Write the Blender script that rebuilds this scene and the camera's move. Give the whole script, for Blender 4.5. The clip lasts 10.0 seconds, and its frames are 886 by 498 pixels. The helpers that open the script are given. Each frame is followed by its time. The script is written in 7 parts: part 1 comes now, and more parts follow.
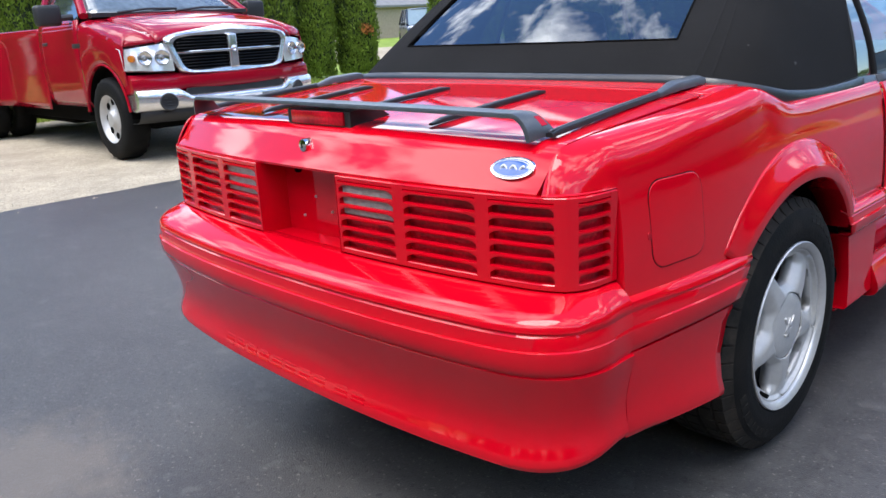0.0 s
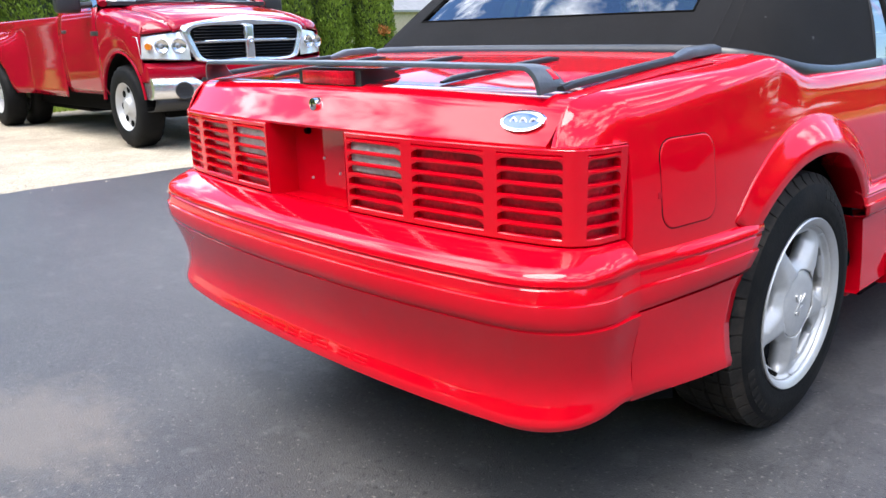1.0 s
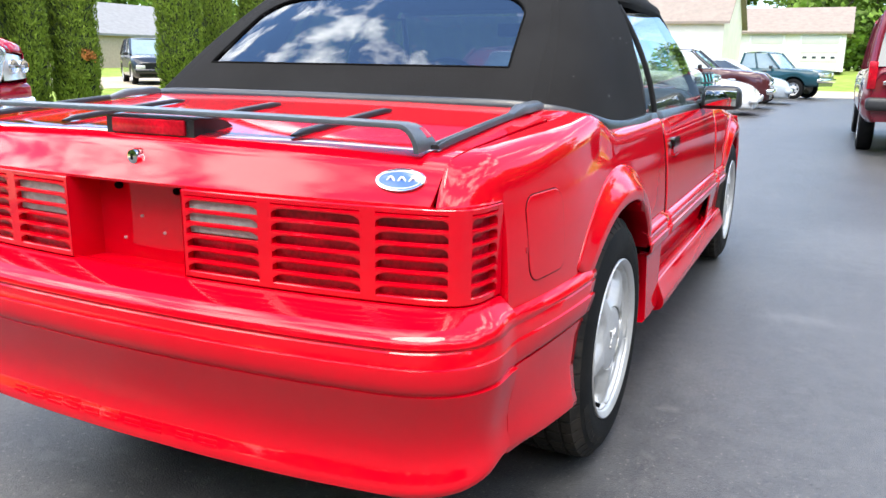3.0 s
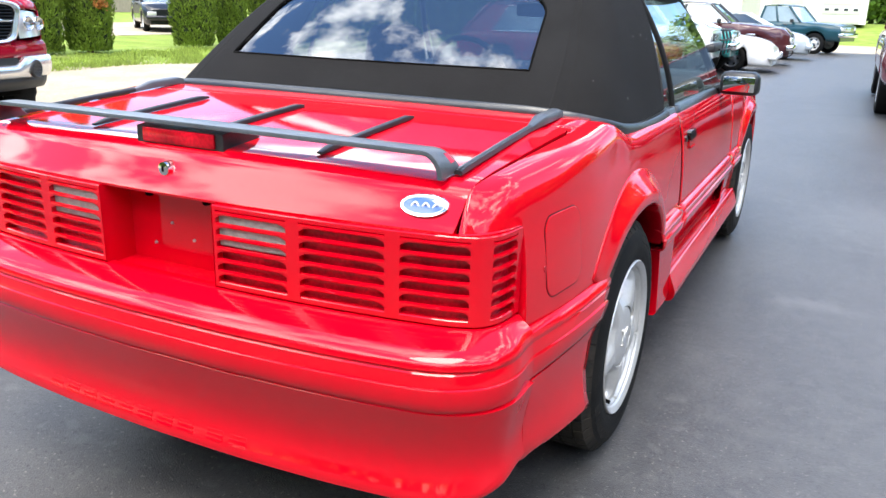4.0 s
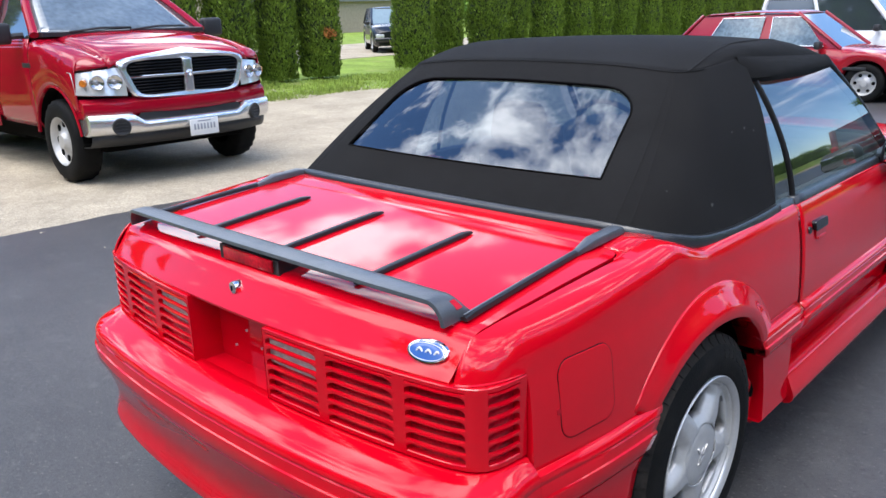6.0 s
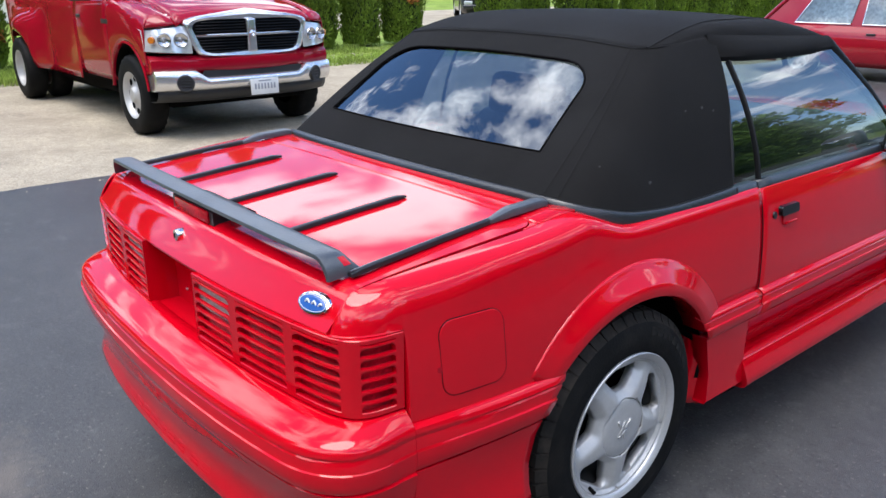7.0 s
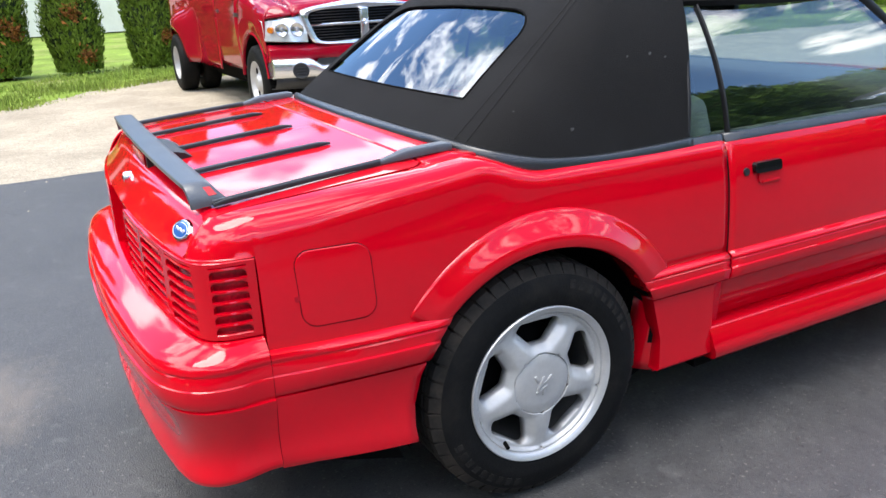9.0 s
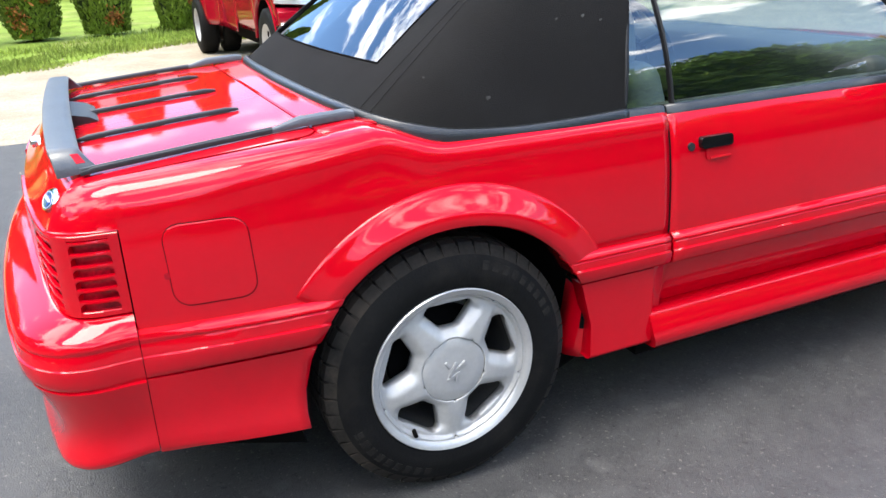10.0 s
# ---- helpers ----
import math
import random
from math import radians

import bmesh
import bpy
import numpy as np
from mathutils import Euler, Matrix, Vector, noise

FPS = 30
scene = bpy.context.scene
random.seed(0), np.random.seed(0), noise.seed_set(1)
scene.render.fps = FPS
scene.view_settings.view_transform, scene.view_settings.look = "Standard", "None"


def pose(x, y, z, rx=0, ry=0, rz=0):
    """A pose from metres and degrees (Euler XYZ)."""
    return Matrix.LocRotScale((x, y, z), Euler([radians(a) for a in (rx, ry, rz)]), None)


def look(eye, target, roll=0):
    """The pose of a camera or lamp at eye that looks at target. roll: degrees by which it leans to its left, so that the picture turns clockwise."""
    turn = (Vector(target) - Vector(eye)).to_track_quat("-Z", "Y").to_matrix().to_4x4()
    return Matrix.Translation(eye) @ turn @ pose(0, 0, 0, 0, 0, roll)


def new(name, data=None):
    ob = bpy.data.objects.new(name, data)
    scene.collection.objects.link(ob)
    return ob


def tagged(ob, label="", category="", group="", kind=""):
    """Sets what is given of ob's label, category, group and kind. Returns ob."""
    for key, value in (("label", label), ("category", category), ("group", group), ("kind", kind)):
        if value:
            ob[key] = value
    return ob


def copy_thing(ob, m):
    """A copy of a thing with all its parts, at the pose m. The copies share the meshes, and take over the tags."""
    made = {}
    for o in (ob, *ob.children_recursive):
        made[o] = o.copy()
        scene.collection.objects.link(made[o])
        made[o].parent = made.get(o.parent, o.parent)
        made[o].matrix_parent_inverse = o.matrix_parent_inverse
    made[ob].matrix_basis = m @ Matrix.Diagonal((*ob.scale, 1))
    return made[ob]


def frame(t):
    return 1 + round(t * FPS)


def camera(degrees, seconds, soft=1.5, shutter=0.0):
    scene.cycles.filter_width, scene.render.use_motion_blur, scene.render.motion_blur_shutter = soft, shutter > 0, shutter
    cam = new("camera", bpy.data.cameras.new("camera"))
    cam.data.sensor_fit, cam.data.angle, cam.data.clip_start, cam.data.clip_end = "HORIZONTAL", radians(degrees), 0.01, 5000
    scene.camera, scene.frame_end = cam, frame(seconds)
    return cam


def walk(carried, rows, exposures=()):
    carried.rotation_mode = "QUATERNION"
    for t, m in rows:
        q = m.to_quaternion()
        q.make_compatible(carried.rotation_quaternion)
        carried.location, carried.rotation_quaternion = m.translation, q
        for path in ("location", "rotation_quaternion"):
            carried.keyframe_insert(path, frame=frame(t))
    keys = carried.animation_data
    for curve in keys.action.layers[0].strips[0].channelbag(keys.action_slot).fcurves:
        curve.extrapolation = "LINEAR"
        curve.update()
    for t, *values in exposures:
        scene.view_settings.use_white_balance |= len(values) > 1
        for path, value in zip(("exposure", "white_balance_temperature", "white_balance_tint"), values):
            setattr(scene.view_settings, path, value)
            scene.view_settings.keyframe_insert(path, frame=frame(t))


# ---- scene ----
cam = camera(58.75, 10.0)
PATH = [
    (0, (1.558, -1.912, 1.119), (0.175, -0.577, 0.567), -3.17),
    (0.5, (1.565, -1.923, 1.038), (0.157, -0.613, 0.489), -2.45),
    (1, (1.569, -1.917, 1.016), (0.164, -0.597, 0.482), -1.68),
    (1.5, (1.569, -1.908, 1.025), (0.309, -0.449, 0.489), -2.24),
    (2, (1.540, -1.928, 1.036), (0.495, -0.317, 0.476), -0.55),
    (2.5, (1.437, -1.963, 1.057), (0.560, -0.237, 0.555), 0.31),
    (2.7, (1.358, -1.997, 1.059), (0.499, -0.250, 0.598), 0.52),
    (3.8, (1.252, -2.057, 1.122), (0.415, -0.322, 0.585), 1.71),
    (4, (1.278, -2.059, 1.206), (0.424, -0.349, 0.616), 1.57),
    (4.5, (1.314, -2.062, 1.386), (0.359, -0.402, 0.807), 0.59),
    (5, (1.423, -2.001, 1.475), (0.262, -0.471, 0.919), 1.34),
    (5.5, (1.527, -1.918, 1.492), (0.304, -0.447, 0.909), -0.66),
    (5.7, (1.554, -1.874, 1.483), (0.295, -0.434, 0.899), -1.12),
    (6.8, (1.839, -1.616, 1.479), (0.413, -0.354, 0.867), -0.81),
    (7, (1.932, -1.573, 1.483), (0.486, -0.353, 0.836), -0.10),
    (7.5, (2.053, -1.496, 1.447), (0.515, -0.415, 0.765), -1.56),
    (8, (2.126, -1.310, 1.411), (0.574, -0.308, 0.644), 0.08),
    (8.5, (2.216, -1.182, 1.415), (0.596, -0.243, 0.713), -3.31),
    (9, (2.344, -1.062, 1.344), (0.662, -0.192, 0.700), -2.56),
    (9.5, (2.345, -0.894, 1.322), (0.642, -0.117, 0.615), -1.06),
    (10, (2.373, -0.712, 1.309), (0.670, 0.052, 0.592), -2.38),
]
# the picture brightens and darkens on the way
EXPOSURES = [(0, 1.23, 6500, 10), (0.5, 1.54, 6550, 10), (1, 1.76, 6650, 10), (2, 1.83, 6950, 9), (2.5, 1.93, 7150, 8), (4.5, 1.85, 6950, 9), (5.1, 1.57, 6700, 10), (5.5, 1.39, 6500, 10), (6.2, 1.15, 6500, 10), (7, 1.07, 6500, 10), (8, 1.23, 6500, 10), (8.5, 1.45, 6550, 10), (9, 1.56, 6800, 9), (9.5, 1.76, 7000, 8), (10, 1.84, 7000, 8)]
walk(cam, [(t, look(eye, target, roll)) for t, eye, target, roll in PATH], EXPOSURES)

# ---------------------------------------------------------------- light
SUN_ELEVATION, SUN_AZIMUTH = 70.0, 165.0     # degrees; azimuth from +y towards +x
world = bpy.data.worlds.new("sky_world")
scene.world = world
world.use_nodes = True
wn, wl = world.node_tree.nodes, world.node_tree.links
wn.clear()
w_out, w_bg, w_sky = wn.new("ShaderNodeOutputWorld"), wn.new("ShaderNodeBackground"), wn.new("ShaderNodeTexSky")
w_sky.sky_type, w_sky.sun_disc = "NISHITA", False
w_sky.sun_elevation, w_sky.sun_rotation = radians(SUN_ELEVATION), radians(SUN_AZIMUTH)
w_sky.air_density, w_sky.dust_density, w_sky.ozone_density = 1.0, 0.0, 7.0
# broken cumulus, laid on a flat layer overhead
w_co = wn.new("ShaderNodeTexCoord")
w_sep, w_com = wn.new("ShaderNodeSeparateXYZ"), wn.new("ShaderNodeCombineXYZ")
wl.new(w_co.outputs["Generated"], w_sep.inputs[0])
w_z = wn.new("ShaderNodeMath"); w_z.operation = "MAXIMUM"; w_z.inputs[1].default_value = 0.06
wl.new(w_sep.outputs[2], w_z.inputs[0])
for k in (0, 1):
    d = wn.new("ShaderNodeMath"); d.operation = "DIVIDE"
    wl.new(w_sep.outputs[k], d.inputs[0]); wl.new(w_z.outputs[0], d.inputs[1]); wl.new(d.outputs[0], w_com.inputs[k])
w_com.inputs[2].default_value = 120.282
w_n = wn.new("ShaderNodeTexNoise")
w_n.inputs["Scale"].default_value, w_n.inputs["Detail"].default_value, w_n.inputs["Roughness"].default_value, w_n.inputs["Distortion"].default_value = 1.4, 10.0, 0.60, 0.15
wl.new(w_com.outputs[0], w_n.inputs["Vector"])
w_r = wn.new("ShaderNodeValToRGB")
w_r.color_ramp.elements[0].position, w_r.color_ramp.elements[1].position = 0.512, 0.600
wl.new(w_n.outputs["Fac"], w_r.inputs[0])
# the clouds thin out into haze towards the horizon
w_low = wn.new("ShaderNodeMapRange")
w_low.interpolation_type = "SMOOTHSTEP"
w_low.inputs["From Min"].default_value, w_low.inputs["From Max"].default_value = 0.14, 0.44
wl.new(w_sep.outputs[2], w_low.inputs["Value"])
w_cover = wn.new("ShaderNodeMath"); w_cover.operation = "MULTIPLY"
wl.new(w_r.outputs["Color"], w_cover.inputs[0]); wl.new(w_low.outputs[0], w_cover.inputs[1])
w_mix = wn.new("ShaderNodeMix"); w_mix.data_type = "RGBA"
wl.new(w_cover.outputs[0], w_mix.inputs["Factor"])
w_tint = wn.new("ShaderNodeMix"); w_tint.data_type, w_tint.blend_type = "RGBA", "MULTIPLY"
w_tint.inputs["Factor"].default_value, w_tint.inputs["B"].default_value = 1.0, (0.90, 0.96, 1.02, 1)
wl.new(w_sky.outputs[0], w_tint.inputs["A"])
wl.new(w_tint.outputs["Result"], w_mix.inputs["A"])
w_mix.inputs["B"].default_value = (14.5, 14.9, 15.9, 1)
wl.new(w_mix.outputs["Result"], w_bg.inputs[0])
w_bg.inputs[1].default_value = 0.14
wl.new(w_bg.outputs[0], w_out.inputs[0])

sun_data = bpy.data.lights.new("sun", "SUN")
sun_data.energy, sun_data.angle, sun_data.color = 1.5, radians(34), (1.0, 0.955, 0.89)
sun = new("sun", sun_data)
sun_dir = Vector((math.sin(radians(SUN_AZIMUTH)) * math.cos(radians(SUN_ELEVATION)), math.cos(radians(SUN_AZIMUTH)) * math.cos(radians(SUN_ELEVATION)), math.sin(radians(SUN_ELEVATION))))
sun.matrix_world = look(sun_dir * 60, (0, 0, 0))

# ---------------------------------------------------------------- materials
def material(name, colour, rough=0.5, metal=0.0, vary=0.12, scale=6.0, bump=0.0, bump_scale=60.0, coat=0.0, spec=0.5, alpha=None, stain=None, stain_scale=1.2, island=False, per_object=False, tint=(0.6, 1.35), grain=None):
    """A principled material with two scales of colour variation, optional stains and fine relief."""
    m = bpy.data.materials.new(name)
    m.use_nodes = True
    n, l = m.node_tree.nodes, m.node_tree.links
    b = n["Principled BSDF"]
    b.inputs["Roughness"].default_value, b.inputs["Metallic"].default_value = rough, metal
    b.inputs["Specular IOR Level"].default_value = spec
    b.inputs["Coat Weight"].default_value, b.inputs["Coat Roughness"].default_value, b.inputs["Coat IOR"].default_value = coat, 0.05, 1.5
    co = n.new("ShaderNodeTexCoord")
    base = n.new("ShaderNodeRGB")
    base.outputs[0].default_value = (*colour, 1)
    out = base.outputs[0]
    def darken(sock, fac_sock, low, high):
        r = n.new("ShaderNodeMapRange")
        r.inputs["From Min"].default_value, r.inputs["From Max"].default_value = 0.3, 0.7
        r.inputs["To Min"].default_value, r.inputs["To Max"].default_value = low, high
        l.new(fac_sock, r.inputs["Value"])
        h = n.new("ShaderNodeHueSaturation")
        l.new(r.outputs[0], h.inputs["Value"]); l.new(sock, h.inputs["Color"])
        return h.outputs[0]
    if vary:
        for k, s in ((1.0, scale), (0.6, scale * 9)):
            t = n.new("ShaderNodeTexNoise")
            t.inputs["Scale"].default_value, t.inputs["Detail"].default_value = s, 4
            l.new(co.outputs["Object"], t.inputs["Vector"])
            out = darken(out, t.outputs["Fac"], 1 - vary * k, 1 + vary * k)
    if grain:
        t = n.new("ShaderNodeTexNoise")
        t.inputs["Scale"].default_value, t.inputs["Detail"].default_value, t.inputs["Roughness"].default_value = grain[0], 3, 0.7
        l.new(co.outputs["Object"], t.inputs["Vector"])
        out = darken(out, t.outputs["Fac"], 1 - grain[1], 1 + grain[1])
    if stain:
        t = n.new("ShaderNodeTexNoise")
        t.inputs["Scale"].default_value, t.inputs["Detail"].default_value, t.inputs["Roughness"].default_value = stain_scale, 6, 0.65
        l.new(co.outputs["Object"], t.inputs["Vector"])
        r = n.new("ShaderNodeValToRGB")
        r.color_ramp.elements[0].position, r.color_ramp.elements[1].position = 0.52, 0.72
        l.new(t.outputs["Fac"], r.inputs[0])
        x = n.new("ShaderNodeMix"); x.data_type = "RGBA"
        l.new(r.outputs[0], x.inputs["Factor"]); l.new(out, x.inputs["A"]); x.inputs["B"].default_value = (*stain, 1)
        out = x.outputs["Result"]
    if island or per_object:
        g = n.new("ShaderNodeNewGeometry") if island else n.new("ShaderNodeObjectInfo")
        r = n.new("ShaderNodeMapRange")
        r.inputs["To Min"].default_value, r.inputs["To Max"].default_value = tint
        l.new(g.outputs["Random Per Island" if island else "Random"], r.inputs["Value"])
        h = n.new("ShaderNodeHueSaturation")
        l.new(r.outputs[0], h.inputs["Value"]); l.new(out, h.inputs["Color"])
        out = h.outputs[0]
    l.new(out, b.inputs["Base Color"])
    if bump:
        t = n.new("ShaderNodeTexNoise")
        t.inputs["Scale"].default_value, t.inputs["Detail"].default_value = bump_scale, 5
        l.new(co.outputs["Object"], t.inputs["Vector"])
        bp = n.new("ShaderNodeBump")
        bp.inputs["Strength"].default_value, bp.inputs["Distance"].default_value = bump, 0.01
        l.new(t.outputs["Fac"], bp.inputs["Height"]); l.new(bp.outputs[0], b.inputs["Normal"])
    if alpha is not None:
        b.inputs["Alpha"].default_value = alpha
    return m


def glass(name, tint, rough=0.0, clear=0.75):
    """A thin pane: a tinted clear layer under a mirror gloss."""
    m = bpy.data.materials.new(name)
    m.use_nodes = True
    n, l = m.node_tree.nodes, m.node_tree.links
    n.clear()
    o, mix, tr, gl = n.new("ShaderNodeOutputMaterial"), n.new("ShaderNodeMixShader"), n.new("ShaderNodeBsdfTransparent"), n.new("ShaderNodeBsdfGlossy")
    lw = n.new("ShaderNodeLayerWeight"); lw.inputs[0].default_value = 0.5
    fr = n.new("ShaderNodeMath"); fr.operation = "POWER"; fr.inputs[1].default_value = 4.6
    l.new(lw.outputs["Facing"], fr.inputs[0])
    mp = n.new("ShaderNodeMapRange")
    mp.inputs["From Min"].default_value, mp.inputs["From Max"].default_value = 0.0, 1.0
    mp.inputs["To Min"].default_value, mp.inputs["To Max"].default_value = 1 - clear, 1.0
    tr.inputs[0].default_value = (*tint, 1)
    gl.inputs["Roughness"].default_value = rough
    l.new(fr.outputs[0], mp.inputs["Value"]); l.new(mp.outputs[0], mix.inputs[0])
    l.new(tr.outputs[0], mix.inputs[1]); l.new(gl.outputs[0], mix.inputs[2]); l.new(mix.outputs[0], o.inputs[0])
    return m


RED = material("red_car_paint", (0.56, 0.0010, 0.0105), rough=0.45, vary=0.03, scale=2.5, coat=1.0, spec=0.0)
RED_LENS = material("red_lamp_lens", (0.40, 0.004, 0.014), rough=0.22, vary=0.4, scale=14, coat=0.25, spec=0.2)
CLEAR_LENS = material("clear_lamp_lens", (0.42, 0.42, 0.40), rough=0.2, vary=0.2, scale=60, coat=0.6, bump=0.3, bump_scale=220)
FABRIC = material("black_top_fabric", (0.0076, 0.0071, 0.0068), rough=0.9, vary=0.12, scale=5, bump=0.3, bump_scale=420, spec=0.2, stain=(0.0105, 0.0102, 0.0102), stain_scale=2.4)
RUBBER = material("tyre_rubber", (0.0055, 0.0055, 0.0055), rough=0.7, vary=0.25, scale=9, bump=0.12, bump_scale=160, spec=0.16, stain=(0.015, 0.013, 0.011), stain_scale=4.5)
SIDEWALL = material("scuffed_sidewall_rubber", (0.017, 0.0155, 0.014), rough=0.8, vary=0.35, scale=30, spec=0.15)
TREAD = material("dusty_tread_rubber", (0.020, 0.0175, 0.015), rough=0.85, vary=0.3, scale=14, spec=0.2, stain=(0.045, 0.036, 0.028), stain_scale=6)
TRIM = material("black_trim", (0.015, 0.016, 0.018), rough=0.36, vary=0.15, scale=12, bump=0.12, bump_scale=300)
GLOSS_BLACK = material("gloss_black", (0.006, 0.006, 0.007), rough=0.10, vary=0.1, scale=10, spec=0.4)
# near-black: the shade of recesses, gaps and undersides is put into this colour
DARK = material("shaded_recess_black", (0.0025, 0.0025, 0.0025), rough=0.95, vary=0.2, scale=8, spec=0.1)
ALLOY = material("silver_alloy", (0.48, 0.475, 0.465), rough=0.42, metal=0.35, vary=0.07, scale=10, bump=0.06, bump_scale=250)
# much darker alloy for the rim's inner wall
BARREL_ALLOY = material("dark_barrel_alloy", (0.045, 0.043, 0.041), rough=0.7, vary=0.3, scale=16)
STEEL = material("machined_lip", (0.54, 0.535, 0.53), rough=0.36, metal=0.55, vary=0.06, scale=12)
CHROME = material("chrome", (0.78, 0.78, 0.79), rough=0.07, metal=1.0, vary=0.03, scale=6)
BADGE_BLUE = material("badge_blue", (0.02, 0.09, 0.33), rough=0.25, vary=0.05, coat=0.8)
WHITE = material("white_enamel", (0.8, 0.8, 0.79), rough=0.3, vary=0.03, coat=0.6)
GREY_VINYL = material("grey_vinyl", (0.14, 0.18, 0.172), rough=0.6, vary=0.1, scale=8, bump=0.15, bump_scale=200)
DASH = material("dark_dash", (0.040, 0.050, 0.048), rough=0.6, vary=0.1, scale=8)
REAR_GLASS = glass("tinted_rear_glass", (0.46, 0.52, 0.58), clear=0.84)
SIDE_GLASS = glass("clear_side_glass", (0.80, 0.87, 0.85), clear=0.81)
TRUCK_RED = material("deep_red_truck_paint", (0.30, 0.003, 0.016), rough=0.4, vary=0.05, scale=2, coat=0.9, spec=0.0)
# chalky black plastic, with the sky's blue-grey reflection mixed into the base colour
WEATHERED_SKY = material("sky_tinted_weathered_black", (0.058, 0.067, 0.078), rough=0.33, vary=0.22, scale=9, bump=0.1, bump_scale=200, stain=(0.066, 0.072, 0.080), stain_scale=5, spec=0.9)
SEAL = material("black_window_seal", (0.009, 0.009, 0.010), rough=0.45, vary=0.15, scale=14, spec=0.3)
BELT = material("weathered_belt_rubber", (0.022, 0.025, 0.029), rough=0.30, vary=0.2, scale=10, bump=0.08, bump_scale=200, spec=0.6)
LINT = material("pale_lint", (0.042, 0.042, 0.040), rough=0.9, vary=0.3, scale=90)
MIRROR_GLASS = material("mirror_glass", (0.8, 0.82, 0.83), rough=0.02, metal=1.0, vary=0.0)

ASPHALT = material("sealed_asphalt", (0.052, 0.0505, 0.050), rough=0.42, vary=0.20, scale=1.1, bump=0.32, bump_scale=200, stain=(0.068, 0.065, 0.062), stain_scale=0.5, spec=0.5, grain=(85, 0.28))
GRAVEL = material("pale_gravel", (0.385, 0.33, 0.248), rough=0.95, vary=0.16, scale=1.4, bump=1.0, bump_scale=70, stain=(0.285, 0.242, 0.18), stain_scale=0.8, spec=0.2, grain=(60, 0.3))
GRASS = material("grass", (0.19, 0.27, 0.045), rough=0.9, vary=0.3, scale=1.2, bump=0.7, bump_scale=60, spec=0.15, stain=(0.28, 0.28, 0.10), stain_scale=0.9)
BLADES = material("grass_blades", (0.225, 0.295, 0.055), rough=0.8, vary=0.25, scale=0.7, spec=0.2, island=True, tint=(0.6, 1.5))
STONES = material("gravel_stones", (0.44, 0.385, 0.30), rough=0.9, vary=0.1, island=True, tint=(0.72, 1.12), spec=0.2)


def ground_patch(mat, centre, size, colour, amount):
    """A soft uneven patch of another colour at a place on the ground."""
    n, l = mat.node_tree.nodes, mat.node_tree.links
    b = n["Principled BSDF"]
    old = b.inputs["Base Color"].links[0].from_socket
    co, mp, ln = n.new("ShaderNodeTexCoord"), n.new("ShaderNodeMapping"), n.new("ShaderNodeVectorMath")
    mp.inputs["Location"].default_value = tuple(-c / s for c, s in zip(centre, size))
    mp.inputs["Scale"].default_value = tuple(1 / s for s in size)
    ln.operation = "LENGTH"
    l.new(co.outputs["Object"], mp.inputs[0]); l.new(mp.outputs[0], ln.inputs[0])
    t = n.new("ShaderNodeTexNoise")
    t.inputs["Scale"].default_value, t.inputs["Detail"].default_value, t.inputs["Roughness"].default_value = 9, 6, 0.7
    l.new(co.outputs["Object"], t.inputs["Vector"])
    a = n.new("ShaderNodeMath"); a.operation = "MULTIPLY_ADD"; a.inputs[1].default_value = 1.6
    l.new(t.outputs["Fac"], a.inputs[0]); l.new(ln.outputs["Value"], a.inputs[2])
    r = n.new("ShaderNodeMapRange")
    r.inputs["From Min"].default_value, r.inputs["From Max"].default_value = 1.75, 1.15
    r.inputs["To Max"].default_value = amount
    l.new(a.outputs[0], r.inputs["Value"])
    x = n.new("ShaderNodeMix"); x.data_type = "RGBA"
    l.new(r.outputs[0], x.inputs["Factor"]); l.new(old, x.inputs["A"]); x.inputs["B"].default_value = (*colour, 1)
    l.new(x.outputs["Result"], b.inputs["Base Color"])


def speckle(mat, scale, low, high, colour, amount):
    """Small worn grains that show paler or darker than the rest."""
    n, l = mat.node_tree.nodes, mat.node_tree.links
    b = n["Principled BSDF"]
    old = b.inputs["Base Color"].links[0].from_socket
    co, t, r, x = n.new("ShaderNodeTexCoord"), n.new("ShaderNodeTexNoise"), n.new("ShaderNodeMapRange"), n.new("ShaderNodeMix")
    t.inputs["Scale"].default_value, t.inputs["Detail"].default_value, t.inputs["Roughness"].default_value = scale, 2, 0.6
    r.inputs["From Min"].default_value, r.inputs["From Max"].default_value, r.inputs["To Max"].default_value = low, high, amount
    x.data_type = "RGBA"
    l.new(co.outputs["Object"], t.inputs["Vector"]); l.new(t.outputs["Fac"], r.inputs["Value"])
    l.new(r.outputs[0], x.inputs["Factor"]); l.new(old, x.inputs["A"]); x.inputs["B"].default_value = (*colour, 1)
    l.new(x.outputs["Result"], b.inputs["Base Color"])


speckle(ASPHALT, 75, 0.63, 0.69, (0.20, 0.185, 0.165), 0.8)
speckle(ASPHALT, 60, 0.40, 0.33, (0.016, 0.016, 0.016), 0.8)
speckle(ASPHALT, 9, 0.60, 0.70, (0.105, 0.102, 0.098), 0.55)
# brownish dried dust behind the tail
ground_patch(ASPHALT, (-0.62, -1.40, 0.0), (0.46, 0.30, 1.0), (0.15, 0.125, 0.10), 0.6)
# paler grey patches on the asphalt to the car's right
ground_patch(ASPHALT, (1.30, 1.55, 0.0), (0.22, 0.10, 1.0), (0.125, 0.122, 0.118), 0.6)
ground_patch(ASPHALT, (2.9, 0.9, 0.0), (2.6, 3.6, 1.0), (0.105, 0.103, 0.100), 0.6)
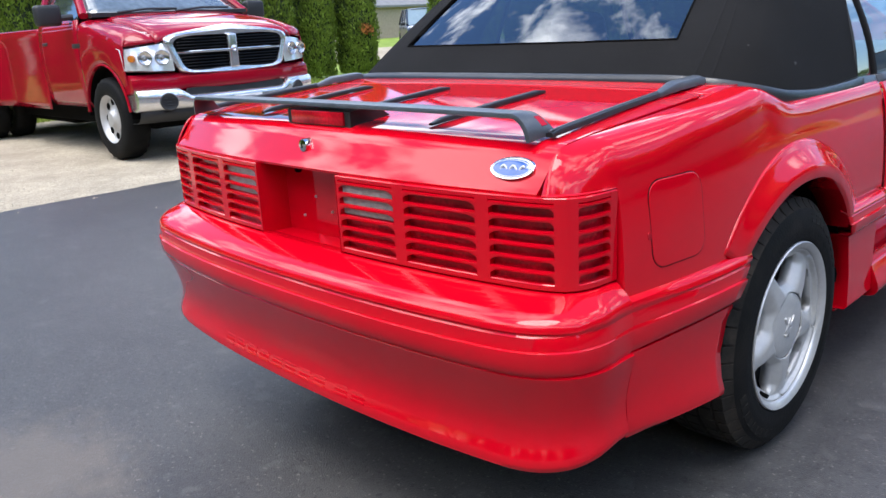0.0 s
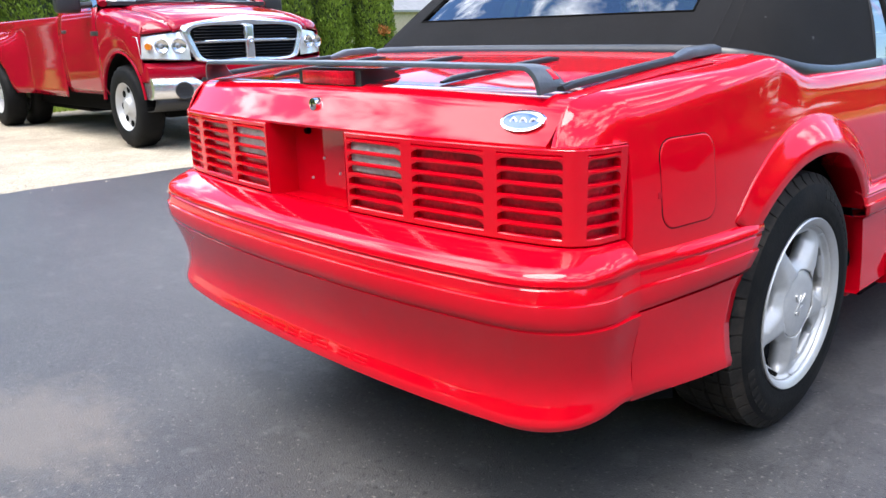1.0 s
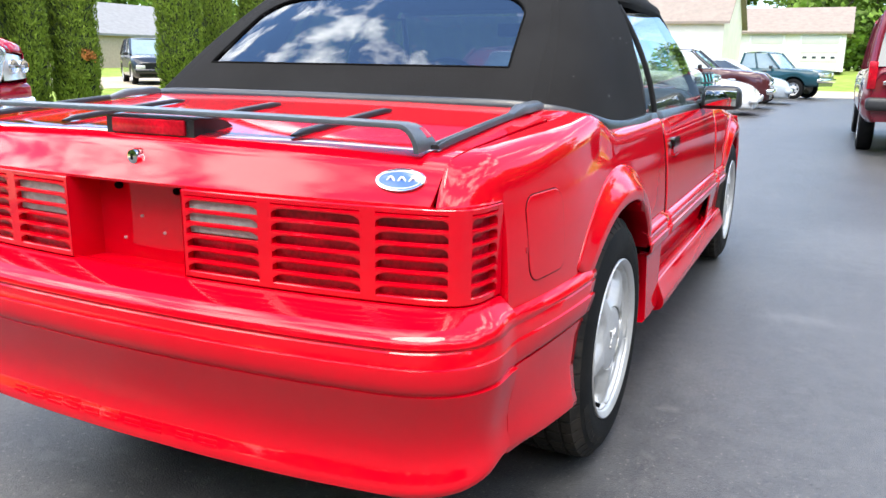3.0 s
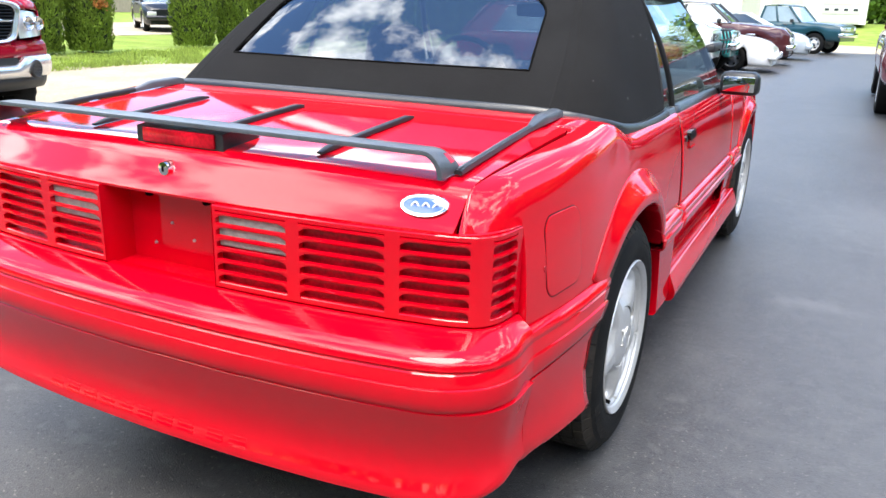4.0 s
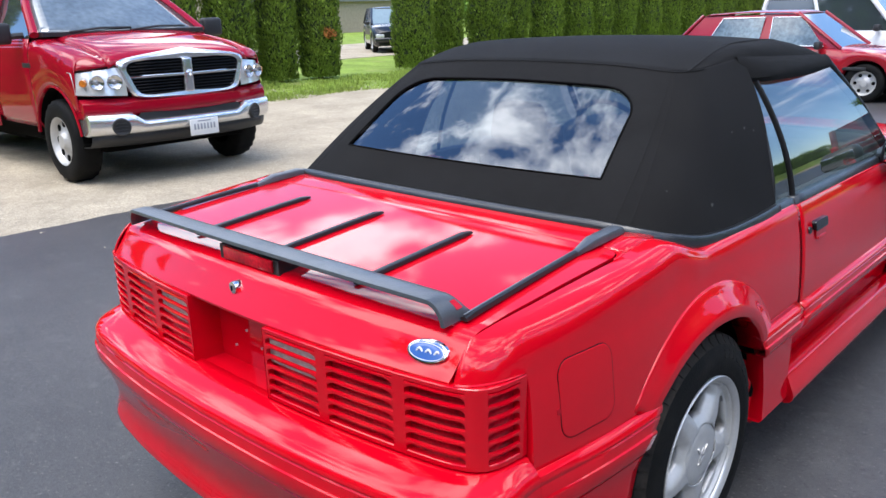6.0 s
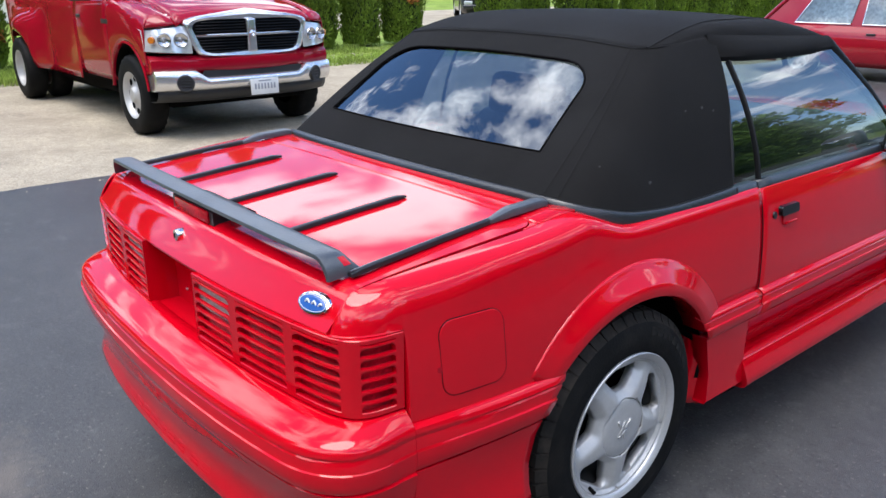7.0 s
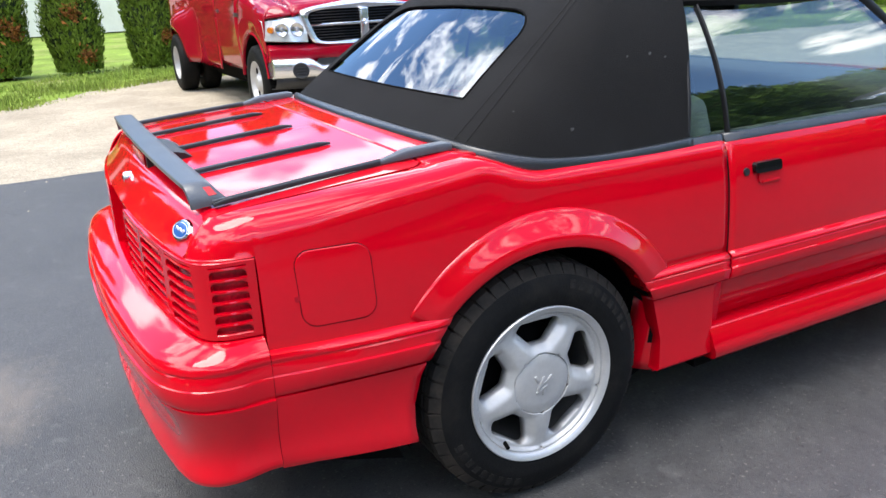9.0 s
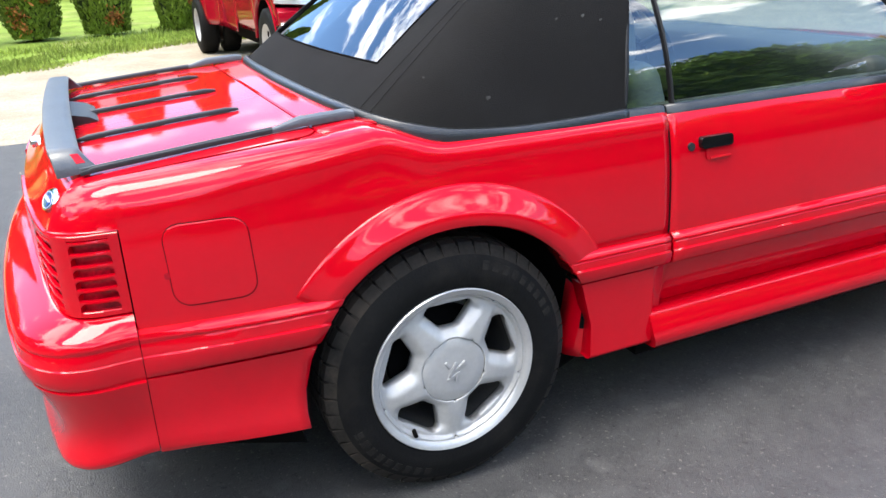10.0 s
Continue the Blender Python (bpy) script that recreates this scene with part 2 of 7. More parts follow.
ground_patch(ASPHALT, (1.75, 3.3, 0.0), (0.9, 0.8, 1.0), (0.105, 0.105, 0.105), 0.5)

# ---------------------------------------------------------------- mesh helpers
def link_mesh(name, verts, faces, mat, parent=None, label="", sharp=38, flip=False, matrix=None):
    """One mesh object from points and faces, smooth but for its sharp edges."""
    me = bpy.data.meshes.new(name)
    vs = [tuple(matrix @ Vector(v)) if matrix else tuple(v) for v in verts]
    me.from_pydata(vs, [], [tuple(reversed(f)) if flip else tuple(f) for f in faces])
    for mm in (mat if isinstance(mat, (list, tuple)) else [mat]):
        me.materials.append(mm)
    me.shade_smooth()
    me.set_sharp_from_angle(angle=radians(sharp))
    ob = new(name, me)
    if parent:
        ob.parent = parent
    if label:
        ob["label"] = label
    return ob


def part(name, bm, mat, parent, label="", sharp=38):
    """A bmesh as one part under a thing."""
    me = bpy.data.meshes.new(name)
    bmesh.ops.recalc_face_normals(bm, faces=bm.faces)
    bm.to_mesh(me)
    bm.free()
    me.materials.append(mat)
    me.shade_smooth()
    me.set_sharp_from_angle(angle=radians(sharp))
    ob = new(name, me)
    ob.parent = parent
    if label:
        ob["label"] = label
    return ob


def empty(name, m=None, **tags):
    ob = new(name)
    if m:
        ob.matrix_world = m
    return tagged(ob, **tags)


def grid(rows, closed_u=False, closed_v=False):
    """Points and quads of a net of rows of points."""
    nu, nv = len(rows), len(rows[0])
    verts = [p for r in rows for p in r]
    faces = []
    for i in range(nu if closed_u else nu - 1):
        for j in range(nv if closed_v else nv - 1):
            a, b = i, (i + 1) % nu
            c, d = j, (j + 1) % nv
            faces.append((a * nv + c, b * nv + c, b * nv + d, a * nv + d))
    return verts, faces


def merged(*nets):
    verts, faces = [], []
    for v, f in nets:
        o = len(verts)
        verts += list(v)
        faces += [tuple(k + o for k in q) for q in f]
    return verts, faces


def mirrored(net):
    v, f = net
    return [(-x, y, z) for x, y, z in v], [tuple(reversed(q)) for q in f]


def weld(net):
    """The net with coincident points made one."""
    seen, remap, verts = {}, [], []
    for p in net[0]:
        key = tuple(round(c, 5) for c in p)
        if key not in seen:
            seen[key] = len(verts)
            verts.append(p)
        remap.append(seen[key])
    faces = []
    for q in net[1]:
        r = [remap[k] for k in q]
        r = [k for i, k in enumerate(r) if k != r[i - 1]]
        if len(set(r)) > 2:
            faces.append(tuple(r))
    return verts, faces


def panel(name, net, mat, parent, label="", thick=0.006, flip=False, sharp=38):
    """A sheet with thickness."""
    ob = link_mesh(name, *net, mat, parent, label, sharp, flip)
    s = ob.modifiers.new("thickness", "SOLIDIFY")
    s.thickness, s.offset = thick, -1
    return ob


def box_bm(size, centre=(0, 0, 0), bevel=0.0, segments=2, taper=None, rot=None):
    """A bevelled box; taper scales the top face in x and y."""
    bm = bmesh.new()
    bmesh.ops.create_cube(bm, size=1)
    for v in bm.verts:
        if taper and v.co.z > 0:
            v.co.x *= taper[0]
            v.co.y *= taper[1]
        v.co = Vector((v.co.x * size[0], v.co.y * size[1], v.co.z * size[2]))
    if bevel:
        bmesh.ops.bevel(bm, geom=list(bm.edges), offset=bevel, segments=segments, profile=0.5, affect="EDGES")
    m = Matrix.Translation(centre)
    if rot is not None:
        m = m @ rot
    bmesh.ops.transform(bm, matrix=m, verts=bm.verts)
    return bm


def lathe(profile, axis="x", n=48, centre=(0, 0, 0)):
    """A turned form: profile of (along, radius) about an axis."""
    rows = []
    for k in range(n):
        a = 2 * math.pi * k / n
        c, s = math.cos(a), math.sin(a)
        if axis == "x":
            rows.append([(centre[0] + h, centre[1] + r * c, centre[2] + r * s) for h, r in profile])
        elif axis == "y":
            rows.append([(centre[0] + r * c, centre[1] + h, centre[2] + r * s) for h, r in profile])
        else:
            rows.append([(centre[0] + r * c, centre[1] + r * s, centre[2] + h) for h, r in profile])
    return grid(rows, closed_u=True)


def tube(path, radius, n=10, squash=None, caps=True):
    """A round (or squashed) rod along a path; radius may be a list."""
    pts = [Vector(p) for p in path]
    rows = []
    up = Vector((0, 0, 1))
    for i, p in enumerate(pts):
        t = (pts[min(i + 1, len(pts) - 1)] - pts[max(i - 1, 0)]).normalized()
        side = t.cross(up)
        side = side.normalized() if side.length > 1e-4 else Vector((1, 0, 0))
        top = side.cross(t).normalized()
        r = radius[i] if isinstance(radius, (list, tuple)) else radius
        sx, sz = (r, r) if squash is None else (r * squash[0], r * squash[1])
        rows.append([tuple(p + side * (sx * math.cos(2 * math.pi * k / n)) + top * (sz * math.sin(2 * math.pi * k / n))) for k in range(n)])
    v, f = grid(rows, closed_v=True)
    if caps:
        f += [tuple(range(n - 1, -1, -1)), tuple((len(rows) - 1) * n + k for k in range(n))]
    return v, f


def bar(path, width, height, crown=0.35):
    """A strip with a rounded top along a path, standing on it."""
    sec = [(-0.5, 0), (-0.5, 0.55), (-0.42, 0.85), (-0.2, 1.0), (0.2, 1.0), (0.42, 0.85), (0.5, 0.55), (0.5, 0)]
    pts = [Vector(p) for p in path]
    rows = []
    for i, p in enumerate(pts):
        t = (pts[min(i + 1, len(pts) - 1)] - pts[max(i - 1, 0)]).normalized()
        side = t.cross(Vector((0, 0, 1))).normalized()
        top = side.cross(t).normalized()
        w = width[i] if isinstance(width, (list, tuple)) else width
        h = height[i] if isinstance(height, (list, tuple)) else height
        rows.append([tuple(p + side * (a * w) + top * (b * h)) for a, b in sec])
    v, f = grid(rows, closed_v=True)
    n = len(sec)
    f += [tuple(range(n - 1, -1, -1)), tuple((len(rows) - 1) * n + k for k in range(n))]
    return v, f


def prism(outline, lo, hi, axis="x"):
    """A flat outline of 2D points drawn out between two places along an axis."""
    def at(p, h):
        return {"x": (h, p[0], p[1]), "y": (p[0], h, p[1]), "z": (p[0], p[1], h)}[axis]
    n = len(outline)
    v = [at(p, lo) for p in outline] + [at(p, hi) for p in outline]
    f = [(k, (k + 1) % n, n + (k + 1) % n, n + k) for k in range(n)] + [tuple(range(n - 1, -1, -1)), tuple(range(n, 2 * n))]
    return v, f


def solid(name, net, mat, parent=None, label="", sharp=38, bevel=0.0, matrix=None):
    """A closed net with its normals set outwards, and softened edges."""
    bm = bmesh.new()
    vs = [bm.verts.new(matrix @ Vector(p) if matrix else p) for p in net[0]]
    for q in net[1]:
        try:
            bm.faces.new([vs[k] for k in q])
        except ValueError:
            pass
    if bevel:
        es = [e for e in bm.edges if len(e.link_faces) == 2 and e.calc_face_angle(0) > 0.6]
        bmesh.ops.bevel(bm, geom=es, offset=bevel, segments=2, profile=0.5, affect="EDGES")
    return part(name, bm, mat, parent, label, sharp)


def lerp(a, b, t):
    return a + (b - a) * t


def table(x, xs, ys):
    return float(np.interp(x, xs, ys))


def smooth_table(x, xs, ys):
    """A soft curve through points."""
    if x <= xs[0]:
        return ys[0]
    if x >= xs[-1]:
        return ys[-1]
    i = max(k for k in range(len(xs) - 1) if xs[k] <= x)
    def slope(k):
        if k == 0:
            return (ys[1] - ys[0]) / (xs[1] - xs[0])
        if k == len(xs) - 1:
            return (ys[-1] - ys[-2]) / (xs[-1] - xs[-2])
        a, b = (ys[k] - ys[k - 1]) / (xs[k] - xs[k - 1]), (ys[k + 1] - ys[k]) / (xs[k + 1] - xs[k])
        return 0.0 if a * b <= 0 else 2 * a * b / (a + b)
    h = xs[i + 1] - xs[i]
    t = (x - xs[i]) / h
    a, b = slope(i) * h, slope(i + 1) * h
    return (2 * t**3 - 3 * t**2 + 1) * ys[i] + (t**3 - 2 * t**2 + t) * a + (-2 * t**3 + 3 * t**2) * ys[i + 1] + (t**3 - t**2) * b


def span(a, b, n):
    return [a + (b - a) * k / (n - 1) for k in range(n)]


# ---------------------------------------------------------------- ground
def ground_z(x, y):
    """The drive falls gently away ahead of the car, then a lawn bank rises to the garages."""
    k = min(max((x + 7) / 3.0, 0), 1)
    fall = -0.0065 * max(0.0, min(y, 34) - 3.5) * k
    rise = 0.0 if y < 36 else 0.036 * min(y - 36, 26)
    west = 0.012 * max(0.0, -x - 11) if x > -40 else 0.35
    return fall + rise * min(max((x + 22) / 8, 0), 1) + west


def terrain(name, xs, ys, lift, mat, label, category, inside=None, jitter=0.0):
    verts, idx = [], {}
    for i, x in enumerate(xs):
        for j, y in enumerate(ys):
            idx[i, j] = len(verts)
            q = noise.noise_vector(Vector((x * 1.3, y * 1.3, 0))) * jitter
            edge = i in (0, len(xs) - 1)
            verts.append((x + (q.x if edge else 0), y, ground_z(x, y) + lift))
    faces = [(idx[i, j], idx[i + 1, j], idx[i + 1, j + 1], idx[i, j + 1]) for i in range(len(xs) - 1) for j in range(len(ys) - 1)]
    ob = link_mesh(name, verts, faces, mat)
    return tagged(ob, label=label, category=category, kind="structure")


def steps(*runs):
    out = []
    for a, b, n in runs:
        out += span(a, b, n)[:-1]
    return out + [runs[-1][1]]


terrain("ground", steps((-900, -60, 6), (-60, -8, 40), (-8, 30, 30), (30, 900, 6)), steps((-900, -40, 5), (-40, 80, 60), (80, 900, 5)), -0.035, GRASS, "mown green lawn reaching to the horizon", "lawn")


def gravel_edge(y):
    return smooth_table(y, [-14, -1.6, 1.2, 3.5, 6.5, 8.7, 10.2, 34], [-8.2, -9.3, -11.5, -11.3, -10.7, -11.0, -10.4, -10.6])


def slab(name, left, right, ys, lift, depth, mat, label, category, wob):
    """A strip of ground between two edge lines, with ragged sides."""
    rows = []
    for y in ys:
        a = left(y) + wob * (noise.noise(Vector((1.5, y * 0.9, 0))) + 0.5 * noise.noise(Vector((4.5, y * 5, 0))))
        b = right(y) + wob * 0.25 * (noise.noise(Vector((7.5, y * 0.9, 0))) + 0.6 * noise.noise(Vector((9.5, y * 7, 0))))
        xs = [a] + span(lerp(a, b, 0.02), lerp(a, b, 0.98), 16) + [b]
        row = [(a, y, ground_z(a, y) + lift - depth)] + [(x, y, ground_z(x, y) + lift) for x in xs] + [(b, y, ground_z(b, y) + lift - depth)]
        rows.append(row)
    ob = link_mesh(name, *grid(rows), mat, flip=True)
    return tagged(ob, label=label, category=category, kind="structure")


slab("gravel_strip", gravel_edge, lambda y: -4.3, steps((-14, 14, 170), (14, 33, 60)), -0.012, 0.05, GRAVEL, "pale compacted gravel parking strip beside the drive", "gravel", 0.35)
slab("road", lambda y: -4.5, lambda y: 19.5, steps((-22, -3, 30), (-3, 9, 120), (9, 35, 40)), 0.0, 0.05, ASPHALT, "dark sealed asphalt drive with faint stains", "drive", 0.05)
slab("side_drive", lambda y: -16.0, lambda y: 15.5, steps((34.2, 38, 8), (38, 40, 4)), -0.006, 0.03, GRAVEL, "pale gravel apron in front of the garages", "drive", 0.2)

# loose stones on the gravel and weeds along the lawn's edge
rng = random.Random(5)
verts, faces = [], []
def pebble(x, y, z, r):
    o = len(verts)
    for dx, dy, dz in ((1, 0, 0), (0, 1, 0), (-1, 0, 0), (0, -1, 0), (0, 0, 0.8)):
        verts.append((x + dx * r * rng.uniform(0.7, 1.3), y + dy * r * rng.uniform(0.7, 1.3), z + dz * r))
    for k in range(4):
        faces.append((o + k, o + (k + 1) % 4, o + 4))
for _ in range(11000):
    y = rng.uniform(-5, 15)
    x = -4.45 - abs(rng.random() ** 1.4) * (-4.45 - gravel_edge(y))
    pebble(x, y, ground_z(x, y) - 0.013, rng.uniform(0.004, 0.013))
for _ in range(90):
    y = rng.uniform(-4, 12)
    x = -4.4 + rng.random() ** 3 * 1.2
    pebble(x, y, ground_z(x, y), rng.uniform(0.005, 0.012))
for _ in range(60):
    y = rng.uniform(-3.5, 6)
    x = rng.choice((rng.uniform(-4.2, -1.2), rng.uniform(1.0, 4.5)))
    pebble(x, y, ground_z(x, y), rng.uniform(0.0015, 0.0035))
for cx, cy in ((-11.9, 6.2), (-11.6, 8.4), (-12.1, 7.3), (-11.4, 9.3), (-11.9, 4.6), (-11.2, 5.5)):
    for _ in range(70):
        x, y = rng.gauss(cx, 0.30), rng.gauss(cy, 0.45)
        pebble(x, y, ground_z(x, y) - 0.035, rng.uniform(0.010, 0.032))
for _ in range(1500):
    y = rng.uniform(-4, 15)
    x = gravel_edge(y) + rng.gauss(-0.15, 0.30)
    pebble(x, y, ground_z(x, y) - 0.030, rng.uniform(0.008, 0.026))
tagged(link_mesh("loose_gravel", verts, faces, STONES, sharp=20), label="loose pale stones scattered over the gravel", category="gravel", kind="stuff")

verts, faces = [], []
def blade(x, y, h, z):
    a = rng.uniform(0, math.tau)
    w = rng.uniform(0.006, 0.014)
    lx, ly = rng.uniform(-0.5, 0.5) * h, rng.uniform(-0.5, 0.5) * h
    o = len(verts)
    verts.extend([(x - w * math.cos(a), y - w * math.sin(a), z), (x + w * math.cos(a), y + w * math.sin(a), z), (x + lx, y + ly, z + h)])
    faces.append((o, o + 1, o + 2))
for _ in range(60000):
    y = rng.uniform(-5, 17)
    x = gravel_edge(y) - rng.random() ** 1.7 * 3.4 + rng.uniform(-0.1, 0.28)
    tuft = noise.noise(Vector((x * 1.1, y * 1.1, 3)))
    if tuft < -0.16 and rng.random() < 0.85:
        continue
    blade(x, y, rng.uniform(0.03, 0.08) * (1 + max(0, tuft) * 1.6), ground_z(x, y) - 0.035)
tagged(link_mesh("lawn_blades", verts, faces, BLADES, sharp=180), label="rough green grass and weeds along the gravel", category="grass", kind="stuff")

# ---------------------------------------------------------------- trees
LEAF = [material("conifer_green", (0.155, 0.222, 0.028), rough=0.75, vary=0.22, scale=1.5, spec=0.2, island=True, tint=(0.65, 1.25)),
        material("broadleaf_green", (0.125, 0.21, 0.030), rough=0.7, vary=0.2, scale=0.4, spec=0.25, island=True, tint=(0.5, 1.5)),
        material("dry_brown_foliage", (0.33, 0.13, 0.035), rough=0.85, vary=0.2, scale=4, spec=0.15, island=True, tint=(0.5, 1.4))]
# near-black green: the shade between the hedge columns is put into this colour
CORE = material("shaded_inner_mass", (0.018, 0.030, 0.006), rough=0.95, vary=0.3, scale=3)
BARK = material("bark", (0.10, 0.075, 0.05), rough=0.9, vary=0.3, scale=12, bump=0.5, bump_scale=40)


def conifer(seed, h, r):
    """A clipped column of upright sprays on a core coloured dark for the shade inside."""
    rn = random.Random(seed)
    thing = new("hedge_tree")
    tagged(thing, label="tall clipped green conifer in a hedge row", category="tree", group="conifer hedge")
    def radius(t, a):
        base = r * 0.81 * smooth_table(t, [0.0, 0.06, 0.25, 0.55, 0.85, 1.0], [0.78, 0.90, 1.0, 0.90, 0.62, 0.15])
        return base * (1 + 0.17 * noise.noise(Vector((math.cos(a) * 1.6, math.sin(a) * 1.6, t * 7 + seed * 3.3))) + 0.17 * noise.noise(Vector((math.cos(a) * 4.5, math.sin(a) * 4.5, t * 22 + seed))))
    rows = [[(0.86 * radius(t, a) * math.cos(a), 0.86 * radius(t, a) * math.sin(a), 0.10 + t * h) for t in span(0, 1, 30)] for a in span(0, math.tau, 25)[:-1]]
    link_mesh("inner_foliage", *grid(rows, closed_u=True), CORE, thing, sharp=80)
    link_mesh("trunk", *tube([(0, 0, -0.1), (0.02, 0, 0.5), (0, 0.02, 1.2)], [0.09, 0.07, 0.05], 8), BARK, thing)
    v, f = [], []
    for _ in range(21000):
        t, a = rn.random() ** 1.15, rn.uniform(0, math.tau)
        q = radius(t, a) * rn.uniform(0.80, 1.04)
        c = Vector((q * math.cos(a), q * math.sin(a), 0.06 + t * h))
        out = Vector((math.cos(a), math.sin(a), 0.0))
        side = Vector((-math.sin(a), math.cos(a), 0))
        up = (Vector((0, 0, 1)) + out * rn.uniform(0.1, 0.9) + side * rn.uniform(-0.6, 0.6)).normalized()
        wide = (side * rn.uniform(0.5, 1) + out * rn.uniform(-0.8, 0.8)).normalized()
        s, w = rn.uniform(0.035, 0.085), rn.uniform(0.010, 0.024)
        o = len(v)
        v += [tuple(c - up * s * 0.4), tuple(c + wide * w), tuple(c + up * s * 0.75 + wide * w * 0.4), tuple(c + up * s * 0.7 - wide * w * 0.6), tuple(c - wide * w)]
        f.append((o, o + 1, o + 2, o + 3, o + 4))
    link_mesh("crown", v, f, LEAF[0], thing, sharp=180)
    return thing, radius


def dry_patches(thing, radius, h, spots, seed):
    rn = random.Random(seed)
    for az, t0, size in spots:
        v, f = [], []
        for _ in range(130):
            a, t = radians(az) + rn.gauss(0, 0.22) * size, t0 + rn.gauss(0, 0.022) * size
            q = radius(max(t, 0), a) * rn.uniform(0.95, 1.07)
            c = Vector((q * math.cos(a), q * math.sin(a), 0.06 + t * h))
            d = Vector((rn.uniform(-1, 1), rn.uniform(-1, 1), rn.uniform(-0.6, 1))).normalized()
            e = d.cross(Vector((rn.uniform(-1, 1), rn.uniform(-1, 1), rn.uniform(-1, 1)))).normalized()
            s = rn.uniform(0.03, 0.07)
            o = len(v)
            v += [tuple(c - d * s), tuple(c + e * s * 0.4), tuple(c + d * s), tuple(c - e * s * 0.4)]
            f.append((o, o + 1, o + 2, o + 3))
        tagged(link_mesh("dry_patch", v, f, LEAF[2], thing, "dry orange-brown foliage", 180), kind="stuff")


kinds = [conifer(1, 4.6, 0.66), conifer(2, 4.9, 0.60), conifer(3, 4.4, 0.70)]
kinds[0][0].location = (-13.95, 10.52, ground_z(-14, 10.5) - 0.03)
kinds[1][0].location = (-14.0, 9.35, ground_z(-14, 9.3) - 0.03)
kinds[2][0].location = (-13.95, 13.75, ground_z(-14, 13.7) - 0.03)
rn = random.Random(11)
spots = [8.05, 6.75, 5.5, 4.2, 2.9, -3.75, -5.1, 15.35, 16.85, 18.35, 19.95, 21.5, 23.1, 24.8, 26.4, 28.2, 30.0, 31.7, 33.4, 35.2, 37.0]
for k, y in enumerate(spots):
    src, _ = kinds[rn.randrange(3)]
    sc = rn.uniform(0.92, 1.10)
    c = copy_thing(src, pose(-14.0 + rn.uniform(-0.15, 0.15), y, ground_z(-14, y) - 0.03, 0, 0, rn.uniform(0, 360)))
    c.scale = (sc, sc, rn.uniform(0.94, 1.06))
for k, (y, sd, spots2) in enumerate(((-2.45, 21, [(-20, 0.10, 1.2)]), (-1.22, 22, [(8, 0.19, 1.0), (-28, 0.075, 1.1), (35, 0.16, 0.6)]), (-0.02, 23, [(0, 0.23, 0.9), (20, 0.06, 0.8)]), (1.32, 24, [(30, 0.12, 0.5)]))):
    th, rad = conifer(sd, 4.5, 0.60)
    th.location = (-13.95, y, ground_z(-14, y) - 0.03)
    th["label"] = "green conifer in a hedge row with dry orange patches"
    dry_patches(th, rad, 4.5, spots2, sd)
dry_patches(kinds[0][0], kinds[0][1], 4.6, [(-10, 0.22, 0.55)], 31)


def broadleaf(seed, h, r, n=5200):
    rn = random.Random(seed)
    thing = new("tree")
    tagged(thing, label="full green broadleaf tree beyond the yard, some added unseen for reflections", category="tree", group="distant trees")
    lean = rn.uniform(-0.3, 0.3)
    link_mesh("trunk", *tube([(0, 0, -0.3), (lean * 0.4, 0, h * 0.25), (lean, 0.1, h * 0.55)], [h * 0.03, h * 0.022, h * 0.01], 8), BARK, thing)
    limbs = []
    for k in range(9):
        a = k * 2.4 + rn.uniform(-0.4, 0.4)
        z = h * rn.uniform(0.25, 0.5)
        e = (r * 0.7 * math.cos(a), r * 0.7 * math.sin(a), z + h * rn.uniform(0.12, 0.35))
        limbs.append(tube([(lean * 0.5, 0, z), ((e[0]) * 0.5, e[1] * 0.5, z + (e[2] - z) * 0.65), e], [h * 0.010, h * 0.007, h * 0.003], 6))
    link_mesh("limb_fork", *merged(*limbs), BARK, thing)
    lumps = [(Vector((rn.gauss(0, r * 0.42), rn.gauss(0, r * 0.42), h * rn.uniform(0.10, 0.90))), r * rn.uniform(0.27, 0.46)) for _ in range(34)]
    v, f = [], []
    for _ in range(n):
        c, q = lumps[rn.randrange(len(lumps))]
        d = Vector((rn.gauss(0, 1), rn.gauss(0, 1), rn.gauss(0, 1))).normalized()
        p = c + d * q * rn.uniform(0.6, 1.05)
        u = Vector((rn.gauss(0, 1), rn.gauss(0, 1), rn.gauss(0, 0.6))).normalized()
        w = u.cross(d).normalized() if u.cross(d).length > 0.05 else Vector((0, 0, 1))
        s = h * rn.uniform(0.018, 0.040)
        o = len(v)
        v += [tuple(p - u * s), tuple(p + w * s * 0.55), tuple(p + u * s), tuple(p - w * s * 0.55)]
        f.append((o, o + 1, o + 2, o + 3))
    link_mesh("crown", v, f, LEAF[1], thing, sharp=180)
    return thing


tree_kinds = [broadleaf(41, 11, 4.2), broadleaf(42, 13, 4.6), broadleaf(43, 9, 3.8)]
rn = random.Random(77)
places = [(rn.uniform(-3, 3) + x, 84 + rn.uniform(-4, 8)) for x in span(-60, 60, 24)]
places += [(rn.uniform(-2, 2) + x, 72 + rn.uniform(-3, 3)) for x in span(3, 40, 10)]
places += [(-62 + rn.uniform(-6, 4), y + rn.uniform(-2, 2)) for y in span(-40, 70, 18)]
# unseen row behind the viewpoint, added to darken reflections in the tail
places += [(x + rn.uniform(-1.5, 1.5), -17 + rn.uniform(-3, 2)) for x in span(-44, 34, 21)]
# unseen rows to the right, added for dark reflections in paint and glass
places += [(21.5 + rn.uniform(-1.0, 3.5), y + rn.uniform(-1, 1)) for y in span(-17, 9, 15)]
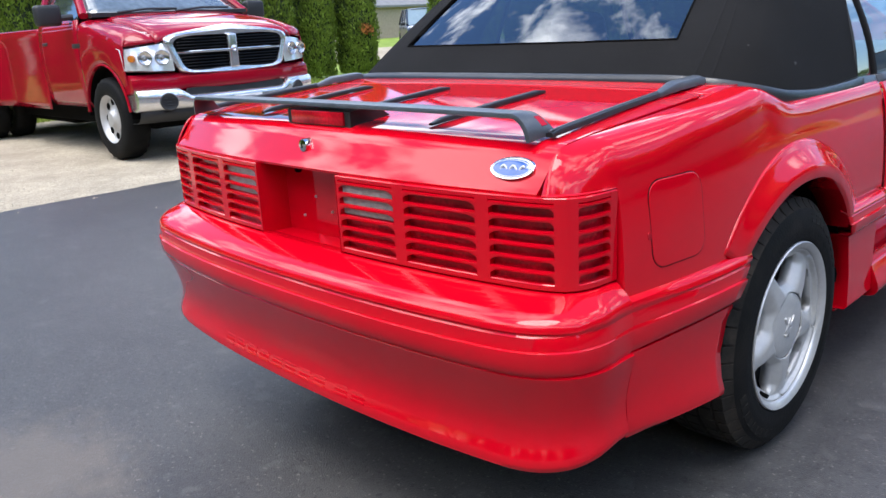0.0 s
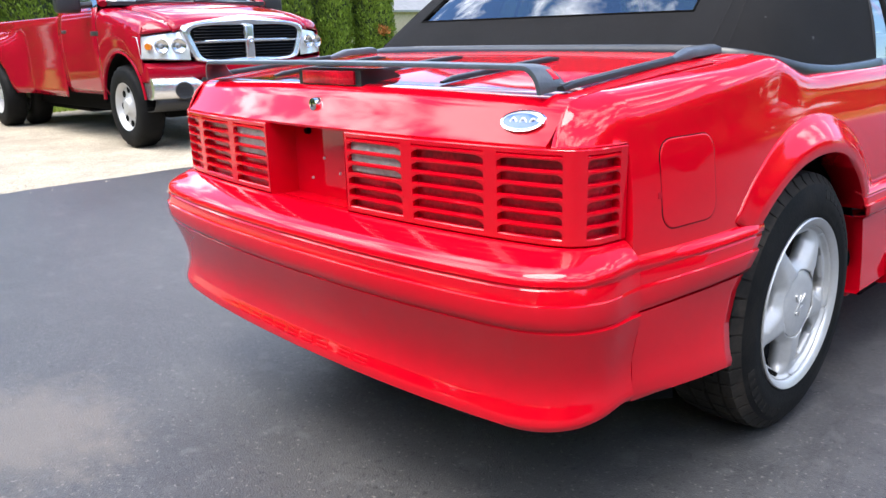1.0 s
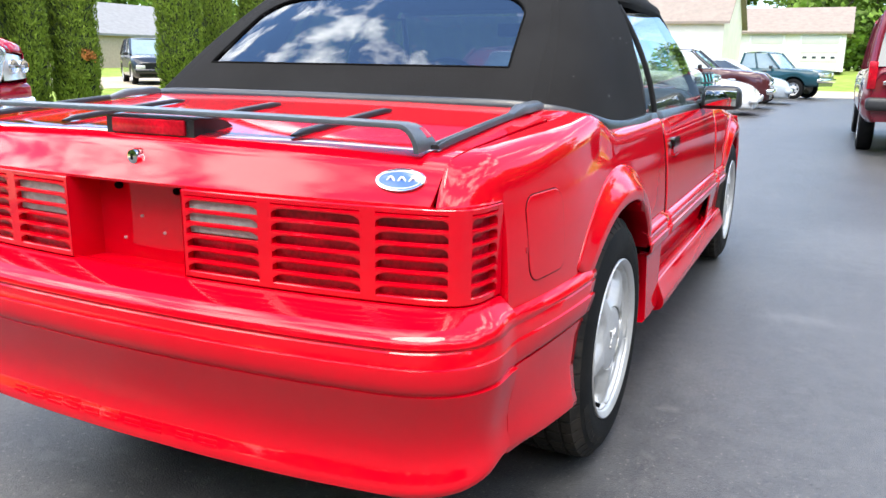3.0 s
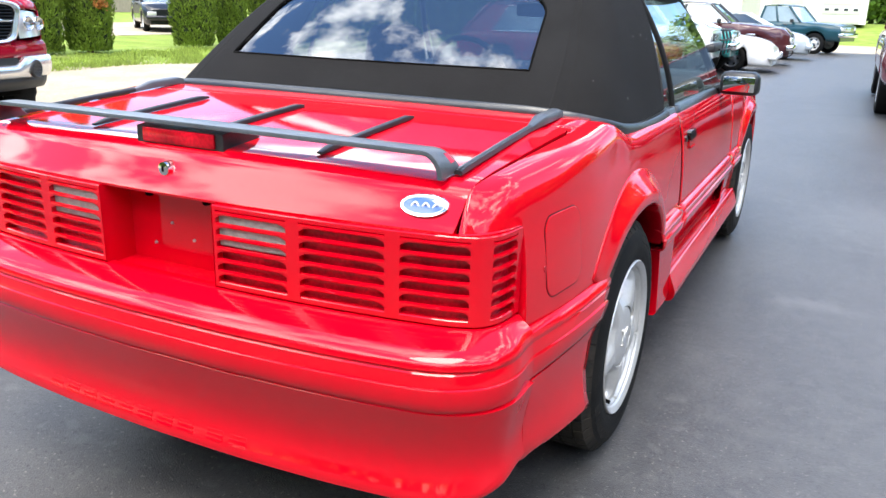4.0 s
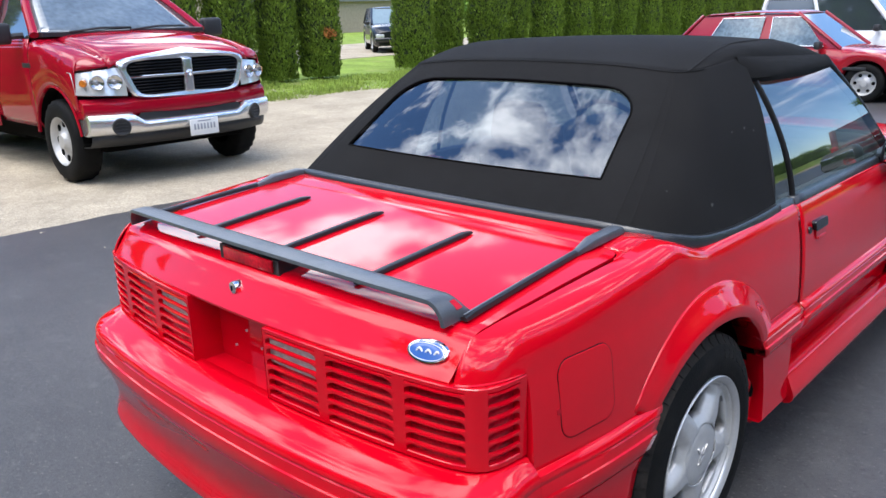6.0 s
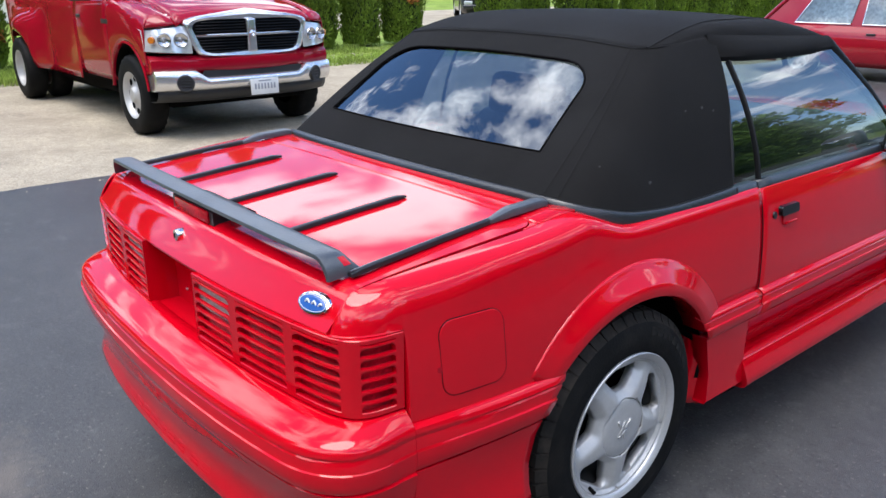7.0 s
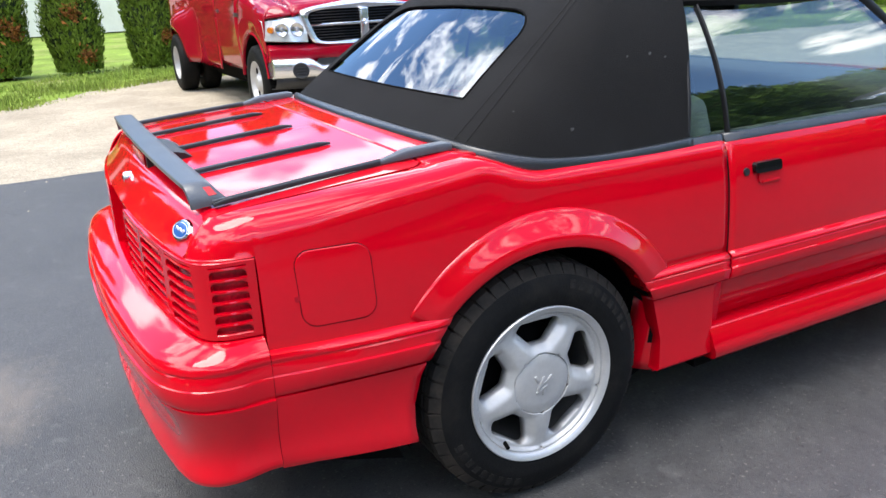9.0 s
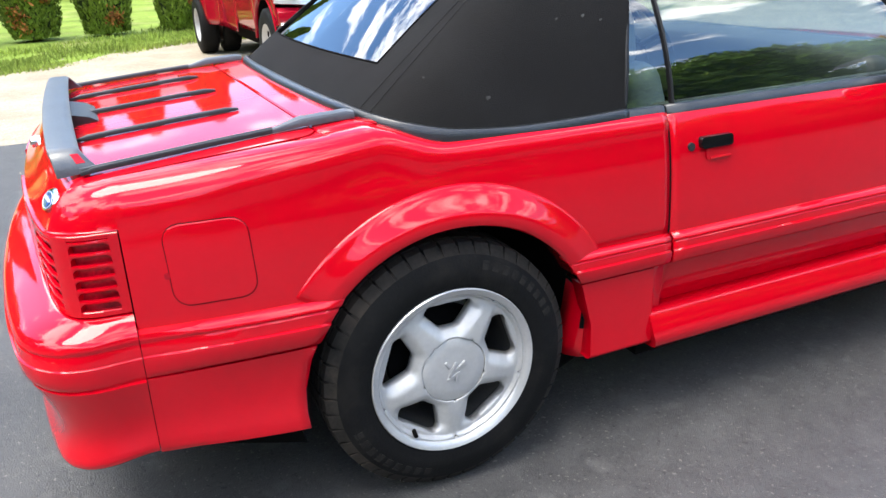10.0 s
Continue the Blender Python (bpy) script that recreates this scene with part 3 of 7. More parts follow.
places += [(21.0 + rn.uniform(-1.0, 4.0) + max(0, y - 20) * 0.2, y) for y in span(11, 46, 13)]
places += [(27.5 + rn.uniform(-1.5, 2.5), y + rn.uniform(-0.8, 0.8)) for y in span(-18, 50, 30)]
places += [(66 + rn.uniform(-5, 8), y + rn.uniform(-2, 2)) for y in span(-34, 66, 19)]
for k, (x, y) in enumerate(places):
    src = tree_kinds[k % 3]
    m = pose(x, y, ground_z(x, y) - 0.05, 0, 0, rn.uniform(0, 360))
    if k < 3:
        tree_kinds[k].matrix_basis = m
    else:
        # the unseen rows are sized by how high their reflection should reach
        s = rn.uniform(0.8, 1.2) * (0.35 if y > 60 and 16 < x < 50 else 0.8 if y < -12 else (0.95 if y > 5 else 0.50) if 17 < x < 32 else 1.0)
        copy_thing(src, m).scale = (s, s, s)

# ---------------------------------------------------------------- buildings
SIDING = material("cream_siding", (0.70, 0.655, 0.57), rough=0.6, vary=0.05, scale=1.5)
WHITE_SIDING = material("white_siding", (0.77, 0.74, 0.68), rough=0.6, vary=0.05, scale=1.5)
ROOFING = material("tan_roofing", (0.23, 0.185, 0.155), rough=0.85, vary=0.12, scale=3, bump=0.3, bump_scale=30)
GREY_ROOF = material("grey_roofing", (0.18, 0.18, 0.18), rough=0.85, vary=0.12, scale=3)
DOOR_WHITE = material("white_garage_door", (0.60, 0.58, 0.55), rough=0.5, vary=0.04, scale=2)
PANE = material("dark_pane", (0.03, 0.035, 0.04), rough=0.08, vary=0.1, coat=0.5)


def building(name, label, x0, x1, y0, y1, z0, eave, ridge, along, wall, roof, doors=(), windows=(), over=0.3):
    """A gabled house. along: 'x' or 'y', the ridge's direction. doors and windows lie on the face at y0."""
    b = empty(name, label=label, category="building")
    if along == "x":
        gable = [(y0, z0), (y1, z0), (y1, eave), ((y0 + y1) / 2, ridge), (y0, eave)]
        solid("wall", prism(gable, x0, x1, "x"), wall, b)
        for s in (0, 1):
            ya, yb = (y0 - over, (y0 + y1) / 2) if s == 0 else (y1 + over, (y0 + y1) / 2)
            drop = (ridge - eave) / ((y1 - y0) / 2) * over
            net = prism([(ya, eave - drop), (yb, ridge), (yb, ridge + 0.14), (ya, eave - drop + 0.14)], x0 - over, x1 + over, "x")
            solid("roof", net, roof, b)
    else:
        gable = [(x0, z0), (x1, z0), (x1, eave), ((x0 + x1) / 2, ridge), (x0, eave)]
        solid("wall", prism(gable, y0, y1, "y"), wall, b)
        for s in (0, 1):
            xa, xb = (x0 - over, (x0 + x1) / 2) if s == 0 else (x1 + over, (x0 + x1) / 2)
            drop = (ridge - eave) / ((x1 - x0) / 2) * over
            net = prism([(xa, eave - drop), (xb, ridge), (xb, ridge + 0.14), (xa, eave - drop + 0.14)], y0 - over, y1 + over, "y")
            solid("roof", net, roof, b)
    n = int((eave - z0) / 0.16)
    v, f = [], []
    for k in range(n):
        z = z0 + 0.16 * k
        net = prism([(y0 - 0.022, z), (y0 + 0.005, z), (y0 + 0.005, z + 0.155), (y0 - 0.006, z + 0.155)], x0, x1, "x")
        o = len(v)
        v += net[0]
        f += [tuple(q + o for q in fc) for fc in net[1]]
    solid("cladding", (v, f), wall, b)
    for xa, xb, h in doors:
        d = new("garage_door")
        d.parent = b
        part("door_frame", box_bm((xb - xa + 0.24, 0.08, h + 0.12), ((xa + xb) / 2, y0 - 0.03, z0 + (h + 0.12) / 2), 0.01), WHITE, d)
        for k in range(4):
            part("door_panel", box_bm((xb - xa, 0.06, h / 4 - 0.02), ((xa + xb) / 2, y0 - 0.075, z0 + h / 4 * (k + 0.5)), 0.012), DOOR_WHITE, d)
        for k in range(4):
            w = (xb - xa) / 4
            part("door_window", box_bm((w * 0.45, 0.02, h / 4 * 0.26), (xa + w * (k + 0.5), y0 - 0.105, z0 + h * 0.39), 0.004), PANE, d)
    for xa, xb, za, zb in windows:
        d = new("window")
        d.parent = b
        part("window_frame", box_bm((xb - xa + 0.16, 0.08, zb - za + 0.16), ((xa + xb) / 2, y0 - 0.03, (za + zb) / 2), 0.01), WHITE, d)
        part("pane", box_bm((xb - xa, 0.03, zb - za), ((xa + xb) / 2, y0 - 0.065, (za + zb) / 2), 0.004), PANE, d)
    return b


building("long_garage", "long cream-sided garage with a tan gable roof", -22, -4.25, 42.5, 51, 0.15, 3.35, 6.2, "x", SIDING, ROOFING, doors=((-8.4, -5.9, 2.4), (-16.5, -13.8, 2.4)), windows=((-12.2, -10.0, 1.5, 2.6),))
awning = empty("window_awning", label="grey metal awning over the garage window", category="awning")
part("hood", box_bm((2.9, 0.7, 0.35), (-11.1, 42.1, 2.95), 0.04, 2, (1.0, 0.4)), GREY_ROOF, awning)
building("double_garage", "white garage with two panel doors and tan roof", -5.0, 1.6, 57, 65, 0.75, 3.30, 4.95, "x", WHITE_SIDING, ROOFING, doors=((-4.2, -2.2, 2.3), (-1.05, 1.2, 2.3)), over=0.35)
building("white_house", "white-sided house beyond the hedge", -36, -27, -7, 7, 0.2, 3.4, 5.8, "y", WHITE_SIDING, GREY_ROOF)
building("far_house", "low tan house with a grey roof beyond the lawn", -52, -40, 24, 44, 0.3, 2.4, 4.6, "y", material("tan_wall", (0.34, 0.27, 0.20), rough=0.7, vary=0.1), GREY_ROOF)

# ---------------------------------------------------------------- the red convertible
# car axes: x to its right, y ahead, rear axle at y = 0, ground at z = 0
AXLE, WHEELBASE = 0.333, 2.553
ARCH_Y, ARCH_Z, ARCH_R = 0.012, 0.325, 0.388

convertible = empty("convertible_car", label="glossy red two-door convertible with its black fabric top up", category="car")


def body_w(y, z):
    """Half the body's width at a place along it and a height."""
    w = smooth_table(z, [0.20, 0.45, 0.58, 0.70, 0.80, 0.86, 0.90], [0.795, 0.815, 0.825, 0.820, 0.809, 0.795, 0.776])
    if y < -0.2:
        w -= 0.043 * ((-0.2 - y) / 0.5) ** 2.1
    if y > 2.2:
        w -= 0.06 * ((y - 2.2) / 1.0) ** 2
    return w


def rear_line(s):
    """The plan line of the tail from the centre (s = 0) round the corner to the side (s = 1)."""
    xs = [0.0, 0.2, 0.4, 0.6, 0.69, 0.735, 0.757, 0.766]
    ys = [-0.886, -0.882, -0.870, -0.846, -0.828, -0.804, -0.765, -0.695]
    ss = [0.0, 0.2, 0.4, 0.6, 0.70, 0.79, 0.88, 1.0]
    return Vector((smooth_table(s, ss, xs), smooth_table(s, ss, ys), 0))


def rear_normal(s):
    d = rear_line(min(s + 0.01, 1)) - rear_line(max(s - 0.01, 0))
    if s < 0.012:
        d = Vector((1, 0, 0))
    return Vector((d.y, -d.x, 0)).normalized()


def deck_top(y):
    return smooth_table(y, [-0.84, -0.80, -0.77, -0.6, -0.4, -0.26, -0.15], [0.868, 0.897, 0.905, 0.920, 0.936, 0.946, 0.956])


def quarter_top(y):
    """x and z of the upper edge of the rear quarter."""
    t = min(max((y + 0.15) / 0.19, 0), 1)
    t = t * t * (3 - 2 * t)
    zr = deck_top(y) - 0.012
    return lerp(table(y, [-0.77, -0.692, -0.32], [0.697, 0.699, 0.7175]), 0.772, t), lerp(zr, 0.890, t)


def quarter_column(y, zlow):
    """Points up one section of the rear quarter, from its lower edge over the shoulder."""
    xt, zt = quarter_top(y)
    t = min(max((y + 0.15) / 0.19, 0), 1)
    zk = lerp(zt - 0.088, 0.835, t * t * (3 - 2 * t))
    e = smooth_table(y, [-0.70, -0.60, -0.40, -0.15, 0.0, 0.1], [0.85, 0.80, 0.60, 0.52, 0.70, 0.85])
    col = [(body_w(y, z), y, z) for z in span(zlow, zk, 9)]
    x0 = body_w(y, zk)
    for k in range(1, 9):
        a = math.pi / 2 * k / 8
        col.append((xt + (x0 - xt) * math.cos(a) ** e, y, zk + (zt - zk) * math.sin(a) ** (e + 0.05)))
    if y > -0.25:
        col += [(xt - 0.02, y, zt + 0.001), (xt - 0.085, y, zt - 0.003)]
    else:
        col += [(xt - 0.0005, y, zt - 0.008), (xt - 0.001, y, zt - 0.016)]
    return col


def arch_low(y, base, cy=ARCH_Y):
    d = abs(y - cy)
    return max(base, ARCH_Z + math.sqrt(ARCH_R**2 - d * d)) if d < ARCH_R else base


def add_pair(name, net, mat, label="", thick=0.006, sharp=38):
    panel(name, net, mat, convertible, label, thick, sharp=sharp)
    panel(name, mirrored(net), mat, convertible, label, thick, sharp=sharp)


# rear quarters with the corner that turns in over the lamps
rows = [quarter_column(y, arch_low(y, 0.565)) for y in span(-0.692, 0.641, 72)]
rows.insert(0, [(x - 0.03, y - 0.0005, z) if z < 0.800 else (x, y, z) for x, y, z in rows[0]])
rows_low = [[(body_w(y, z) - 0.004, y, z) for z in (0.24, 0.35, 0.45, 0.57)] for y in span(0.41, 0.645, 6)]
corner = []
last = quarter_column(-0.692, 0.811)
for s in span(0.705, 1.0, 18):
    b, n = rear_line(s), rear_normal(s)
    k = (s - 0.705) / 0.295
    soft = 0.35 + 0.65 * k * k * (3 - 2 * k)
    inner = Vector((lerp(0.690, 0.699, k), lerp(-0.768, -0.692, k), 0))
    zt = deck_top(inner.y) - 0.012 - 0.005 * (1 - k)
    zk = last[8][2]
    col = [tuple(b - n * 0.004 * t + Vector((0, 0, lerp(0.811, zk, t)))) for t in span(0, 1, 9)]
    p0 = b - n * 0.004
    for j in range(1, 9):
        u, a = j / 8, math.pi / 2 * j / 8
        fx, fz = lerp(1 - u, math.cos(a) ** 0.85, soft), lerp(u, math.sin(a) ** 0.9, soft)
        col.append((inner.x + (p0.x - inner.x) * fx, inner.y + (p0.y - inner.y) * fx, zk + (zt - zk) * fz))
    col += [(inner.x - 0.0005, inner.y, zt - 0.008), (inner.x - 0.001, inner.y, zt - 0.016)]
    m = k * k * (3 - 2 * k)
    corner.append([tuple(lerp(p[c], q[c], m) for c in range(3)) for p, q in zip(col, last)])
add_pair("quarter_panel", weld(merged(grid(rows), grid(corner), grid(rows_low))), RED)

# fuel flap with a dark seam round it, on the right quarter only
def rounded_rect(w, h, r, n=5):
    pts = []
    for cx, cy, a0 in ((w / 2 - r, h / 2 - r, 0), (-w / 2 + r, h / 2 - r, 90), (-w / 2 + r, -h / 2 + r, 180), (w / 2 - r, -h / 2 + r, 270)):
        for k in range(n + 1):
            a = radians(a0 + 90 * k / n)
            pts.append((cx + r * math.cos(a), cy + r * math.sin(a)))
    return pts


def on_side(outline, y0, z0, out, lean=0.0, sign=1):
    return [(sign * (body_w(y0 + a + lean * b, z0 + b) + out), y0 + a + lean * b, z0 + b) for a, b in outline]


def side_plate(name, outline, y0, z0, out, thick, mat, parent, label="", lean=0.0, sign=1, soft=0.003):
    """A thin plate that follows the body's side."""
    cy, cz = sum(p[0] for p in outline) / len(outline), sum(p[1] for p in outline) / len(outline)
    rings = [on_side(outline, y0, z0, out - thick, lean, sign), on_side(outline, y0, z0, out - soft, lean, sign)]
    for q in (0.985, 0.965, 0.6, 0.2):
        rings.append(on_side([(cy + (a - cy) * q, cz + (b - cz) * q) for a, b in outline], y0, z0, out, lean, sign))
    v, f = grid(rings, closed_v=True)
    n = len(outline)
    f.append(tuple(5 * n + k for k in range(n)))
    return link_mesh(name, v, f, mat, parent, label, 40, flip=sign > 0)


flap = rounded_rect(0.168, 0.172, 0.034)
side_plate("fuel_flap_seam", rounded_rect(0.1732, 0.1772, 0.037), -0.530, 0.722, 0.0012, 0.003, DARK, convertible, "dark seam round the fuel flap", -0.03)
side_plate("fuel_flap", flap, -0.530, 0.722, 0.0022, 0.004, RED, convertible, "", -0.03, soft=0.001)
side_plate("flap_notch", rounded_rect(0.011, 0.014, 0.004, 3), -0.619, 0.705, 0.0014, 0.003, RED_LENS, convertible)

# wheel arch flares
def flare_net(cy, a0, a1):
    rows = []
    for a in span(a0, a1, 44):
        t = (a - a0) / (a1 - a0)
        fade = min(1.0, 2.6 * t, 2.0 * (1 - t)) ** 0.8
        least = lerp(0.28, 0.08, t)
        c, s = math.cos(radians(a)), math.sin(radians(a))
        row = []
        for r, o in ((0.386, -0.06), (0.386, 0.029), (0.389, 0.0345), (0.395, 0.0370), (0.412, 0.0380), (0.417, 0.0365), (0.421, 0.0340), (0.436, 0.0225), (0.450, 0.0118), (0.457, 0.0072), (0.464, 0.0035), (0.470, 0.0008), (0.476, -0.003)):
            y, z = cy + r * c, ARCH_Z + r * s
            row.append((body_w(y, max(z, 0.5)) + (o if o < 0 else o * (least + (0.90 - least) * fade)), y, z))
        rows.append(row)
    return grid(rows)


add_pair("wheel_arch_flare", flare_net(ARCH_Y, 30, 143), RED, thick=0.003)
add_pair("wheel_arch_flare", flare_net(WHEELBASE, 30, 150), RED, thick=0.003)

# bumper cover, swept round the tail
BUMPER = [(0.266, -0.02), (0.269, 0.030), (0.273, 0.052), (0.281, 0.061), (0.292, 0.063), (0.306, 0.059), (0.322, 0.053), (0.340, 0.0485), (0.365, 0.047), (0.395, 0.052), (0.430, 0.062), (0.462, 0.074), (0.482, 0.083), (0.4895, 0.0855),
          (0.4915, 0.0835), (0.494, 0.0840), (0.497, 0.0895), (0.503, 0.0930), (0.515, 0.0950), (0.538, 0.0965), (0.5425, 0.0955), (0.5445, 0.0915), (0.547, 0.0905), (0.570, 0.0895), (0.573, 0.0865), (0.576, 0.0865), (0.579, 0.0895), (0.587, 0.0885), (0.594, 0.0840), (0.601, 0.0750),
          (0.609, 0.0580), (0.619, 0.030), (0.628, 0.006), (0.632, -0.02)]


def bumper_point(s, z, d):
    b, n = rear_line(min(s, 1.0)), rear_normal(min(s, 1.0))
    n = n.lerp(Vector((1, 0, 0)), min(1, max(0, (s - 0.88) / 0.12)))
    k = min(max((s - 0.62) / 0.38, 0), 1)
    k = k * k * (3 - 2 * k)
    low = z < 0.490
    side = 0.41 if not low else 0.50
    lift = 0.041 * k * (1 - min(max((z - 0.255) / 0.2, 0), 1))
    d2 = d * lerp(1, side, k) if d > 0 else d
    p = b + n * d2
    return (p.x, p.y, z + lift)


SS = span(0, 1.0, 46)
right = [[bumper_point(s, z, d) for z, d in BUMPER] for s in SS]
right.append([(x - 0.03, y + 0.0005, z) for x, y, z in right[-1]])
left = [[(-x, y, z) for x, y, z in r] for r in reversed(right[1:])]
panel("bumper_cover", grid(left + right), RED, convertible, "red bumper cover with a raised lip", 0.004)

# skirt behind the rear wheel, under a two-line moulding; it meets the bumper cover flush
COVER_END = sorted((p[2], p[0]) for p in right[-2][2:-3])


def cover_x(z):
    return table(z, [p[0] for p in COVER_END], [p[1] for p in COVER_END])


def side_piece(profile, y0, y1fun, n=14):
    rows = []
    for u in span(0, 1, n):
        row = []
        for z, o in profile:
            y = lerp(y0, y1fun(z), u)
            zz = z + lerp(0.0375, 0.016, u) * max(0.0, 1 - (z - 0.26) / 0.2)
            x = body_w(y, max(z, 0.45)) + o
            if o > 0.008:
                x += (cover_x(zz) - 0.0008 - (body_w(y0, max(z, 0.45)) + o)) * (1 - u) ** 2
            row.append((x, y, zz))
        rows.append(row)
    rows.insert(0, [(x - 0.03, y - 0.0005, z) for x, y, z in rows[0]])
    return grid(rows)


def arch_back(z):
    return ARCH_Y - math.sqrt(max(0.0, 0.384**2 - (z - ARCH_Z) ** 2))


def arch_front(z, cy=ARCH_Y):
    return cy + math.sqrt(max(0.0, 0.384**2 - (z - ARCH_Z) ** 2))


MOULD = [(0.4935, -0.01), (0.4945, 0.013), (0.499, 0.021), (0.507, 0.0245), (0.539, 0.0265), (0.5435, 0.0255), (0.5455, 0.0205), (0.548, 0.0195), (0.570, 0.0185), (0.573, 0.0155), (0.576, 0.0155), (0.579, 0.0180), (0.586, 0.016), (0.594, 0.009), (0.599, 0.001), (0.600, -0.006)]
REAR_SKIRT = [(0.268, -0.03), (0.270, 0.010), (0.276, 0.026), (0.29, 0.028), (0.32, 0.021), (0.38, 0.013), (0.46, 0.013), (0.491, 0.016), (0.493, -0.01)]
add_pair("side_moulding", side_piece(MOULD, -0.6935, arch_back), RED)
add_pair("rear_skirt", side_piece(REAR_SKIRT, -0.6935, lambda z: arch_back(z) - 0.002), RED)
MOULD2 = [(0.573 - (0.600 - z) * 0.81, o) for z, o in MOULD]
def fwd_piece(profile, y0fun, y1, n=12, ends=0.0):
    """A strip along the side; ends turn in by the given depth."""
    rows = []
    for u in span(0, 1, n):
        rows.append([(body_w(lerp(y0fun(z), y1, u), max(z, 0.45)) + o, lerp(y0fun(z), y1, u), z) for z, o in profile])
    if ends:
        rows = [[(x - ends, y + 0.001, z) for x, y, z in rows[0]]] + rows + [[(x - ends, y - 0.001, z) for x, y, z in rows[-1]]]
    return grid(rows)


add_pair("side_moulding", fwd_piece(MOULD2, arch_front, 0.640), RED)
add_pair("front_skirt", fwd_piece([(0.255, -0.05), (0.258, 0.010), (0.268, 0.018), (0.36, 0.014), (0.483, 0.012), (0.487, -0.01)], lambda z: arch_front(z) + 0.006, 0.5985, 12, 0.05), RED)

# door with its moulding, and the front wing
def door_top(y):
    return table(y, [0.6, 1.3, 1.9, 2.2, 3.3], [0.886, 0.884, 0.876, 0.872, 0.76])


rows = [[(body_w(y, z) - 0.040 * min(1.0, max(0.0, (0.53 - z) / 0.19)), y, z) for z in (0.24, 0.30, 0.38, 0.45, 0.52, 0.58, 0.64, 0.70, 0.76, 0.80, 0.83, 0.86, door_top(y) - 0.004)] + [(body_w(y, 0.89) - 0.012, y, door_top(y))] for y in span(0.648, 1.862, 40)]
add_pair("door", grid(rows), RED, "red door with a black pull handle")
add_pair("side_moulding", fwd_piece(MOULD2, lambda z: 0.650, 1.860, 24), RED)
add_pair("side_moulding", fwd_piece(MOULD2, lambda z: 1.870, WHEELBASE - 0.385, 6), RED)
rows = []
for y in span(1.8655, 3.22, 60):
    lo = arch_low(y, 0.24 if y < WHEELBASE else 0.45, WHEELBASE)
    zt = door_top(y)
    col = [(body_w(y, z), y, z) for z in span(lo, zt - 0.06, 9)]
    x0 = body_w(y, zt - 0.06)
    for k in range(1, 6):
        a = math.pi / 2 * k / 5
        col.append((0.70 + (x0 - 0.70) * math.cos(a), y, zt - 0.06 + 0.06 * math.sin(a)))
    rows.append(col)
add_pair("front_wing", grid(rows), RED)
# side skirt with a scooped front
SILL = [(0.222, -0.08), (0.226, 0.010), (0.233, 0.026), (0.246, 0.035), (0.262, 0.038), (0.276, 0.036), (0.330, 0.016), (0.3345, 0.013), (0.337, 0.006), (0.338, -0.05)]
add_pair("side_skirt", fwd_piece([(z + 0.012, o) for z, o in SILL], lambda z: 0.592 + 0.3 * max(0.0, 0.30 - z), 2.165, 30, 0.06), RED)

for k in range(9):
    ya = 1.46 + k * 0.068 + (0.05 if k > 6 else 0)
    for t in (0.22, 0.50, 0.78):
        a = [(body_w(y, 0.45) + lerp(0.036, 0.016, q), y, lerp(0.280, 0.342, q)) for y, q in ((ya, t - 0.07), (ya + 0.048, t - 0.07), (ya + 0.048, t + 0.07), (ya, t + 0.07))]
        for sg in (1, -1):
            v = [(sg * (x - 0.003), y, z) for x, y, z in a] + [(sg * (x + 0.0014), y, z + 0.0006) for x, y, z in a]
            solid("raised_bar", (v, [(0, 1, 2, 3), (7, 6, 5, 4), (0, 4, 5, 1), (1, 5, 6, 2), (2, 6, 7, 3), (3, 7, 4, 0)]), RED, convertible)

# bonnet, nose
rows = []
for x in span(-0.695, 0.695, 25):
    rows.append([(x, y, door_top(y) + 0.012 + 0.03 * (1 - (x / 0.7) ** 2)) for y in span(1.80, 3.20, 24)])
panel("bonnet", grid(rows), RED, convertible)
rows = []
for x in span(-0.78, 0.78, 25):
    c = 0.10 * abs(x / 0.78) ** 2.5
    rows.append([(x, yy - c, z) for yy, z in ((3.30, 0.22), (3.44, 0.24), (3.47, 0.40), (3.46, 0.54), (3.42, 0.60), (3.30, 0.70), (3.18, 0.765))])
panel("front_bumper", grid(rows), RED, convertible, flip=True)

# boot lid
LID = [(-0.862, 0.806), (-0.876, 0.8085), (-0.877, 0.814), (-0.866, 0.826), (-0.848, 0.850), (-0.832, 0.872), (-0.820, 0.887), (-0.806, 0.897), (-0.785, 0.904), (-0.75, 0.908), (-0.70, 0.913), (-0.6, 0.9215), (-0.5, 0.930), (-0.4, 0.9375), (-0.312, 0.9441), (-0.30, 0.945), (-0.288, 0.9459), (-0.278, 0.9468), (-0.271, 0.9476), (-0.267, 0.948), (-0.2645, 0.945), (-0.264, 0.935)]
rows = []
for k in range(-24, 25):
    w = k / 24
    row = []
    for y, z in LID:
        q = min(max((y + 0.877) / 0.10, 0), 1)
        xe = lerp(lerp(0.681, 0.6900, q), 0.7075, min(max((y + 0.70) / 0.38, 0), 1))
        xe -= 0.045 - math.sqrt(max(0.0, 0.045 ** 2 - min(0.0435, max(0.0, y + 0.309)) ** 2))
        x = w * xe
        yy = y + lerp(0.052, 0.012, min(max((y + 0.877) / 0.6, 0), 1)) * abs(w) ** 2.2
        zz = z - 0.010 * w * w * min(max((z - 0.80) / 0.1, 0), 1)
        row.append((x, yy, zz))
    rows.append(row)
edge_l = [(x - 0.001, y, z - 0.014) if j > 4 else (x - 0.001, y + 0.014, z) for j, (x, y, z) in enumerate(rows[0])]
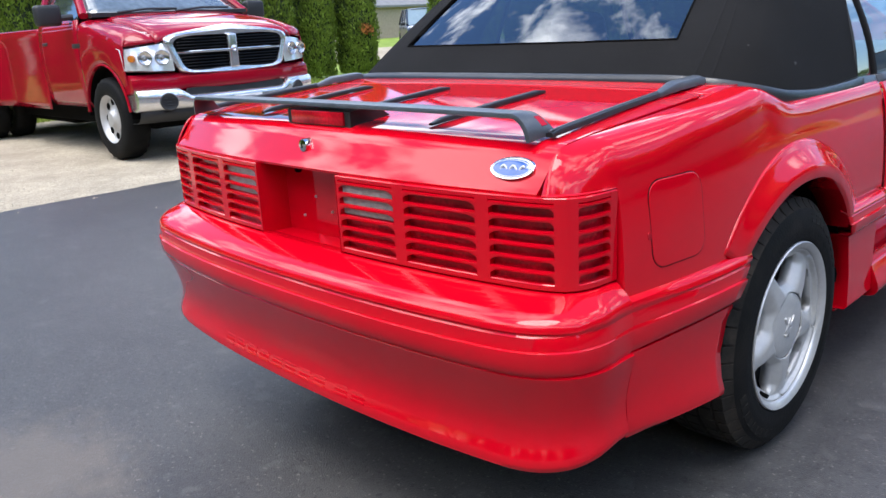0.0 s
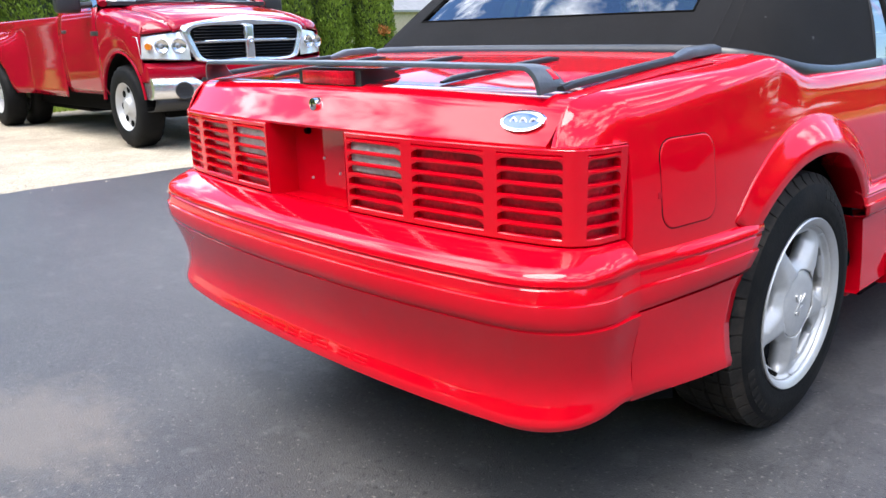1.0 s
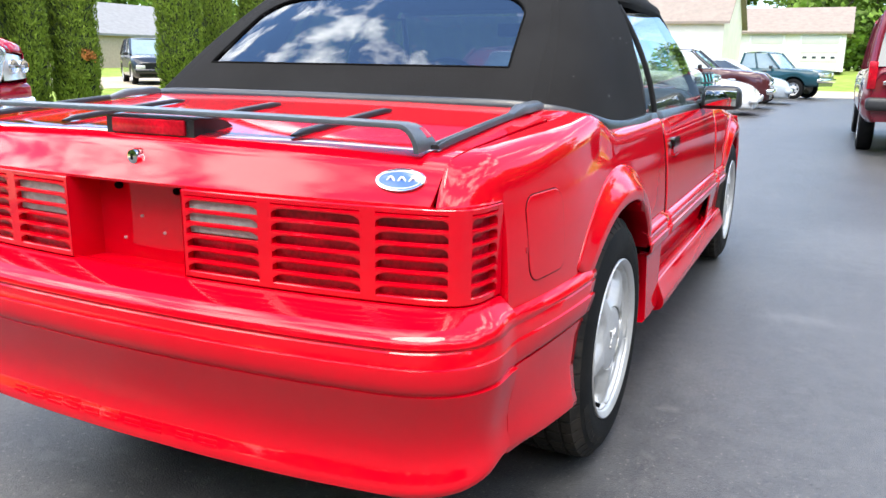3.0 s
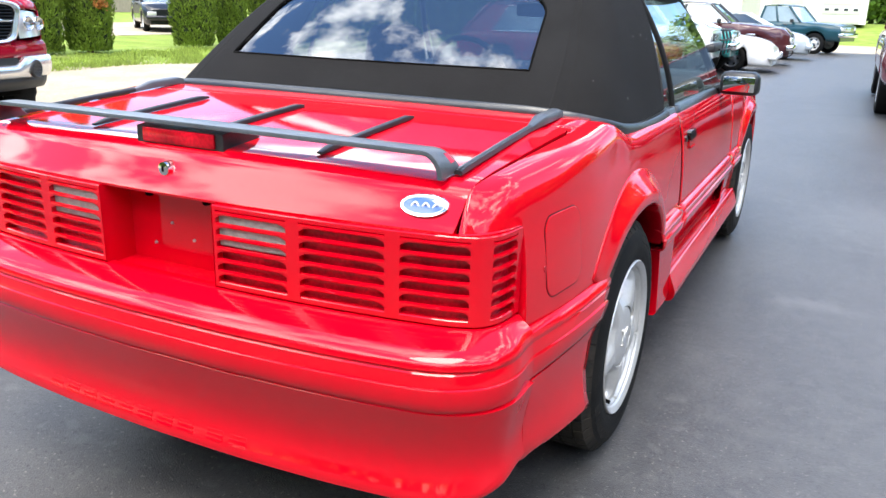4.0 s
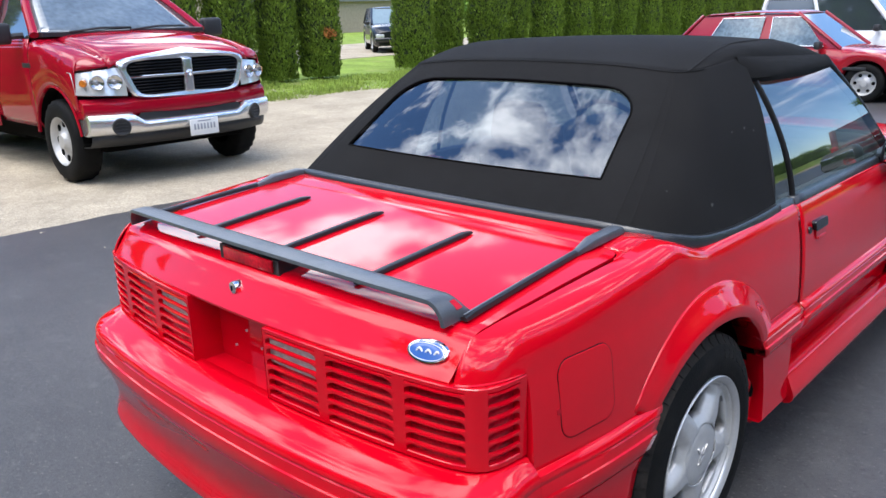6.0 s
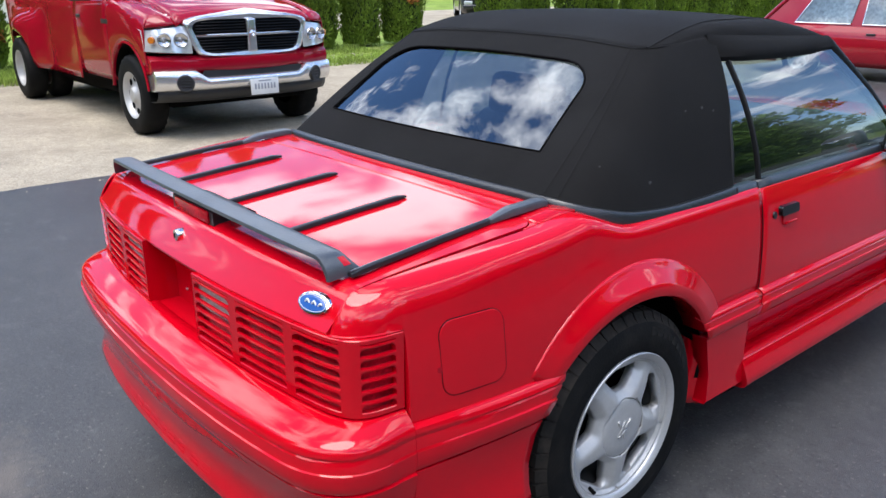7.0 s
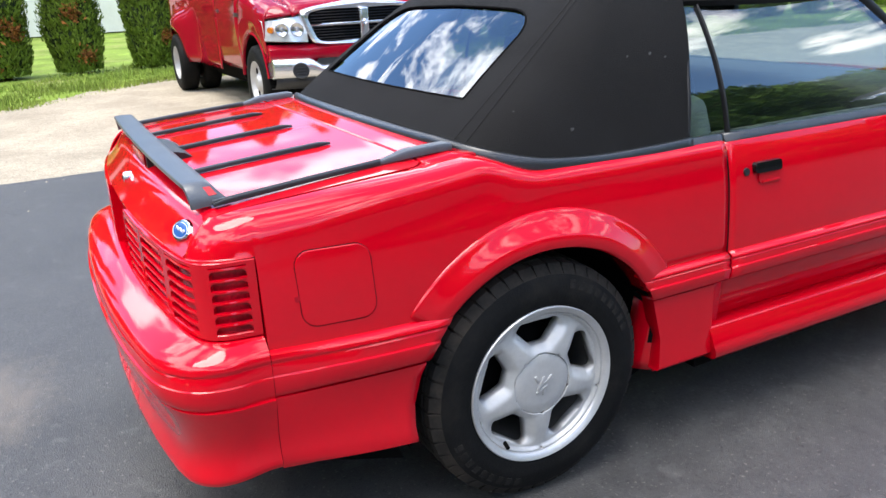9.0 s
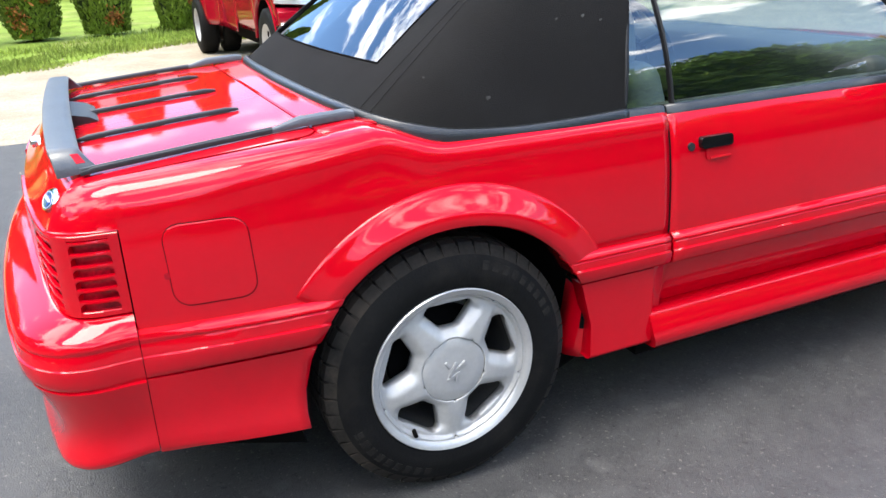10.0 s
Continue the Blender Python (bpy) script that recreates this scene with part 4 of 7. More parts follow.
edge_r = [(x + 0.001, y, z - 0.014) if j > 4 else (x + 0.001, y + 0.014, z) for j, (x, y, z) in enumerate(rows[-1])]
panel("boot_lid", grid([edge_l] + rows + [edge_r]), RED, convertible, thick=0.003)
for sg in (-1, 1):
    solid("lid_seal", tube([(sg * table(y, [-0.735, -0.692, -0.32], [0.6935, 0.695, 0.7125]), y, deck_top(y) - 0.026) for y in span(-0.735, -0.300, 12)], 0.0045, 6), DARK, convertible)
    solid("lid_seal", tube([(sg * (0.6615 + 0.0515 * math.cos(a)), -0.297 + 0.0478 * math.sin(a), deck_top(-0.27) - 0.026) for a in span(0, math.pi / 2, 10)], 0.0045, 6), DARK, convertible)
    # filler that the lid's rounded corner leaves
    rows = []
    for a in span(0, math.pi / 2, 13):
        c, d = math.cos(a), math.sin(a)
        k = 1 / max(c, d)
        row = []
        for u in (0.0, 0.06, 0.5, 1.0):
            x, y = 0.6615 + lerp(0.0492 * c, 0.0555 * c * k, u), -0.297 + lerp(0.0492 * d, 0.0515 * d * k, u)
            row.append((sg * x, y, deck_top(y) - 0.0115))
        row.insert(0, (row[0][0], row[0][1], row[0][2] - 0.014))
        rows.append(row)
    panel("corner_filler", grid(rows), RED, convertible, thick=0.003, flip=sg > 0)
# panel between the lid and the top's rear edge
rows = []
for x in span(-0.714, 0.714, 29):
    w = x / 0.714
    rows.append([(x, y + 0.012 * w * w, z - 0.010 * w * w) for y, z in ((-0.259, 0.930), (-0.2585, 0.9445), (-0.255, 0.948), (-0.22, 0.951), (-0.18, 0.955), (-0.13, 0.956))])
panel("tulip_panel", grid(rows), RED, convertible)

# number plate recess between the lamps
px, py = 0.160, -0.800
net = merged(
    grid([[(x, py, z) for z in (0.618, 0.808)] for x in (-px, -0.05, 0.05, px)]),
    grid([[(-px, y, z) for z in (0.618, 0.808)] for y in (-0.884, py)]),
    grid([[(px, y, z) for z in (0.618, 0.808)] for y in (py, -0.884)]),
    grid([[(x, y, 0.620 + (0.006 if y > -0.85 else 0.004)) for y in (-0.892, -0.84, py)] for x in (-px, 0, px)]))
link_mesh("plate_recess", *net, RED, convertible, "empty red number plate recess", 30)
for x in (-0.095, 0.075):
    solid("plate_bolt", lathe([(-0.012, 0.0), (-0.012, 0.007), (-0.004, 0.009), (0.003, 0.009)], "y", 8, (x, py, 0.786)), DARK, convertible)
for x, z in ((-0.035, 0.722), (0.028, 0.690), (-0.09, 0.668)):
    solid("screw_head", lathe([(-0.004, 0.0), (-0.004, 0.003), (0.002, 0.004)], "y", 8, (x, py, z)), STEEL, convertible)

# tail lamps behind body-coloured louvres
def lamp_point(s, z, d):
    n = rear_normal(s).lerp(Vector((1, 0, 0)), min(1, max(0, (s - 0.88) / 0.12)))
    p = rear_line(s) + n * d
    return (p.x, p.y, z)


CELLS = [(0.170, 0.341), (0.371, 0.552), (0.583, 0.742), (0.829, 0.969)]      # along the tail line
Z0, Z1, ROWS_N = 0.645, 0.797, 6


def lamp_strip(s0, s1, z0, z1, d0, d1, n):
    """A closed band along the tail line."""
    rows = []
    for s in span(s0, s1, n):
        rows.append([lamp_point(s, z0, d0), lamp_point(s, z0, d1 - 0.002), lamp_point(s, z0 + 0.002, d1), lamp_point(s, z1 - 0.002, d1), lamp_point(s, z1, d1 - 0.002), lamp_point(s, z1, d0)])
    v, f = grid(rows, closed_v=True)
    f += [tuple(range(5, -1, -1)), tuple((n - 1) * 6 + k for k in range(6))]
    return v, f


def louvre(c, z):
    """A slat with filleted ends."""
    s0, s1 = c
    rows = []
    for t in (0, 0.02, 0.045, 0.08, 0.13, 0.3, 0.5, 0.7, 0.87, 0.92, 0.955, 0.98, 1.0):
        e = min(t, 1 - t)
        dip = 0.0115 * max(0.0, 1 - e / 0.14) ** 2.0
        s = lerp(s0 - 0.004, s1 + 0.004, t)
        rows.append([lamp_point(s, z - 0.0040 - dip, -0.007), lamp_point(s, z - 0.0040 - dip, 0.0002), lamp_point(s, z - 0.001 - dip * 0.3, 0.0016), lamp_point(s, z + 0.0030, 0.0004), lamp_point(s, z + 0.0040, -0.006)])
    v, f = grid(rows, closed_v=True)
    f += [tuple(range(4, -1, -1)), tuple(12 * 5 + k for k in range(5))]
    return v, f


def tail_lamp(sign):
    lamp = new("tail_lamp")
    lamp.parent = convertible
    lamp["label"] = "red tail lamp behind body-coloured louvres"
    fix = (lambda n: n) if sign > 0 else mirrored
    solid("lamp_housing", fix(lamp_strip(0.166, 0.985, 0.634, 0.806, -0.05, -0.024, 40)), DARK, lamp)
    for (s0, s1), mat in zip(CELLS, (None, RED_LENS, RED_LENS, RED_LENS)):
        if mat is None:
            zm = lerp(Z0, Z1, 0.5)
            solid("reversing_lens", fix(lamp_strip(0.168, s1 + 0.01, zm, Z1 + 0.006, -0.03, -0.0115, 8)), CLEAR_LENS, lamp, "clear ribbed reversing lens")
            solid("lens", fix(lamp_strip(0.168, s1 + 0.01, Z0 - 0.006, zm - 0.001, -0.034, -0.016, 8)), RED_LENS, lamp)
        else:
            solid("lens", fix(lamp_strip(s0 - 0.01, s1 + 0.01, Z0 - 0.006, Z1 + 0.006, -0.034, -0.016, 12)), mat, lamp)
    edges = [0.163] + [e for c in CELLS for e in c] + [1.0]
    for k in range(0, len(edges), 2):
        solid("louvre_post", fix(lamp_strip(edges[k], edges[k + 1], 0.632, 0.8085, -0.02, 0.001, 8)), RED, lamp)
    for c in CELLS:
        solid("louvre_rail", fix(lamp_strip(c[0] - 0.003, c[1] + 0.003, 0.632, Z0, -0.02, 0.0005, 10)), RED, lamp)
        solid("louvre_rail", fix(lamp_strip(c[0] - 0.003, c[1] + 0.003, Z1, 0.8085, -0.02, 0.0005, 10)), RED, lamp)
        for k in range(0, ROWS_N):
            z = Z0 + (Z1 - Z0) * (k + 1) / ROWS_N - 0.0042
            solid("louvre_slat", fix(louvre(c, z)), RED, lamp)
    return lamp


tail_lamp(1)
tail_lamp(-1)

# lock and oval badge
def tail_face(x, z):
    """y of the boot lid's rear face."""
    return smooth_table(z, [p[1] for p in LID[2:8]], [p[0] for p in LID[2:8]]) + 0.050 * abs(x / 0.69) ** 2.2


ly = tail_face(0, 0.859)
solid("boot_lock", lathe([(-0.012, 0.0), (-0.012, 0.007), (-0.010, 0.0145), (-0.002, 0.0165), (0.012, 0.0165)], "y", 20, (0.004, ly - 0.001, 0.859)), CHROME, convertible, "chrome boot lock")
solid("key_slot", prism([(0.0024, 0.853), (0.0056, 0.853), (0.0056, 0.865), (0.0024, 0.865)], ly - 0.0148, ly - 0.008, "y"), DARK, convertible)


def oval_net(rx, rz, x0, z0, out, deep, n=36):
    rings = []
    for q, o in ((1.0, -deep), (1.0, out - 0.002), (0.96, out), (0.5, out + 0.0006), (0.05, out + 0.0008)):
        rings.append([(x0 + q * rx * math.cos(2 * math.pi * k / n), tail_face(x0 + q * rx * math.cos(2 * math.pi * k / n), z0 + q * rz * math.sin(2 * math.pi * k / n)) - o, z0 + q * rz * math.sin(2 * math.pi * k / n)) for k in range(n)])
    v, f = grid(rings, closed_v=True)
    f.append(tuple(4 * n + k for k in range(n)))
    return v, f


BX, BZ = 0.612, 0.853
badge = solid("oval_badge", oval_net(0.047, 0.0190, BX, BZ, 0.0035, 0.004), CHROME, convertible, "blue oval badge with a silver rim")
solid("badge_field", oval_net(0.0432, 0.0162, BX, BZ, 0.0043, 0.002), BADGE_BLUE, badge)
wave = [(BX + x, tail_face(BX + x, BZ) - 0.0046, BZ + 0.0050 * math.sin(x * 300)) for x in span(-0.030, 0.030, 36)]
solid("badge_stroke", tube(wave, [0.0008] + [0.0022] * 34 + [0.0008], 6), WHITE, badge)
oval_ring = [(BX + 0.0400 * math.cos(a), tail_face(BX + 0.0400 * math.cos(a), BZ + 0.0138 * math.sin(a)) - 0.0045, BZ + 0.0138 * math.sin(a)) for a in span(0, math.tau, 41)]
solid("badge_line", tube(oval_ring, 0.0008, 6, caps=False), WHITE, badge)

# raised plain bars along the bumper's lower lip
for k in range(10):
    s0 = -0.34 + k * 0.060 + (0.022 if k > 7 else 0)
    def on_lip(x, z):
        b = rear_line(abs(x))
        d = smooth_table(z, [p[0] for p in BUMPER[3:10]], [p[1] for p in BUMPER[3:10]])
        return (x, b.y - d, z)
    for zz in (0.303, 0.312, 0.321):
        a = [on_lip(x, z) for x, z in ((s0, zz), (s0 + 0.044, zz), (s0 + 0.044, zz + 0.005), (s0, zz + 0.005))]
        v = [(x, y + 0.006, z) for x, y, z in a] + [(x, y - 0.0012, z) for x, y, z in a]
        solid("raised_bar", (v, [(0, 1, 2, 3), (7, 6, 5, 4), (0, 4, 5, 1), (1, 5, 6, 2), (2, 6, 7, 3), (3, 7, 4, 0)]), RED, convertible)

# structure inside: tail, floor, engine bay, with room for the wheels; near-black for shade


def arch_cut_rev(cy):
    return [(cy + 0.40 * math.cos(radians(a)), ARCH_Z + 0.40 * math.sin(radians(a))) for a in span(205, -25, 16)]


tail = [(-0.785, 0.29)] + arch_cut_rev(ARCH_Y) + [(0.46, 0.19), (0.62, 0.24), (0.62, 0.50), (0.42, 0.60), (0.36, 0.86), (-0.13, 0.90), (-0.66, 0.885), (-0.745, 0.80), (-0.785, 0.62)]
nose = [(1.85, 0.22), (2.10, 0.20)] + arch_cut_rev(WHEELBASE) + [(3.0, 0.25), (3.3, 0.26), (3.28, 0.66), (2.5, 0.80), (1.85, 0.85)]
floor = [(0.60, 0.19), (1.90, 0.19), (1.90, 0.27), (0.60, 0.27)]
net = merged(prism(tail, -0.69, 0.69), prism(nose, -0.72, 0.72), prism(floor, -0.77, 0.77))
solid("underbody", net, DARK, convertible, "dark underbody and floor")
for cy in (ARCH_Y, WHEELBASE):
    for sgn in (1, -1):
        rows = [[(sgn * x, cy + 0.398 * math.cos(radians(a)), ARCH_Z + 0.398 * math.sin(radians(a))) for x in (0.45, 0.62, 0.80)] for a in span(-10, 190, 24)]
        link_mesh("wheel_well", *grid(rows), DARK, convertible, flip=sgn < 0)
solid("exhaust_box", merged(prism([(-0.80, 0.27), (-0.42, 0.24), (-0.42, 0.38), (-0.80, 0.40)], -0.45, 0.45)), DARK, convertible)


# wheels
def wheel(x, y, sign):
    w = new("wheel")
    w.parent = convertible
    w["label"] = "silver five-spoke alloy wheel with a worn black tyre"
    xo = 0.836
    flip = (lambda n: n) if sign > 0 else mirrored
    c = (0, y, AXLE)
    R = 0.331
    K = 0.9585      # the rim's share of its drawn size
    def rim_net(net):
        return flip(([(a, y + (b - y) * K, AXLE + (c - AXLE) * K) for a, b, c in net[0]], net[1]))
    prof = [(xo - 0.208, 0.215), (xo - 0.220, 0.235), (xo - 0.226, 0.265), (xo - 0.220, 0.295), (xo - 0.206, 0.316), (xo - 0.196, R - 0.004), (xo - 0.165, R), (xo - 0.150, R), (xo - 0.149, R - 0.008), (xo - 0.141, R - 0.008), (xo - 0.140, R), (xo - 0.105, R + 0.0005),
            (xo - 0.104, R - 0.008), (xo - 0.096, R - 0.008), (xo - 0.095, R), (xo - 0.062, R), (xo - 0.061, R - 0.007), (xo - 0.054, R - 0.007), (xo - 0.053, R - 0.001), (xo - 0.030, R - 0.004), (xo - 0.024, 0.316), (xo - 0.012, 0.302), (xo - 0.004, 0.284), (xo - 0.001, 0.262), (xo, 0.246), (xo - 0.004, 0.234), (xo - 0.003, 0.227), (xo - 0.010, 0.218), (xo - 0.018, 0.208)]
    rows, tread = [], []
    blocks = 46
    for k in range(blocks):
        for frac, cut in ((0.0, 0), (0.84, 0), (0.86, 1), (0.98, 1)):
            a = 2 * math.pi * (k + frac) / blocks
            row = []
            for j, (h, r) in enumerate(prof):
                if cut and (j in (5, 6) or j in (18, 19, 20)):
                    r -= 0.010 if j < 20 else 0.006
                if cut and j in (10, 11, 14, 15):
                    r -= 0.005
                row.append((h, y + r * math.cos(a), max(0.003, AXLE + r * math.sin(a))))
            rows.append(row[:4] + row[21:])
            tread.append(row[3:22])
    side_a = [r[4:] for r in rows]
    side_b = [r[:4] for r in rows]
    tyre = solid("tyre", flip(merged(grid(side_a, closed_u=True), grid(side_b, closed_u=True))), RUBBER, w, "black road tyre with a dusty tread", 50)
    solid("tread", flip(grid(tread, closed_u=True)), TREAD, tyre, "worn dusty tread blocks", 30)
    # plain raised bars in place of the sidewall lettering
    for base in (20, 200):
        for k in range(9):
            a0 = radians(base + k * 6.2)
            a1 = a0 + radians(3.6)
            pts = []
            for a, r in ((a0, 0.268), (a1, 0.268), (a1, 0.290), (a0, 0.290)):
                xx = smooth_table(r, [0.246, 0.262, 0.282, 0.300], [xo, xo - 0.001, xo - 0.004, xo - 0.011])
                pts.append((xx, y + r * math.cos(a), AXLE + r * math.sin(a)))
            v = [(px_ - 0.004, py_, pz_) for px_, py_, pz_ in pts] + [(px_ + 0.0012, py_, pz_) for px_, py_, pz_ in pts]
            solid("sidewall_bar", flip((v, [(0, 1, 2, 3), (7, 6, 5, 4), (0, 4, 5, 1), (1, 5, 6, 2), (2, 6, 7, 3), (3, 7, 4, 0)])), SIDEWALL, w)
    solid("rim_barrel", rim_net(lathe([(xo - 0.200, 0.205), (xo - 0.10, 0.190), (xo - 0.05, 0.197), (xo - 0.0225, 0.2063), (xo - 0.0225, 0.2100), (xo - 0.10, 0.2100), (xo - 0.200, 0.2090)], "x", 48, c)), BARREL_ALLOY, w, "dark inner rim")
    lip = [(xo - 0.022, 0.2065), (xo - 0.012, 0.2085), (xo - 0.008, 0.212), (xo - 0.003, 0.2215), (xo - 0.001, 0.226), (xo - 0.004, 0.2285), (xo - 0.014, 0.227)]
    solid("rim", rim_net(lathe(lip, "x", 72, c)), STEEL, w, "bright machined rim lip")
    # star face: five openings, each a rounded trapezoid that narrows to the hub
    tri = [(-0.050, 0.1655), (0.050, 0.1655), (0.015, 0.1290), (-0.015, 0.1290)]
    soft = 0.0215

    def tri_gap(u, v):
        """Distance from an opening's edge; below zero inside it."""
        best, inside = 9.0, True
        for (ax, ay), (bx, by) in zip(tri, tri[1:] + tri[:1]):
            t = min(max(((u - ax) * (bx - ax) + (v - ay) * (by - ay)) / ((bx - ax) ** 2 + (by - ay) ** 2), 0), 1)
            best = min(best, math.hypot(u - ax - t * (bx - ax), v - ay - t * (by - ay)))
            if (bx - ax) * (v - ay) - (by - ay) * (u - ax) > 0:
                inside = False
        return (-best if inside else best) - soft

    def out_of_sector(u, v):
        r = math.hypot(u, v)
        return max(r - 0.2085, 0.089 - r, abs(u) * math.cos(radians(36)) - v * math.sin(radians(36)))

    def march(dx, dy, test):
        lo, hi = 0.0, 0.2
        for _ in range(26):
            mid = (lo + hi) / 2
            lo, hi = (mid, hi) if test(dx * mid, 0.152 + dy * mid) < 0 else (lo, mid)
        return lo

    NR = 96
    rays = [2 * math.pi * (k + 0.5) / NR for k in range(NR)]
    hole = [march(math.cos(a), math.sin(a), tri_gap) for a in rays]
    limit = [march(math.cos(a), math.sin(a), out_of_sector) for a in rays]
    steps_q = [0.0, 0.0, 0.05, 0.11, 0.18, 0.26, 0.35, 0.46, 0.58, 0.70, 0.85, 1.0]
    nets = []
    for k in range(5):
        turn = radians(18 + 72 * k - 90)
        rows = []
        for i, q in enumerate(steps_q):
            row = []
            for a, h0, h1 in zip(rays, hole, limit):
                d = lerp(h0, h1, q)
                u, v = math.cos(a) * d, 0.152 + math.sin(a) * d
                r = math.hypot(u, v)
                g = min(max(tri_gap(u, v) / 0.024, 0), 1)
                low = (1 - g) ** 1.3
                dish = smooth_table(r, [0.089, 0.11, 0.15, 0.18, 0.198, 0.2085], [-0.0150, -0.0150, -0.0185, -0.0250, -0.0285, -0.0160])
                x = xo + dish - 0.020 * low * min(1.0, max(0.2, (0.196 - r) / 0.03)) - (0.022 if i == 0 else 0)
                yy, zz = u * math.cos(turn) - v * math.sin(turn), u * math.sin(turn) + v * math.cos(turn)
                row.append((x, y + yy, AXLE + zz))
            rows.append(row)
        nets.append(grid(rows, closed_v=True))
    v, f = rim_net(weld(merged(*nets)))
    star = link_mesh("spokes", v, f, ALLOY, w, "silver five-spoke wheel face", 80, flip=True)
    sm = star.modifiers.new("thickness", "SOLIDIFY")
    sm.thickness, sm.offset = 0.004, -1
    solid("hub_cap", rim_net(lathe([(xo - 0.040, 0.0886), (xo - 0.0156, 0.0886), (xo - 0.0145, 0.0872), (xo - 0.0132, 0.06), (xo - 0.0118, 0.03), (xo - 0.0112, 0.0005)], "x", 40, c)), ALLOY, w)
    solid("valve", rim_net(tube([(xo - 0.03, y - 0.115, AXLE - 0.155), (xo - 0.006, y - 0.118, AXLE - 0.160)], 0.006, 8)), DARK, w)
    for k, (dy, dz, ww, hh, ang) in enumerate(((-0.016, 0.016, 0.007, 0.020, 30), (-0.004, 0.002, 0.008, 0.038, -30), (0.016, 0.006, 0.030, 0.007, 24), (-0.002, -0.014, 0.036, 0.007, 24), (0.004, -0.020, 0.006, 0.018, -10), (0.020, 0.012, 0.018, 0.005, 40))):
        m = Matrix.Translation((sign * (xo - 0.0105), y + dy * 1.1, AXLE + dz * 1.1)) @ Matrix.Rotation(radians(ang), 4, "X")
        bm = box_bm((0.005, ww * 1.1, hh * 1.1), bevel=0.0012)
        bmesh.ops.transform(bm, matrix=m, verts=bm.verts)
        part("cap_emblem", bm, STEEL, w)
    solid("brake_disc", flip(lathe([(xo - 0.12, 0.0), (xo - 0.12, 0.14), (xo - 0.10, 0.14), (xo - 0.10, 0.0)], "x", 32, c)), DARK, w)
    return w


for yy in (0.0, WHEELBASE):
    wheel(0, yy, 1)
    wheel(0, yy, -1)

# fabric top: the rear and side panels rise from a belt line to a ring at roof height
BASE = [(0.0, -0.165, 0.957), (0.30, -0.160, 0.956), (0.52, -0.146, 0.954), (0.648, -0.118, 0.948), (0.725, -0.045, 0.930), (0.755, 0.070, 0.907), (0.764, 0.25, 0.896), (0.767, 0.40, 0.898), (0.764, 0.532, 0.901)]
RING = [(0.0, 0.325, 1.322), (0.275, 0.325, 1.317), (0.445, 0.330, 1.305), (0.512, 0.345, 1.298), (0.545, 0.378, 1.299), (0.560, 0.425, 1.304), (0.569, 0.49, 1.310), (0.576, 0.56, 1.316), (0.582, 0.632, 1.320)]


def top_path(pts, p):
    k = abs(p)
    x, y, z = (smooth_table(k, list(range(9)), [q[c] for q in pts]) for c in range(3))
    return Vector((math.copysign(x, p) if p else 0.0, y, z))


def top_point(p, v):
    a, b = top_path(BASE, p), top_path(RING, p)
    q = a.lerp(b, v)
    n = Vector((q.x * 1.6, q.y - 0.55, 0.25)).normalized()
    return q + n * (0.016 + 0.016 * min(1.0, max(0.0, (abs(p) - 3) / 2)) * v) * math.sin(math.pi * v) ** 0.9


VB, VT = 0.235, 0.835


def win_half(v):
    t = (v - VB) / (VT - VB)
    if t < 0 or t > 1:
        return 0.0
    h = lerp(0.510, 0.462, t)
    if t > 0.70:
        h *= 0.76 + 0.24 * math.sqrt(max(0.0, 1 - ((t - 0.70) / 0.30) ** 2))
    return h


def sill_v(x):
    """The window's lower edge, which rises a little to its corners."""
    return VB + 0.020 * (x / 0.51) ** 2


def p_at(x, v):
    """The path place whose point at height v has this x."""
    lo, hi = 0.0, 4.0
    for _ in range(24):
        mid = (lo + hi) / 2
        if top_point(mid, v).x < abs(x):
            lo = mid
        else:
            hi = mid
    return math.copysign(lo, x)


NP, NV = 360, 110
ps, vs = span(-8, 8, NP), span(0, 1, NV)
verts = [tuple(top_point(p, v)) for p in ps for v in vs]
faces = []
for i in range(NP - 1):
    for j in range(NV - 1):
        c = top_point((ps[i] + ps[i + 1]) / 2, (vs[j] + vs[j + 1]) / 2)
        if abs((ps[i] + ps[i + 1]) / 2) < 4 and abs(c.x) < win_half((vs[j] + vs[j + 1]) / 2) - 0.001 and (vs[j] + vs[j + 1]) / 2 > sill_v(c.x):
            continue
        faces.append((i * NV + j, (i + 1) * NV + j, (i + 1) * NV + j + 1, i * NV + j + 1))
fabric_top = empty("fabric_top")
fabric_top.parent = convertible
fabric_top["label"] = "taut black fabric top with stitched seams"
panel("rear_fabric", (verts, faces), FABRIC, fabric_top, thick=0.008, sharp=60)
# roof from the ring to the windscreen header
rows = []
for p in span(-8, 8, 80):
    a = top_path(RING, p)
    w = a.x / 0.582
    b = Vector((w * 0.592, 1.445 - 0.075 * abs(w) ** 3, 1.302 - 0.014 * abs(w) ** 2.5))
    row = []
    for t in span(0, 1, 36):
        q = a.lerp(b, t)
        q.z += smooth_table(t, [0, 0.1, 0.2, 0.35, 0.6, 0.85, 1.0], [0, 0.028, 0.050, 0.066, 0.066, 0.038, 0.0]) * (1 - abs(w) ** 30)
        q.x += math.copysign(0.012 * math.sin(math.pi * t) * abs(w) ** 3, w)
        row.append(tuple(q))
    row.append((row[-1][0] * 0.99, row[-1][1] + 0.008, row[-1][2] - 0.012))
    row.append((row[-1][0] * 0.97, row[-1][1] - 0.02, row[-1][2] - 0.016))
    rows.append(row)
panel("roof_fabric", grid(rows), FABRIC, fabric_top, thick=0.008, sharp=60)
